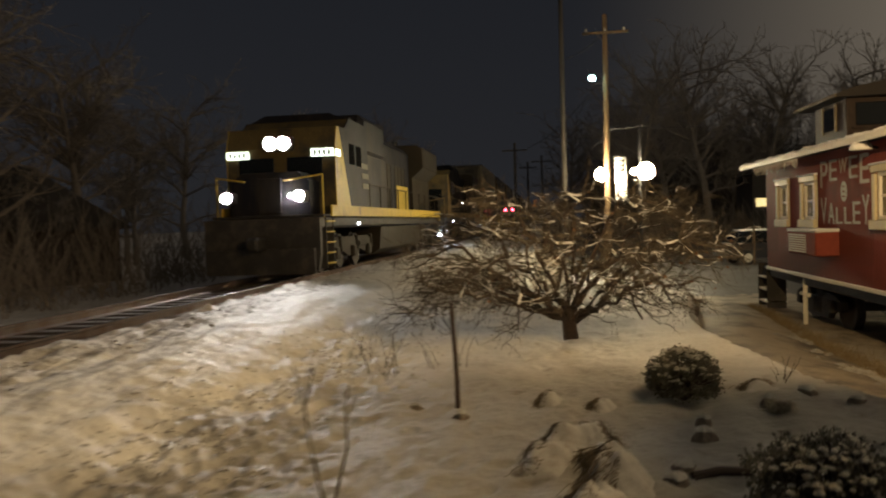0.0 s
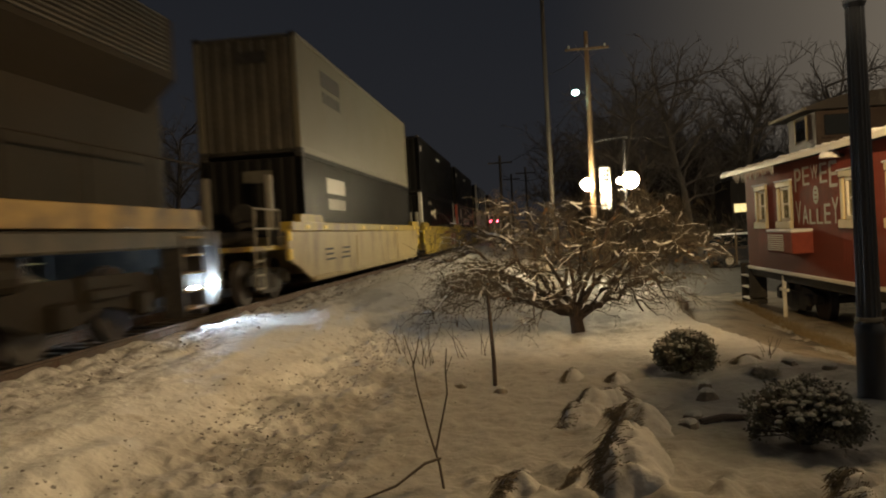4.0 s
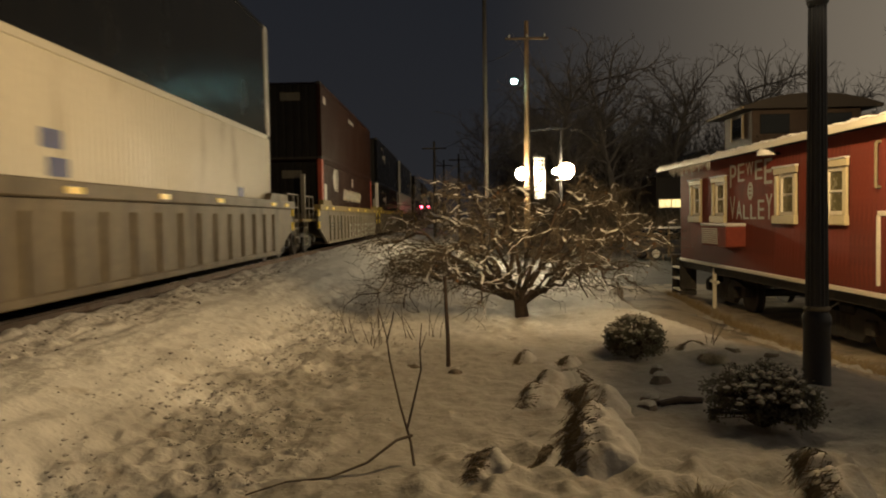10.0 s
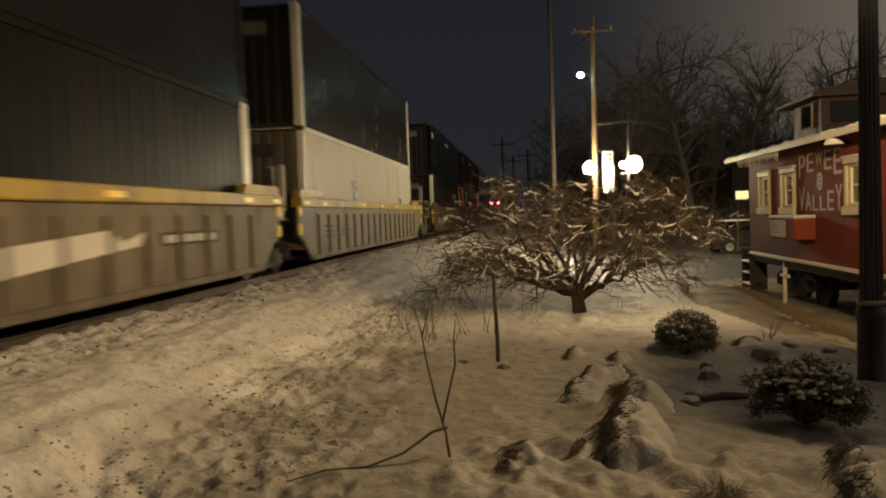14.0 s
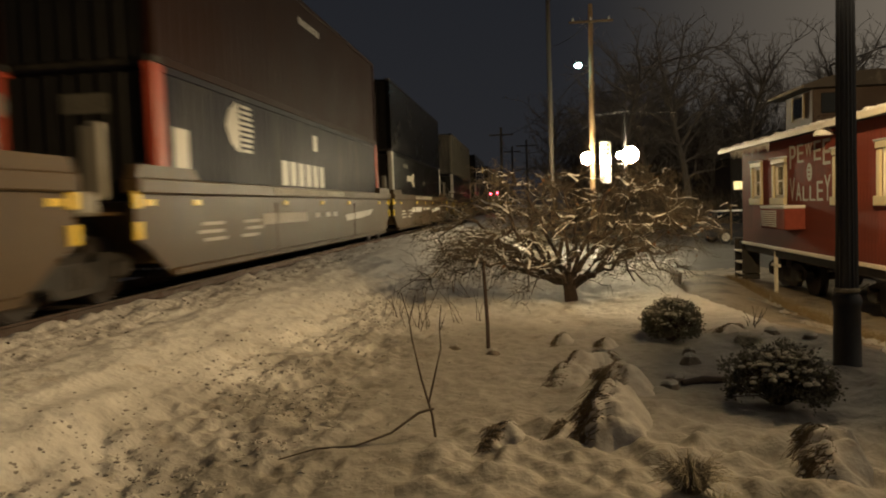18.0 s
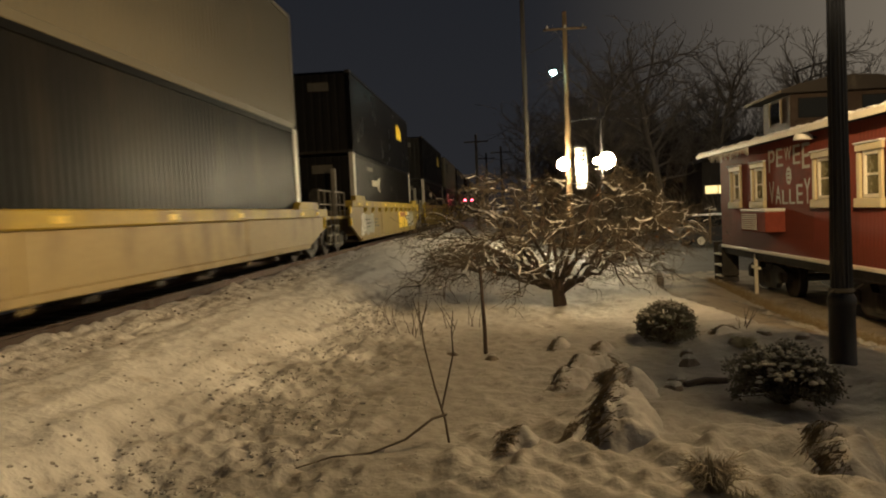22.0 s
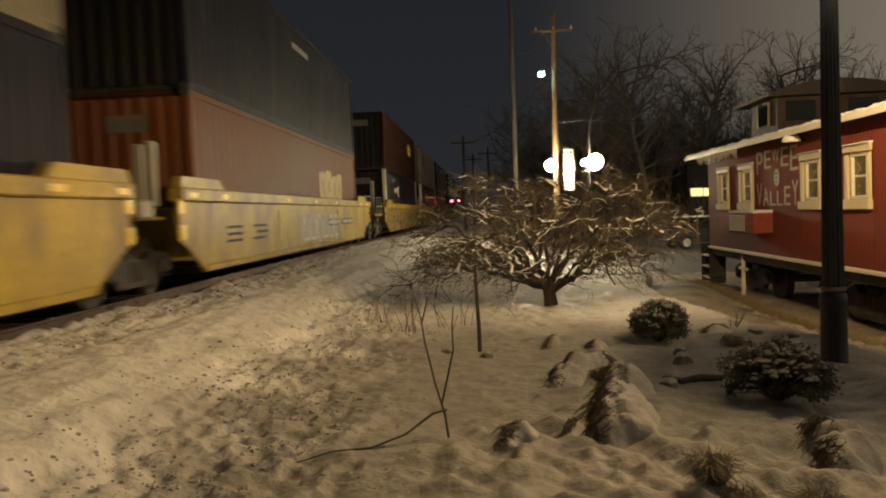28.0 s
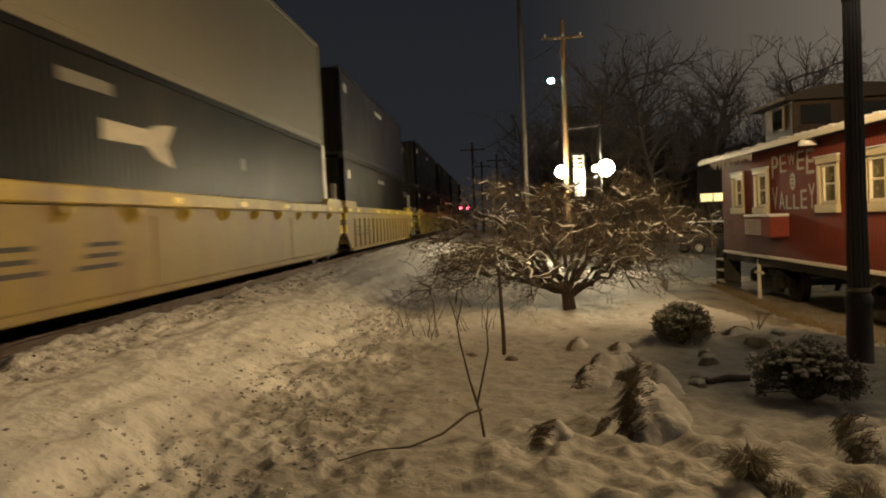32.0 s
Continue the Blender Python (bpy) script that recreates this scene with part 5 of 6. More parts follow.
part("panel_frame", Shape().box(CAB_X - 0.02, 10.14, 1.05, 0.03, 0.07, 0.95, 0.008).box(CAB_X - 0.02, 10.0, 1.55, 0.03, 0.3, 0.07, 0.008), SASH, cab)
part("jack_post", Shape().tube((CAB_X + 0.1, 16.9, -0.65), (CAB_X + 0.1, 16.9, 0.35), 0.045, n=8).box(CAB_X + 0.1, 16.9, 0.05, 0.05, 0.5, 0.06), SASH, cab)

# ---- lamp post beside the path ----
lp = thing("lamp_post", "black fluted lamp post with a wide lantern head by the path", "lamp post", at=pose(*LAMP_POST, -0.03))
part("base", Shape().lathe(0, 0, [(0.135, 0), (0.135, 0.05), (0.118, 0.10), (0.112, 0.60), (0.122, 0.63), (0.122, 0.69), (0.10, 0.73)], 24), DARK_METAL, lp, smooth=True)
ring = [(f * math.cos(2 * math.pi * k / 32), f * math.sin(2 * math.pi * k / 32)) for k in range(32) for f in [1.0 if k % 2 else 0.9]]
sh = Shape()
sh.add([(r * a, r * b, z) for z, r in ((0.68, 0.098), (2.0, 0.086), (3.42, 0.076)) for a, b in ring], [(j * 32 + k, j * 32 + (k + 1) % 32, j * 32 + 32 + (k + 1) % 32, j * 32 + 32 + k) for j in range(2) for k in range(32)])
part("shaft", sh, DARK_METAL, lp)
part("ribbon", Shape().lathe(0, 0, [(0.100, 0.745), (0.112, 0.755), (0.110, 0.775), (0.098, 0.785)], 18).tube((0.09, -0.05, 0.77), (0.16, -0.07, 0.82), 0.008, n=5).tube((-0.09, -0.05, 0.77), (-0.15, -0.07, 0.74), 0.008, n=5), DULL_TRIM, lp, "thin band tied round the post")
lan = part("lantern", Shape().lathe(0, 0, [(0.076, 3.42), (0.092, 3.46), (0.092, 3.52), (0.071, 3.56), (0.071, 3.725)], 20), DARK_METAL, lp)
glass = part("lantern_glass", Shape().lathe(0, 0, [(0.075, 3.63), (0.20, 3.66), (0.26, 3.73), (0.26, 3.81)], 24), LANTERN_GLASS, lan, "glowing lamp glass", smooth=True)
glass.visible_shadow = False
part("lantern_roof", Shape().lathe(0, 0, [(0.29, 3.815), (0.32, 3.83), (0.30, 3.87), (0.18, 3.97), (0.07, 4.07), (0.03, 4.19)], 20), DARK_METAL, lan, "dark domed cover")

# ---- plants in the bed ----
BARK = paint("wet_bark", (0.055, 0.036, 0.025), 0.75, vary=0.35, scale=10, grain=60, bump=0.5)
TWIG = paint("frosted_twigs", (0.090, 0.072, 0.050), 0.7, vary=0.35, scale=4, grain=60, bump=0.2)
DEAD_LEAF = paint("dead_leaves", (0.17, 0.085, 0.035), 0.7, vary=0.4, scale=5)
EVERGREEN = paint("evergreen_leaves", (0.095, 0.086, 0.056), 0.6, vary=0.5, scale=9, grain=40)
BUSH_SNOW = paint("thin_snow_on_leaves", (0.34, 0.32, 0.28), 0.7, vary=0.3, scale=14, grain=60, bump=0.4)
WET_GRASS = paint("wet_grass", (0.15, 0.115, 0.068), 0.7, vary=0.4, scale=9)
FROSTED_GRASS = paint("frosted_grass", (0.36, 0.32, 0.235), 0.8, vary=0.4, scale=9)
DRY_GRASS = paint("dry_grass", (0.25, 0.19, 0.105), 0.8, vary=0.4, scale=9)
STONE = paint("rough_stone", (0.16, 0.13, 0.10), 0.8, vary=0.4, scale=6, grain=30, bump=0.6)


def limb(s, pts, r0, r1, n=5):
    """A bent tapering branch through the given points."""
    m = len(pts)
    base = len(s.v)
    for i, p in enumerate(pts):
        d = (pts[min(i + 1, m - 1)] - pts[max(i - 1, 0)])
        d = d.normalized() if d.length > 1e-6 else Vector((0, 0, 1))
        a = d.orthogonal().normalized()
        b = d.cross(a)
        r = r0 + (r1 - r0) * i / (m - 1)
        s.v += [tuple(p + r * (math.cos(2 * math.pi * k / n) * a + math.sin(2 * math.pi * k / n) * b)) for k in range(n)]
    for i in range(m - 1):
        for k in range(n):
            s.f.append((base + i * n + k, base + i * n + (k + 1) % n, base + (i + 1) * n + (k + 1) % n, base + (i + 1) * n + k))
            s.m.append(0)


def wander(rr, p, d, length, steps, bend, droop=0.0):
    pts = [p.copy()]
    for _ in range(steps):
        d = (d + Vector((rr.gauss(0, bend), rr.gauss(0, bend), rr.gauss(0, bend) - droop))).normalized()
        p = p + d * (length / steps)
        pts.append(p.copy())
    return pts, d


def cap(s, pts, r):
    """Snow lying along the upper side of a branch."""
    for a, b in zip(pts[:-1], pts[1:]):
        d = b - a
        if d.length < 1e-4 or abs(d.normalized().z) > 0.8:
            continue
        side = d.cross(Vector((0, 0, 1))).normalized() * r
        up = Vector((0, 0, r * 1.5))
        lo = Vector((0, 0, r * 0.25))
        s.add([a + side + lo, a + up, a - side + lo, b + side + lo, b + up, b - side + lo], [(0, 1, 4, 3), (1, 2, 5, 4), (0, 2, 1), (3, 4, 5)])


def crooked(rr, base, azimuth, reach, rise, droop, steps, kink):
    """A limb that climbs from the fork, flattens out and droops, bent at every node."""
    pts, side = [], 0.0
    for i in range(steps + 1):
        u = i / steps
        side = side * 0.55 + rr.uniform(-kink, kink) * (1 if 0 < i else 0)
        r = reach * u ** 0.92
        z = rise * (0.35 * math.sin(min(1.0, u * 1.25) * math.pi / 2) + 0.65 * math.sin(min(1.0, u ** 1.35 * 1.15) * math.pi / 2)) - droop * max(0.0, u - 0.62) ** 2 * 7 + rr.uniform(-kink, kink) * 0.7 * (i > 0)
        a = azimuth + side / max(0.35, r)
        pts.append(base + Vector((r * math.cos(a), r * math.sin(a), z)))
    return pts


def snow_on(rr, snow, pts, r, share):
    """Broken runs of snow on the upper side of a branch."""
    i = 0
    while i < len(pts) - 1:
        n = rr.randint(1, 3)
        if rr.random() < share:
            cap(snow, pts[i:i + n + 1], r * rr.uniform(0.75, 1.1))
        i += n


def spreading_tree(x, y, z):
    rr = random.Random(21)
    t = thing("ornamental_tree", "low spreading bare ornamental tree with snow on its twisted branches", "tree", at=pose(x, y, z))
    trunk, twigs, snow, leaf = Shape(), Shape(), Shape(), Shape()
    limb(trunk, [Vector((0.04, 0, -0.2)), Vector((0.02, 0, 0.0)), Vector((0.0, 0, 0.16)), Vector((-0.03, 0, 0.28)), Vector((-0.05, 0.02, 0.38))], 0.125, 0.085, 12)
    # azimuth, reach, rise, droop, start height, thickness
    main = [(3.05, 2.25, 1.15, 0.30, 0.46, 0.060), (3.45, 2.05, 0.90, 0.42, 0.42, 0.050), (2.65, 2.10, 1.45, 0.20, 0.50, 0.055), (3.95, 1.75, 0.95, 0.35, 0.46, 0.048), (4.55, 1.55, 1.25, 0.30, 0.50, 0.050),
            (5.15, 1.70, 1.05, 0.35, 0.44, 0.050), (5.75, 2.00, 1.25, 0.30, 0.40, 0.055), (0.05, 2.20, 1.35, 0.25, 0.28, 0.062), (0.55, 2.25, 1.55, 0.25, 0.46, 0.055), (1.15, 1.85, 1.50, 0.20, 0.50, 0.050),
            (1.75, 1.70, 1.60, 0.20, 0.52, 0.048), (2.25, 1.90, 1.30, 0.25, 0.50, 0.048), (3.60, 1.15, 1.70, 0.05, 0.56, 0.045), (6.10, 1.10, 1.62, 0.10, 0.56, 0.045), (1.40, 0.90, 1.75, 0.05, 0.56, 0.042), (0.30, 1.75, 0.55, 0.30, 0.40, 0.044), (2.95, 1.80, 0.75, 0.25, 0.44, 0.040),
            (3.25, 2.45, 0.60, 0.50, 0.42, 0.046), (3.70, 2.15, 0.55, 0.45, 0.42, 0.042), (2.90, 2.40, 0.62, 0.42, 0.40, 0.044), (4.25, 1.60, 0.55, 0.35, 0.42, 0.040), (5.45, 1.50, 0.55, 0.32, 0.40, 0.040), (6.05, 1.90, 0.62, 0.36, 0.40, 0.042)]
    second = []
    for a, reach, rise, droop, z0, thick in main:
        pts = crooked(rr, Vector((-0.03, 0.01, z0 - 0.19)), a, reach, rise, droop, 14, 0.135)
        s = Shape()
        limb(s, pts, thick * 0.80, 0.011, 8)
        part("limb", s.mesh("limb", BARK, smooth=True, fix=False), None, t)
        snow_on(rr, snow, pts[3:], thick * 0.50, 0.42)
        for i in range(3, 15):
            for side in (-1, 1) if i > 5 else (rr.choice((-1, 1)),):
                p = pts[i]
                turn = a + side * rr.uniform(0.35, 1.25)
                ln = rr.uniform(0.45, 1.0) * (1.0 if i < 11 else 0.7)
                q = [p]
                d = Vector((math.cos(turn), math.sin(turn), rr.uniform(0.0, 0.75))).normalized()
                for j in range(8):
                    d = (d + Vector((rr.gauss(0, 0.26), rr.gauss(0, 0.26), rr.gauss(0, 0.22) - 0.085))).normalized()
                    q.append(q[-1] + d * ln / 8)
                low = 0.26 if q[-1].x > -0.6 else 0.10
                if min(v.z for v in q) < low or (rise < 0.7 and rr.random() < 0.45):
                    continue
                limb(twigs, q, 0.0125, 0.0045, 5)
                snow_on(rr, snow, q, 0.0085, 0.20)
                second.append(q)
    for q in second:
        for j in range(5):
            i = rr.randint(2, 8)
            out = Vector((q[i].x, q[i].y, 0)).normalized()
            out = Matrix.Rotation(rr.uniform(-1.5, 1.5), 3, "Z") @ out
            d = (out + Vector((0, 0, rr.uniform(-0.5, 0.9)))).normalized()
            w, d2 = wander(rr, q[i], d, rr.uniform(0.22, 0.55), 6, 0.26, 0.07)
            if min(v.z for v in w) < (0.22 if w[-1].x > -0.6 else 0.05):
                continue
            limb(twigs, w, 0.0045, 0.0022, 3)
            if rr.random() < 0.10:
                cap(snow, w, 0.006)
            for jj in range(2):
                d3 = (d2 + Vector((rr.gauss(0, 0.8), rr.gauss(0, 0.8), rr.gauss(-0.1, 0.6)))).normalized()
                v, _ = wander(rr, w[rr.randint(1, 6)], d3, rr.uniform(0.10, 0.28), 4, 0.28, 0.06)
                limb(twigs, v, 0.0034, 0.0018, 3)
                if rr.random() < 0.05:
                    c, b = v[-1], rr.uniform(0, 6.28)
                    e1 = Vector((math.cos(b), math.sin(b), rr.uniform(-0.5, 0.5))) * 0.026
                    e2 = Vector((-math.sin(b), math.cos(b), rr.uniform(-1.2, 0.2))) * 0.018
                    leaf.add([c, c + e1 + e2, c + 2 * e1, c + e1 - e2 + Vector((0, 0, 0.008))], [(0, 1, 2, 3)])
    part("trunk", trunk.mesh("trunk", BARK, smooth=True, fix=False), None, t)
    tagged(part("twigwork", twigs.mesh("twigwork", TWIG, fix=False), None, t), kind="stuff")
    tagged(part("dead_foliage", leaf.mesh("dead_foliage", DEAD_LEAF, fix=False), None, t, "few withered brown leaves"), kind="stuff")
    tagged(part("snow", snow.mesh("snow", CAP_SNOW, fix=False), None, t, "snow lying on the branches"), kind="stuff")
    return t


def gz(x, y):
    return float(ground_z(np.array([x]), np.array([y]))[0])


spreading_tree(1.12, 12.4, 0.0)


def clod(s, c, w, h, rr, n=9):
    """A soft rounded lump of snow with an uneven hem."""
    rings = []
    ph = rr.uniform(0, 6.28)
    for f, lift in ((1.0, -0.25), (0.98, 0.15), (0.74, 0.66), (0.36, 0.94)):
        rings.append([Vector((c.x + w * f * (1 + 0.22 * math.sin(2 * b + ph) + 0.14 * math.sin(5 * b - ph)) * math.cos(b), c.y + w * f * (1 + 0.22 * math.sin(2 * b + ph) + 0.14 * math.sin(5 * b - ph)) * math.sin(b), c.z + h * (lift + rr.uniform(-0.08, 0.08)))) for b in [2 * math.pi * k / n for k in range(n)]])
    vs = [v for r in rings for v in r] + [c + Vector((0, 0, h))]
    fs = [(j * n + k, j * n + (k + 1) % n, (j + 1) * n + (k + 1) % n, (j + 1) * n + k) for j in range(3) for k in range(n)]
    fs += [(3 * n + k, 3 * n + (k + 1) % n, 4 * n) for k in range(n)]
    s.add(vs, fs)


def shrub(x, y, r, h, seed, label):
    """A rounded evergreen built of leafy sprays, most of the upper ones under snow."""
    rr = random.Random(seed)
    t = thing("evergreen_shrub", label, "shrub", "shrubs in the bed", at=pose(x, y, gz(x, y) - 0.02))
    stems, leaf, snow = Shape(), Shape(), Shape()
    for k in range(230):
        a, u = rr.uniform(0, 6.28), rr.uniform(-0.55, 1)
        e = math.asin(u)
        lump = 1 + 0.10 * math.sin(a * 3 + seed) + 0.07 * math.sin(a * 7 + 3 * e)
        f = lump * rr.uniform(0.80, 1.0)
        n = Vector((math.cos(a) * math.cos(e), math.sin(a) * math.cos(e), math.sin(e)))
        p = Vector((n.x * r * f, n.y * r * f, max(0.05, h * 0.46 + n.z * h * 0.52 * f)))
        limb(stems, [Vector((0, 0, 0)), p * 0.45 + Vector((0, 0, 0.05)), p * 0.95], 0.009, 0.003, 4)
        size = rr.uniform(0.045, 0.075)
        for j in range(34):
            d = (n * 0.7 + Vector((rr.gauss(0, 0.65), rr.gauss(0, 0.65), rr.gauss(0.1, 0.6)))).normalized()
            q = p + Vector((rr.gauss(0, 0.4), rr.gauss(0, 0.4), rr.gauss(0, 0.32))) * size
            w = d.orthogonal().normalized() * rr.uniform(0.006, 0.011)
            ln = d * rr.uniform(0.02, 0.042)
            leaf.add([q, q + ln * 0.5 + w, q + ln, q + ln * 0.5 - w], [(0, 1, 2, 3)])
        if u > -0.05 and rr.random() < 0.30 + 0.55 * u:
            for j in range(rr.randint(2, 5)):
                q = p + n * 0.012 + Vector((rr.gauss(0, 0.55), rr.gauss(0, 0.55), 0.22 + rr.gauss(0, 0.18))) * size
                clod(snow, q, size * rr.uniform(0.22, 0.50), size * rr.uniform(0.14, 0.28), rr, 7)
    tagged(part("stemwork", stems.mesh("stemwork", BARK, fix=False), None, t), kind="stuff")
    part("foliage", leaf.mesh("foliage", EVERGREEN, fix=False), None, t)
    tagged(part("snow", snow.mesh("snow", BUSH_SNOW, smooth=True, fix=False), None, t, "clumps of snow on the foliage"), kind="stuff")


shrub(2.06, 8.45, 0.31, 0.50, 3, "small rounded evergreen shrub dusted with snow")
shrub(2.34, 5.55, 0.375, 0.46, 5, "broad evergreen shrub with a snow-dusted top")


def stone(x, y, sx, sy, sz, seed, snowy=0.5, label="rough edging stone half buried under snow"):
    rr = random.Random(seed)
    t = thing("stone", label, "stone", "stones in the bed", at=pose(x, y, gz(x, y) - 0.03, 0, 0, rr.uniform(0, 360)))
    n, m = 12, 7
    for nm, mat, lift, f in (("rock", STONE, 0, 1.0), ("snow_cap", BED_SNOW, 0.025, 0.96)):
        s = Shape()
        for j in range(m + 1):
            e = -0.35 + (1.57 + 0.35) * j / m if nm == "rock" else (1 - snowy) * 1.2 + (1.57 - (1 - snowy) * 1.2) * j / m
            for k in range(n):
                a = 2 * math.pi * k / n
                q = 1 + 0.17 * math.sin(3 * a + seed) + 0.10 * math.sin(5 * a + 2 * e + seed)
                s.v.append((sx * q * f * math.cos(e) * math.cos(a), sy * q * f * math.cos(e) * math.sin(a), sz * (0.25 + 0.75 * math.sin(e)) * (1 + 0.06 * math.sin(4 * a + seed)) + lift))
        for j in range(m):
            for k in range(n):
                s.f.append((j * n + k, j * n + (k + 1) % n, (j + 1) * n + (k + 1) % n, (j + 1) * n + k))
                s.m.append(0)
        part(nm, s, mat, t, smooth=True)


def tuft(x, y, h, r, seed, label="clump of dry grass bent under snow", snowy=True, droop=1.0):
    rr = random.Random(seed)
    t = thing("grass_clump", label, "plant", "grass clumps in the bed", at=pose(x, y, gz(x, y) - 0.02))
    s, sn = Shape(), Shape()
    for k in range(480):
        a = rr.uniform(0, 6.28)
        ln, out = h * rr.uniform(0.35, 1.15), r * rr.uniform(0.1, 1.15)
        p0 = Vector((math.cos(a) * r * 0.5 * rr.random(), math.sin(a) * r * 0.5 * rr.random(), 0))
        p1 = p0 + Vector((math.cos(a) * out * 0.4, math.sin(a) * out * 0.4, ln * 0.75))
        p2 = p0 + Vector((math.cos(a) * out, math.sin(a) * out, ln * (1.0 - 0.6 * droop * rr.random())))
        limb(s, [p0, p1, p2], 0.0028, 0.0012, 3)
    if snowy:
        for k in range(46):
            a, q = rr.uniform(0, 6.28), r * math.sqrt(rr.random())
            w = rr.uniform(0.03, 0.075)
            c = Vector((q * math.cos(a), q * math.sin(a), h * (0.86 - 0.45 * (q / r) ** 2)))
            ring = [c + Vector((w * math.cos(b), w * math.sin(b), -0.02)) for b in np.linspace(0, 6.28, 8)[:-1]]
            sn.add([*ring, c + Vector((0, 0, w * 0.5))], [(i, (i + 1) % 7, 7) for i in range(7)])
        part("snow", sn.mesh("snow", BED_SNOW, smooth=True, fix=False), None, t)
    tagged(part("grass", s.mesh("grass", DRY_GRASS if snowy else FROSTED_GRASS, fix=False), None, t), kind="stuff")


for k, (x, y, sx, sy, sz, sn) in enumerate([(1.98, 7.06, 0.09, 0.08, 0.12, 0.45), (2.06, 7.45, 0.07, 0.07, 0.10, 0.5), (1.62, 6.08, 0.08, 0.09, 0.08, 0.6), (1.72, 6.35, 0.09, 0.08, 0.07, 0.7), (2.72, 8.05, 0.07, 0.07, 0.10, 0.5), (3.15, 8.40, 0.10, 0.08, 0.08, 0.6), (3.56, 10.75, 0.13, 0.11, 0.17, 0.25), (3.45, 8.05, 0.08, 0.07, 0.07, 0.6), (0.05, 7.75, 0.07, 0.06, 0.08, 0.4), (-0.42, 8.1, 0.08, 0.05, 0.07, 0.5), (0.30, 4.92, 0.07, 0.06, 0.07, 0.5)]):
    stone(x, y, sx, sy, sz, k + 2, sn)


def bent_clump(spine, dark, seed, label="clump of ornamental grass bent over under snow"):
    """Grass that the snow has pushed over. spine: (x, y, height, half width) along its back; dark: the side (1 left, -1 right of its run) on which the blades hang out."""
    rr = random.Random(seed)
    t = thing("grass_clump", label, "plant", "bent grass clumps in the bed")
    n, m = 44, 27
    uu = np.linspace(0, len(spine) - 1, n)
    px, py, ph, pr = (np.interp(uu, range(len(spine)), [q[i] for q in spine]) for i in range(4))
    for _ in range(3):
        px[1:-1], py[1:-1], ph[1:-1] = (px[:-2] + px[1:-1] + px[2:]) / 3, (py[:-2] + py[1:-1] + py[2:]) / 3, (ph[:-2] + ph[1:-1] + ph[2:]) / 3
    dx, dy = np.gradient(px), np.gradient(py)
    ln = np.hypot(dx, dy)
    nx_, ny_ = -dy / ln * dark, dx / ln * dark
    v = np.linspace(-1, 1, m)
    hem = 1 + 0.9 * field(uu * 0.30, uu * 0 + seed, 0.22, seed)
    X = px[:, None] + (nx_ * pr * hem)[:, None] * v
    Y = py[:, None] + (ny_ * pr * hem)[:, None] * v
    X, Y = X + 0.06 * field(X, Y, 0.13, 61), Y + 0.06 * field(X, Y, 0.13, 62)
    ground_under = ground_z(X, Y)
    profile = np.where(v < 0, np.clip(1 - np.abs(v) ** 2.0, 0, 1) ** 0.9, np.clip(1 - v ** 3.4, 0, 1) ** 0.8)
    ends = np.clip(np.minimum(uu, uu[-1] - uu) / 0.45, 0, 1) ** 0.6
    Z = ground_under - 0.03 + (0.88 * ph * ends)[:, None] * profile * (1 + 0.55 * field(X, Y, 0.16, seed + 2) + 0.40 * field(X, Y, 0.075, seed + 3)) + 0.02 * profile
    vs = np.stack([X, Y, Z], -1).reshape(-1, 3)
    fs = [(a * m + b, a * m + b + 1, (a + 1) * m + b + 1, (a + 1) * m + b) for a in range(n - 1) for b in range(m - 1)]
    limit = 0.74 + 1.1 * field(uu * 0.3, uu * 0 + 3.0, 0.16, seed + 4)
    cover = [f for k, f in enumerate(fs) if v[k % (m - 1)] < limit[k // (m - 1)]]
    centre = np.array([px.mean(), py.mean(), 0.0])
    under = Shape().add(((vs - centre) * (0.985, 0.985, 1) + centre - (0, 0, 0.014)).tolist(), fs)
    part("matted_grass", under.mesh("matted_grass", WET_GRASS, smooth=True, fix=False), None, t, "wet matted blades")
    part("snow", Shape().add(vs.tolist(), cover).mesh("snow", BED_SNOW, smooth=True), None, t, "uneven back of snow")
    g = Shape()
    for k in range(64 * len(spine)):
        i, j = rr.randint(1, n - 3), rr.randint(int(m * 0.52), m - 3)
        p0 = Vector((X[i, j], Y[i, j], Z[i, j] + 0.004))
        out = Vector((nx_[i], ny_[i], 0)) * pr[i] * rr.uniform(0.25, 0.75) + Vector((dx[i], dy[i], 0)) / ln[i] * rr.gauss(0.03, 0.05)
        end = p0 + out
        end.z = max(ground_under[i, m - 1] - 0.01, p0.z - rr.uniform(0.05, 0.22))
        mid = p0.lerp(end, 0.5) + Vector((0, 0, rr.uniform(0.012, 0.04)))
        limb(g, [p0, mid, end], 0.0034, 0.0012, 3)
    tagged(part("grass", g.mesh("grass", WET_GRASS, fix=False), None, t), kind="stuff")


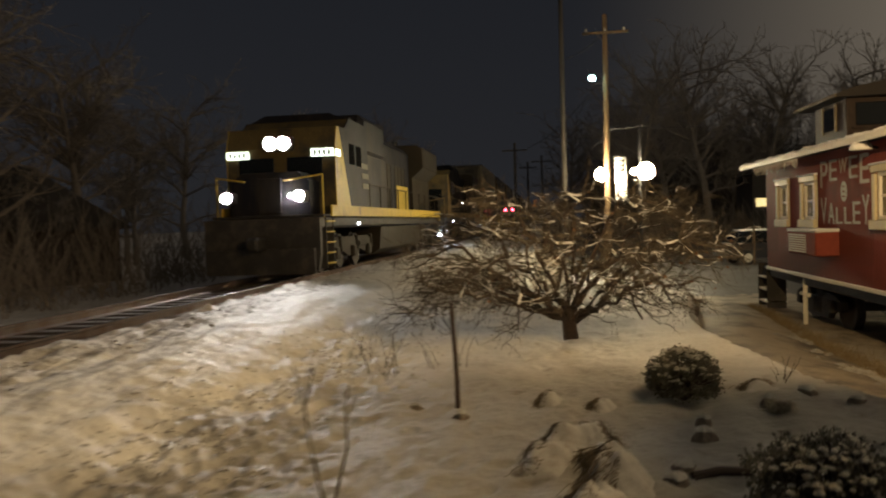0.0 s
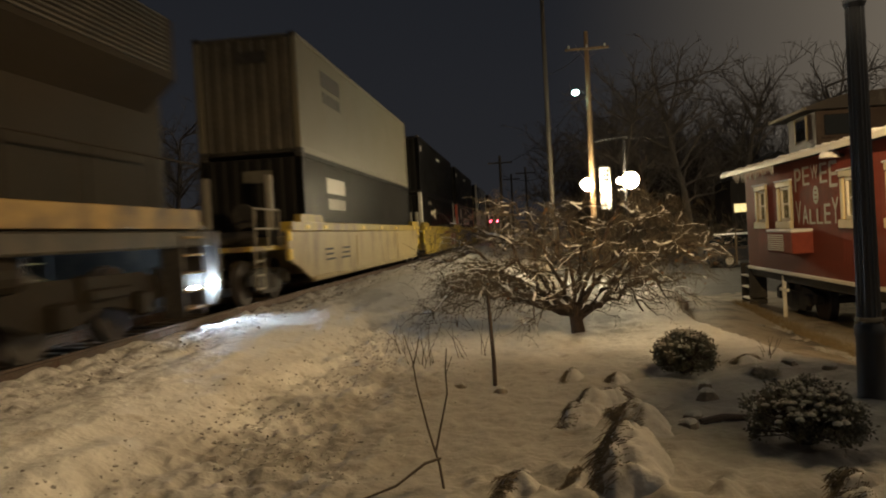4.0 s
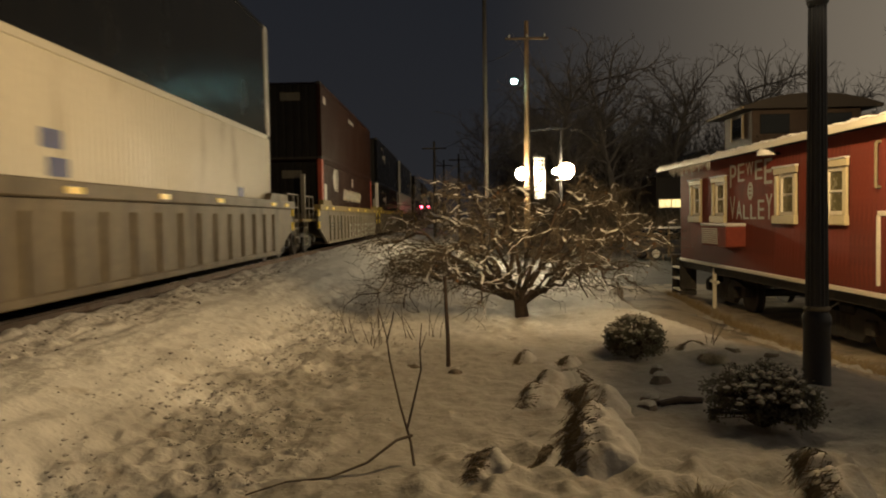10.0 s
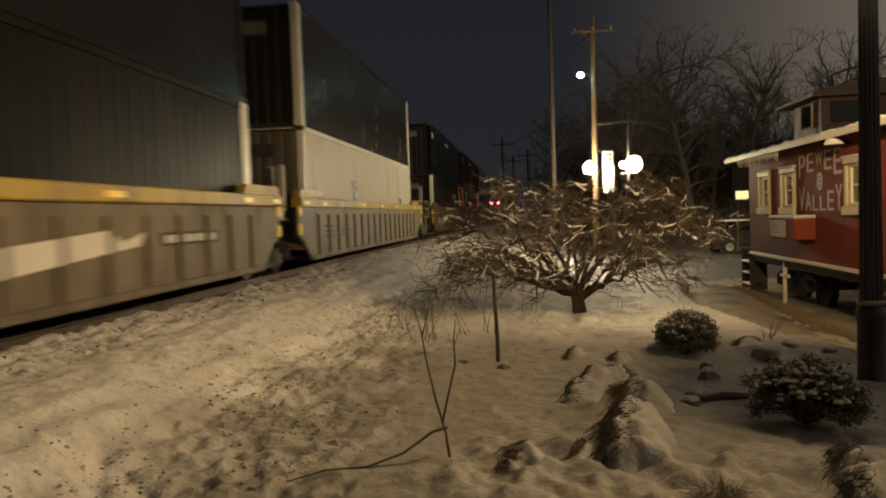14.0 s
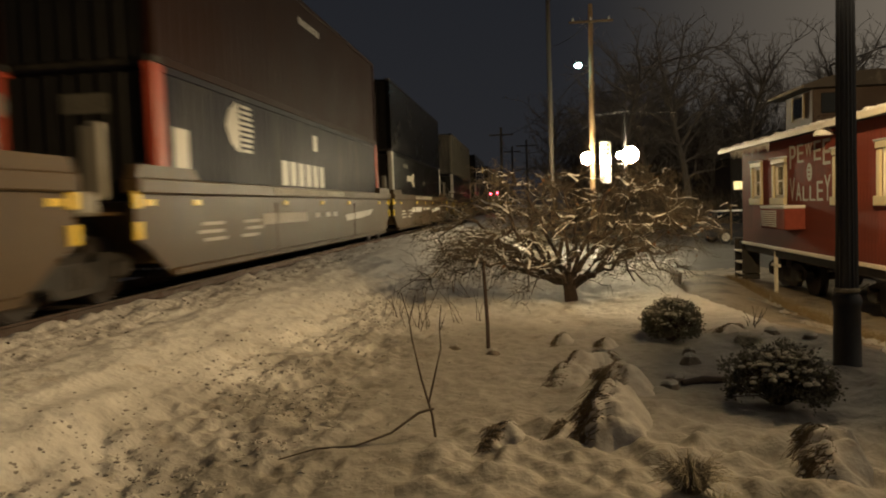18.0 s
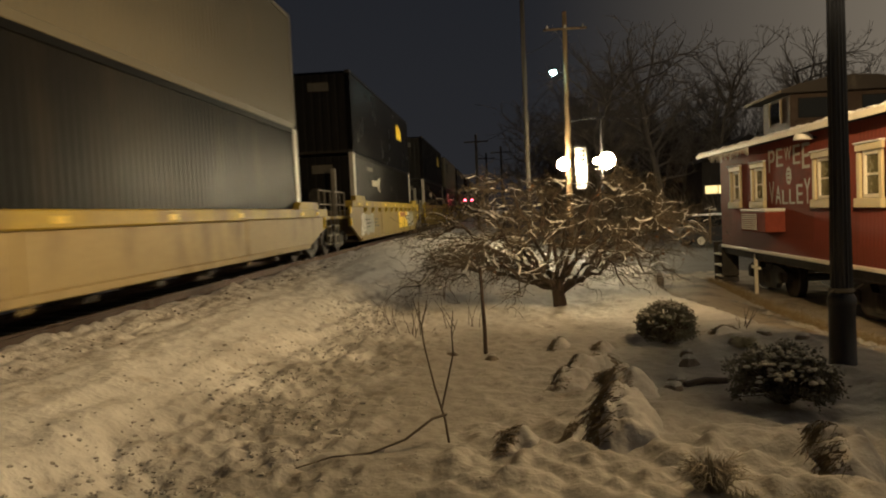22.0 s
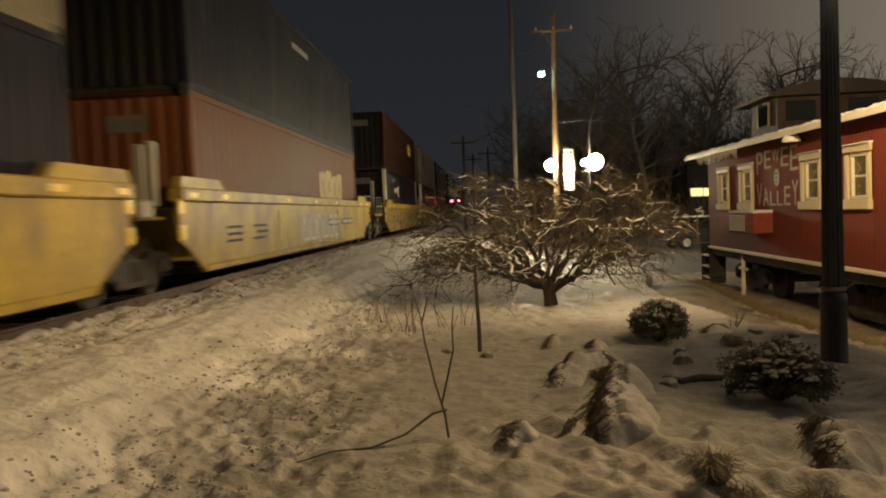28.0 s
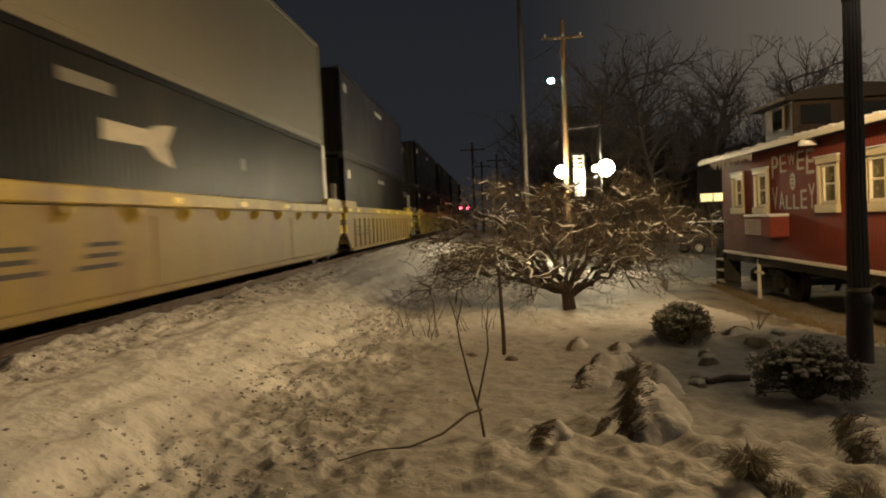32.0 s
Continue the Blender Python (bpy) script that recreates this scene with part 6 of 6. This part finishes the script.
for k, (dark, spine) in enumerate([
    (1, [(0.76, 6.20, 0.08, 0.13), (0.84, 6.60, 0.17, 0.16), (1.00, 6.95, 0.19, 0.17), (1.15, 7.00, 0.16, 0.15), (1.24, 6.85, 0.07, 0.11)]),
    (-1, [(1.14, 6.80, 0.10, 0.15), (1.23, 6.45, 0.20, 0.21), (1.27, 6.10, 0.21, 0.22), (1.27, 5.80, 0.09, 0.15)]),
    (-1, [(1.12, 5.80, 0.11, 0.16), (1.12, 5.42, 0.22, 0.22), (1.08, 5.05, 0.24, 0.23), (0.98, 4.75, 0.20, 0.20), (0.85, 4.55, 0.06, 0.14)]),
    (-1, [(2.32, 4.72, 0.08, 0.14), (2.28, 4.45, 0.20, 0.18), (2.22, 4.15, 0.21, 0.18), (2.12, 3.90, 0.07, 0.12)]),
    (1, [(0.78, 8.00, 0.07, 0.10), (0.84, 8.15, 0.14, 0.12), (0.92, 8.30, 0.06, 0.10)]),
    (1, [(1.24, 7.92, 0.06, 0.10), (1.30, 8.06, 0.13, 0.11), (1.38, 8.20, 0.05, 0.09)]),
    (1, [(2.62, 8.50, 0.05, 0.13), (2.78, 8.60, 0.09, 0.16), (2.95, 8.65, 0.04, 0.12)]),
    (-1, [(0.34, 4.85, 0.04, 0.10), (0.28, 4.66, 0.10, 0.12), (0.20, 4.48, 0.04, 0.09)]),
    (-1, [(0.70, 4.92, 0.03, 0.07), (0.66, 4.80, 0.07, 0.08), (0.60, 4.66, 0.03, 0.07)]),
]):
    bent_clump(spine, dark, 31 + 7 * k)
for k, (x, y, h, r) in enumerate([(1.30, 3.75, 0.19, 0.16), (1.42, 3.60, 0.15, 0.14), (1.74, 3.42, 0.15, 0.14), (2.72, 7.75, 0.13, 0.12)]):
    tuft(x, y, h, r, 51 + k, "tuft of frosted dry grass standing in snow", False, 1.0)

log = Shape()
limb(log, [Vector((1.74, 6.19, gz(1.74, 6.19) + 0.02)), Vector((1.92, 6.23, gz(1.92, 6.23) + 0.035)), Vector((2.12, 6.27, gz(2.12, 6.27) + 0.02))], 0.036, 0.028, 8)
solid("fallen_branch", log, BARK, "short dark branch lying in the snow", "branch", smooth=True)

# stake, sapling
sk = Shape()
limb(sk, [Vector((-0.03, 8.18, -0.2)), Vector((-0.028, 8.17, 0.25)), Vector((-0.04, 8.14, 0.6)), Vector((-0.05, 8.10, 0.97))], 0.025, 0.019, 7)
solid("garden_stake", sk, BARK, "thin dark wooden stake standing in snow", "stake", smooth=True)
sap = thing("sapling", "spindly bare forked sapling bent over the snow", "sapling")
sp = Shape()
V = Vector
limb(sp, [V((-0.20, 4.78, -0.12)), V((-0.235, 4.79, 0.16)), V((-0.30, 4.80, 0.40)), V((-0.36, 4.82, 0.68)), V((-0.38, 4.83, 0.84)), V((-0.43, 4.84, 1.02))], 0.0105, 0.003, 6)
limb(sp, [V((-0.38, 4.83, 0.80)), V((-0.345, 4.84, 0.93)), V((-0.33, 4.84, 1.00))], 0.006, 0.003, 5)
limb(sp, [V((-0.255, 4.79, 0.24)), V((-0.21, 4.80, 0.42)), V((-0.16, 4.82, 0.62)), V((-0.165, 4.83, 0.78)), V((-0.15, 4.84, 0.92))], 0.008, 0.003, 5)
limb(sp, [V((-0.165, 4.83, 0.74)), V((-0.12, 4.85, 0.86))], 0.004, 0.002, 4)
limb(sp, [V((-0.225, 4.79, 0.20)), V((-0.32, 4.72, 0.19)), V((-0.50, 4.62, 0.08)), V((-0.72, 4.5, 0.03)), V((-0.95, 4.35, 0.06)), V((-1.15, 4.2, 0.04))], 0.011, 0.005, 5)
part("stem", sp, TWIG, sap, smooth=True)
rr = random.Random(12)
for bx, by, n, h in ((-0.9, 9.6, 9, 0.7), (-1.5, 10.6, 8, 0.6), (-0.4, 10.2, 7, 0.6), (3.1, 9.0, 6, 0.35), (2.75, 6.3, 7, 0.3)):
    stems = thing("dry_stems", "few thin bare stems sticking out of snow", "plant", "dry stems in the snow")
    for k in range(n):
        s = Shape()
        p = V((bx + rr.gauss(0, 0.12), by + rr.gauss(0, 0.12), gz(bx, by) - 0.05))
        pts, _ = wander(rr, p, V((rr.gauss(0, 0.25), rr.gauss(0, 0.25), 1)).normalized(), h * rr.uniform(0.6, 1.1), 5, 0.1)
        limb(s, pts, 0.006, 0.002, 4)
        part("stem", s, TWIG, stems)

# withered grass along the foot of the caboose
verge, r3 = Shape(), random.Random(71)
sow = np.array([(5.15 + abs(r3.gauss(0, 0.22)), r3.uniform(8.2, 18.6)) for k in range(2600)])
sow_z = ground_z(sow[:, 0], sow[:, 1]) - 0.01
for (x, y), z in zip(sow.tolist(), sow_z.tolist()):
    p = V((x, y, z))
    tip = V((r3.gauss(0, 0.05), r3.gauss(0, 0.05), r3.uniform(0.04, 0.15)))
    limb(verge, [p, p + tip * 0.6, p + tip + V((tip.x * 0.6, tip.y * 0.6, 0))], 0.004, 0.0015, 3)
tagged(new("withered_grass", verge.mesh("withered_grass", DRY_GRASS, fix=False)), "withered grass along the edge of the path", "grass", kind="stuff")
# ---- stone edge of the bed ----
edge_stone = []
for k in range(4):
    rr = random.Random(40 + k)
    edge_stone.append(Shape().box(0, 0, 0, 0.16 + 0.03 * rr.random(), 0.38 + 0.05 * k, 0.30, 0.035).mesh("edging_block", STONE))
edging = thing("bed_edging", "low edging of rough blocks holding the snowy bed", "edging", kind="structure")
y, k = 5.0, 0
while y < 19.4:
    x = float(bed_edge(y))
    dx = float(bed_edge(y + 0.2)) - float(bed_edge(y - 0.2))
    o = part("edging_block", edge_stone[k % 4], None, edging)
    o.matrix_basis = pose(x + 0.05, y, -0.24 + 0.02 * math.sin(k), 2 * math.sin(k * 2.1), 0, -math.degrees(math.atan2(dx, 0.4)))
    y += 0.46 if k % 4 else 0.42
    k += 1

# ---- poles, lamps, banner ----
POLE_WOOD = paint("weathered_pole", (0.16, 0.105, 0.055), 0.8, vary=0.25, scale=1.5, grain=25, bump=0.3, dirt_stretch=(1, 1, 0.1), dirt=(0.10, 0.07, 0.04))
DARK_POLE = paint("dark_pole", (0.035, 0.028, 0.022), 0.8, vary=0.25, scale=1.5, grain=25, bump=0.3)
WIRE = paint("wire", (0.02, 0.02, 0.02), 0.6)
FAR_Z = -0.55
up = thing("utility_pole", "wooden utility pole with a cool-white street lamp on an arm", "utility pole", at=pose(3.75, 39.0, FAR_Z))
part("mast", Shape().tube((0, 0, 0), (0.1, 0, 12.1), 0.17, 0.11, 12), POLE_WOOD, up)
part("crossarm", Shape().box(0.1, -0.12, 11.2, 2.2, 0.09, 0.11, 0.01), POLE_WOOD, up)
part("lower_arm", Shape().tube((0, 0, 6.5), (1.9, -0.3, 6.6), 0.035, n=8), DARK_METAL, up)
part("lamp_arm", Shape().tube((0, 0, 8.9), (-0.5, -0.3, 9.15), 0.03, n=8), DARK_METAL, up)
part("lamp_head", Shape().box(-0.58, -0.34, 9.16, 0.36, 0.25, 0.16, 0.04), DARK_METAL, up)
part("lamp_glass", Shape().lathe(-0.60, -0.36, [(0.05, 8.86), (0.15, 8.92), (0.17, 9.04), (0.12, 9.09)], 14), LAMP_COOL, up, "glowing bluish lamp glass")
for k in range(3):
    part("insulator", Shape().lathe(-0.8 + 0.9 * k, -0.12, [(0.04, 11.26), (0.06, 11.32), (0.03, 11.42)], 10), POST_PALE, up)
flag = thing("banner", "pale patterned cloth banner lit by a lamp beside it", "banner", at=pose(4.15, 38.7, FAR_Z))
tagged(flag, "pale patterned cloth banner lit by a lamp beside it")
part("rod", Shape().tube((-0.45, 0, 5.15), (0.45, 0, 5.15), 0.02, n=8), DARK_METAL, flag)
s = Shape()
n, m = 8, 14
for j in range(m + 1):
    for i in range(n + 1):
        s.v.append((-0.02 + 0.55 * i / n, 0.03 * math.sin(i * 0.9 + j * 0.4), 5.12 - 2.1 * j / m))
for j in range(m):
    for i in range(n):
        a = j * (n + 1) + i
        s.f.append((a, a + 1, a + n + 2, a + n + 1))
        s.m.append(0)
part("cloth", s, CAP_SNOW, flag)
for k in range(9):
    part("pattern", Shape().box(0.05 + 0.16 * (k % 3), -0.045, 4.95 - 0.22 * (k // 3), 0.10, 0.012, 0.13), BLACK, flag)
bl = thing("banner_lamp", "round warm lamp on a bracket at the utility pole", "lamp", at=pose(3.45, 38.3, FAR_Z))
part("bracket", Shape().tube((0.1, 0.1, 4.2), (0.3, 0.7, 4.2), 0.025, n=8), DARK_METAL, bl)
part("globe", Shape().lathe(0, 0, [(0.04, 3.98), (0.24, 4.1), (0.32, 4.3), (0.24, 4.5), (0.04, 4.62)], 18), LAMP_WARM, bl, "glowing globe", smooth=True)
gp = thing("globe_lamp_post", "dark post with glowing white globe lamps", "lamp post", at=pose(4.35, 30.9, FAR_Z))
part("post", Shape().tube((0, 0, 0), (0.05, 0, 5.6), 0.07, 0.05, 10), DARK_METAL, gp)
part("arm", Shape().tube((-0.25, 0, 3.6), (0.28, 0, 3.6), 0.025, n=8), DARK_METAL, gp)
for x0, r in ((0.24, 0.33), (-0.19, 0.13)):
    prof = [(max(0.02, r * math.sin(a)), 3.95 - r * math.cos(a)) for a in np.linspace(0.1, 3.04, 11)]
    part("globe", Shape().lathe(x0, -0.12, prof, 24), LAMP_WARM, gp, "glowing white globe", smooth=True)
for x0, y0, h, r, lean in ((1.73, 41.0, 16.5, 0.15, 0.08), (-1.62, 60.0, 8.2, 0.14, 0.05), (-1.3, 84.0, 8.5, 0.14, 0.1), (0.4, 70.0, 8.0, 0.13, 0.0)):
    p = thing("utility_pole", "dark wooden utility pole standing against the night sky", "utility pole", "poles along the track", at=pose(x0, y0, FAR_Z))
    part("mast", Shape().tube((0, 0, 0), (lean, 0, h), r, r * 0.7, 10), DARK_POLE, p)
    part("crossarm", Shape().box(lean * 0.95, -0.1, h * 0.93, 1.9, 0.09, 0.11, 0.01), DARK_POLE, p)


def cable(a, b, sag, r=0.018):
    s, pts = Shape(), []
    for k in range(25):
        u = k / 24
        pts.append(Vector(a).lerp(Vector(b), u) - Vector((0, 0, sag * 4 * u * (1 - u))))
    limb(s, pts, r, r, 4)
    return solid("overhead_cable", s, WIRE, "thin dark cable sagging between poles", "cable", "overhead cables")


cable((3.85, 39, 10.7), (1.8, 41, 9.9), 0.2)
cable((3.75, 39, 8.6), (-1.6, 60, 7.0), 0.8)
cable((3.75, 39, 5.6), (-1.6, 60, 6.2), 1.0)
cable((-1.6, 60, 7.1), (-1.3, 84, 7.2), 0.5)
cable((5.6, 39, 6.0), (16, 36, 6.8), 0.5)

# crossing signals by the track
def crossing_signal(x, y, facing):
    c = thing("crossing_signal", "railway crossing signal with glowing red lamps", "crossing signal", "signals at the crossing", at=pose(x, y, -0.3, 0, 0, facing))
    part("mast", Shape().tube((0, 0, 0), (0, 0, 4.3), 0.06, n=10), POST_PALE, c)
    part("arm", Shape().tube((-0.45, 0, 3.1), (0.45, 0, 3.1), 0.03, n=8), DARK_METAL, c)
    for a in (45, -45):
        part("crossbuck", Shape().box(0, -0.08, 3.95, 1.2, 0.02, 0.2, 0.004, Matrix.Rotation(radians(a), 3, "Y")), POST_PALE, c)
    for x0 in (-0.38, 0.38):
        b = part("lamp_housing", Shape().tube((x0, 0, 3.1), (x0, -0.08, 3.1), 0.28, n=18), DARK_METAL, c)
        part("lens", Shape().tube((x0, -0.081, 3.1), (x0, -0.11, 3.1), 0.14, n=16), RED, b, "glowing red lens")
    part("bell", Shape().lathe(0, 0, [(0.1, 4.3), (0.13, 4.36), (0.04, 4.45)], 12), DARK_METAL, c)


crossing_signal(-3.3, 82.0, 6)
crossing_signal(-4.0, 99.0, -100)

# ---- far side: woods, houses ----
FAR_BARK = paint("far_bark", (0.20, 0.17, 0.14), 0.9, vary=0.3, scale=2)
DARK_WOOD = paint("dark_wood_bark", (0.07, 0.058, 0.048), 0.9, vary=0.3, scale=2)
FAR_WALL = paint("house_siding", (0.045, 0.038, 0.032), 0.7, vary=0.15, scale=0.8)


def bare_tree(seed, h):
    rr = random.Random(seed)
    t = thing("bare_tree", "tall leafless tree dark against the night sky", "tree", "leafless trees in the distance")
    wood, fine = Shape(), Shape()
    pts, d = wander(rr, V((0, 0, -0.5)), V((0, 0, 1)), h * 0.85, 10, 0.06)
    limb(wood, pts, h * 0.020, h * 0.006, 8)
    for k in range(24):
        i = rr.randint(3, 10)
        a = rr.uniform(0, 6.28)
        dd = V((math.cos(a), math.sin(a), rr.uniform(0.4, 1.3))).normalized()
        q, d2 = wander(rr, pts[i], dd, h * rr.uniform(0.2, 0.38), 7, 0.16)
        limb(wood, q, h * 0.007, h * 0.002, 5)
        for j in range(9):
            i2 = rr.randint(2, 7)
            d3 = (d2 + V((rr.gauss(0, 0.6), rr.gauss(0, 0.6), rr.gauss(0.2, 0.5)))).normalized()
            w, d4 = wander(rr, q[i2], d3, h * rr.uniform(0.08, 0.17), 5, 0.18)
            limb(fine, w, h * 0.0022, h * 0.0009, 3)
            for jj in range(5):
                d5 = (d4 + V((rr.gauss(0, 0.7), rr.gauss(0, 0.7), rr.gauss(0.1, 0.5)))).normalized()
                u, _ = wander(rr, w[rr.randint(1, 5)], d5, h * rr.uniform(0.03, 0.08), 3, 0.2)
                limb(fine, u, h * 0.0012, h * 0.0007, 3)
    part("trunk", wood.mesh("trunk", FAR_BARK, smooth=True, fix=False), None, t)
    part("twigwork", fine.mesh("twigwork", FAR_BARK, fix=False), None, t)
    return t


proto = [bare_tree(61, 14.0), bare_tree(62, 12.0), bare_tree(63, 16.0), bare_tree(64, 10.0)]
rr = random.Random(77)
spots = [(7.5, 62), (10, 66), (13, 60), (16.5, 70), (20, 64), (24, 60), (28, 66), (33, 58), (38, 62), (44, 60), (4.8, 95), (8, 105), (13, 95), (2, 120), (9, 78), (12.5, 84), (16, 80), (19, 90), (22, 82), (26, 88), (30, 80), (35, 84), (40, 78), (17, 100), (24, 104), (6.5, 72)]
left = [(-20, 34), (-24, 42), (-22, 50), (-17, 55), (-15, 66), (-19, 26), (-22, 34), (-25, 45), (-16, 20), (-20, 14), (-24, 20), (-14, 78), (-18, 92), (-13, 105), (-15, 120), (-30, 30), (-29, 16), (-19, 72)]
for k, (x, y) in enumerate(spots + left):
    src = proto[k % 4] if k < len(spots) else proto[1 + 2 * (k % 2)]
    m = pose(x + rr.uniform(-1, 1), y + rr.uniform(-2, 2), -0.6, 0, 0, rr.uniform(0, 360))
    if k < 4:
        src.matrix_basis = m
    else:
        copy_thing(src, m)
# brushy wood edge beyond the track and behind the path
for nm, x0, x1, y0, y1, n, seed in (("thicket", -16, -11.5, 12, 110, 900, 5), ("thicket", 6, 46, 56, 72, 900, 6)):
    s, r2 = Shape(), random.Random(seed)
    for k in range(n):
        p = V((r2.uniform(x0, x1), r2.uniform(y0, y1), -0.6))
        for j in range(4):
            w, _ = wander(r2, p, V((r2.gauss(0, 0.35), r2.gauss(0, 0.35), 1)).normalized(), r2.uniform(1.2, 4.2), 5, 0.14)
            limb(s, w, 0.022, 0.006, 3)
    tagged(new(nm, s.mesh(nm, FAR_BARK, fix=False)), "dense dark leafless undergrowth", "thicket", kind="stuff")


tall, r2 = Shape(), random.Random(9)
for k in range(1500):
    p = V((r2.uniform(5, 62), r2.uniform(78, 112), -0.6))
    if p.x < 9 and p.y > 95:
        continue
    h = r2.uniform(6, 13) * (0.75 + 0.35 * math.sin(p.x * 0.55) ** 2)
    w, d = wander(r2, p, V((r2.gauss(0, 0.08), r2.gauss(0, 0.08), 1)).normalized(), h, 7, 0.07)
    limb(tall, w, 0.10, 0.015, 4)
    for j in range(14):
        b, _ = wander(r2, w[r2.randint(2, 7)], V((r2.gauss(0, 0.6), r2.gauss(0, 0.6), 1)).normalized(), h * r2.uniform(0.12, 0.30), 4, 0.16)
        limb(tall, b, 0.035, 0.010, 3)
tagged(new("far_wood", tall.mesh("far_wood", DARK_WOOD, fix=False)), "dense dark leafless wood far behind the road", "wood", kind="stuff")


def house(x, y, w, d, h, rz, lit, label, siding):
    c = thing("house", label, "house", "houses in the distance", at=pose(x, y, -0.6, 0, 0, rz))
    part("wall", Shape().box(0, 0, h / 2, w, d, h), siding, c)
    part("roof", Shape().prism([(-w / 2 - 0.4, h - 0.1), (w / 2 + 0.4, h - 0.1), (0, h + w * 0.28)], "y", -d / 2 - 0.4, d / 2 + 0.4), ROOF_DARK, c, "dark gabled roof")
    for k in range(3 if lit else 0):
        x0 = -w / 2 + w * (k + 0.5) / 3
        wi = part("window", Shape().box(x0, -d / 2 - 0.03, h * 0.55 + 0.12, 2.1, 0.08, 0.8, 0.02), DULL_TRIM, c)
        for dx in (-0.5, 0.5):
            part("pane", Shape().box(x0 + dx, -d / 2 - 0.075, h * 0.55 + 0.12, 0.92, 0.02, 0.62), LIT_WINDOW if k in lit else GLASS, wi)


house(19.9, 64, 7, 7, 5.2, -4, (0,), "low house with warmly lit windows beyond the road", FAR_WALL)
house(-21, 27, 8, 7, 2.6, 70, (), "dark snow-roofed shed beyond the track", DARK_BOARD)
# parked cars on the dark lot
CAR_PAINT = [paint("car_grey", (0.045, 0.045, 0.05), 0.3, metal=0.4), paint("car_dark", (0.03, 0.03, 0.035), 0.3, metal=0.2)]
TYRE = paint("tyre", (0.02, 0.02, 0.02), 0.8)


def parked_car(x, y, rz, mat, label):
    c = thing("parked_car", label, "car", "parked cars", at=pose(x, y, -0.58, 0, 0, rz))
    body = [(-2.2, 0.3), (2.2, 0.3), (2.25, 0.7), (1.4, 0.92), (-2.1, 0.95), (-2.25, 0.7)]
    part("body", Shape().prism(body, "y", -0.88, 0.88), mat, c)
    part("cabin", Shape().prism([(-1.9, 0.95), (1.0, 0.92), (0.35, 1.45), (-1.35, 1.48)], "y", -0.78, 0.78), GLASS, c)
    part("roof", Shape().box(-0.5, 0, 1.49, 1.75, 1.5, 0.06, 0.03), CAP_SNOW, c, "roof under a layer of snow")
    for xx in (-1.35, 1.4):
        for yy in (-0.82, 0.82):
            w = part("wheel", Shape().tube((xx, yy - 0.1, 0.32), (xx, yy + 0.1, 0.32), 0.32, n=18), TYRE, c)
            part("rim", Shape().tube((xx, yy - 0.105, 0.32), (xx, yy + 0.105, 0.32), 0.19, n=12), POST_PALE, w)
    for yy in (-0.6, 0.6):
        part("headlight", Shape().box(2.24, yy, 0.66, 0.03, 0.3, 0.12, 0.01), GLASS, c)


parked_car(10.5, 36, 8, CAR_PAINT[0], "grey car parked on the dark lot, snow on its roof")
parked_car(14.5, 41, 4, CAR_PAINT[1], "dark car parked on the lot under snow")


# ---- movement ----
def motions():
    times = [0, 2, 4, 6, 8, 10, 12, 14, 16, 18, 20, 22, 24, 26, 28, 30, 32]
    for ob, start, x, z in TRAIN:
        walk(ob, [(t, pose(x, start - speed_line(t), z)) for t in times])


motions()
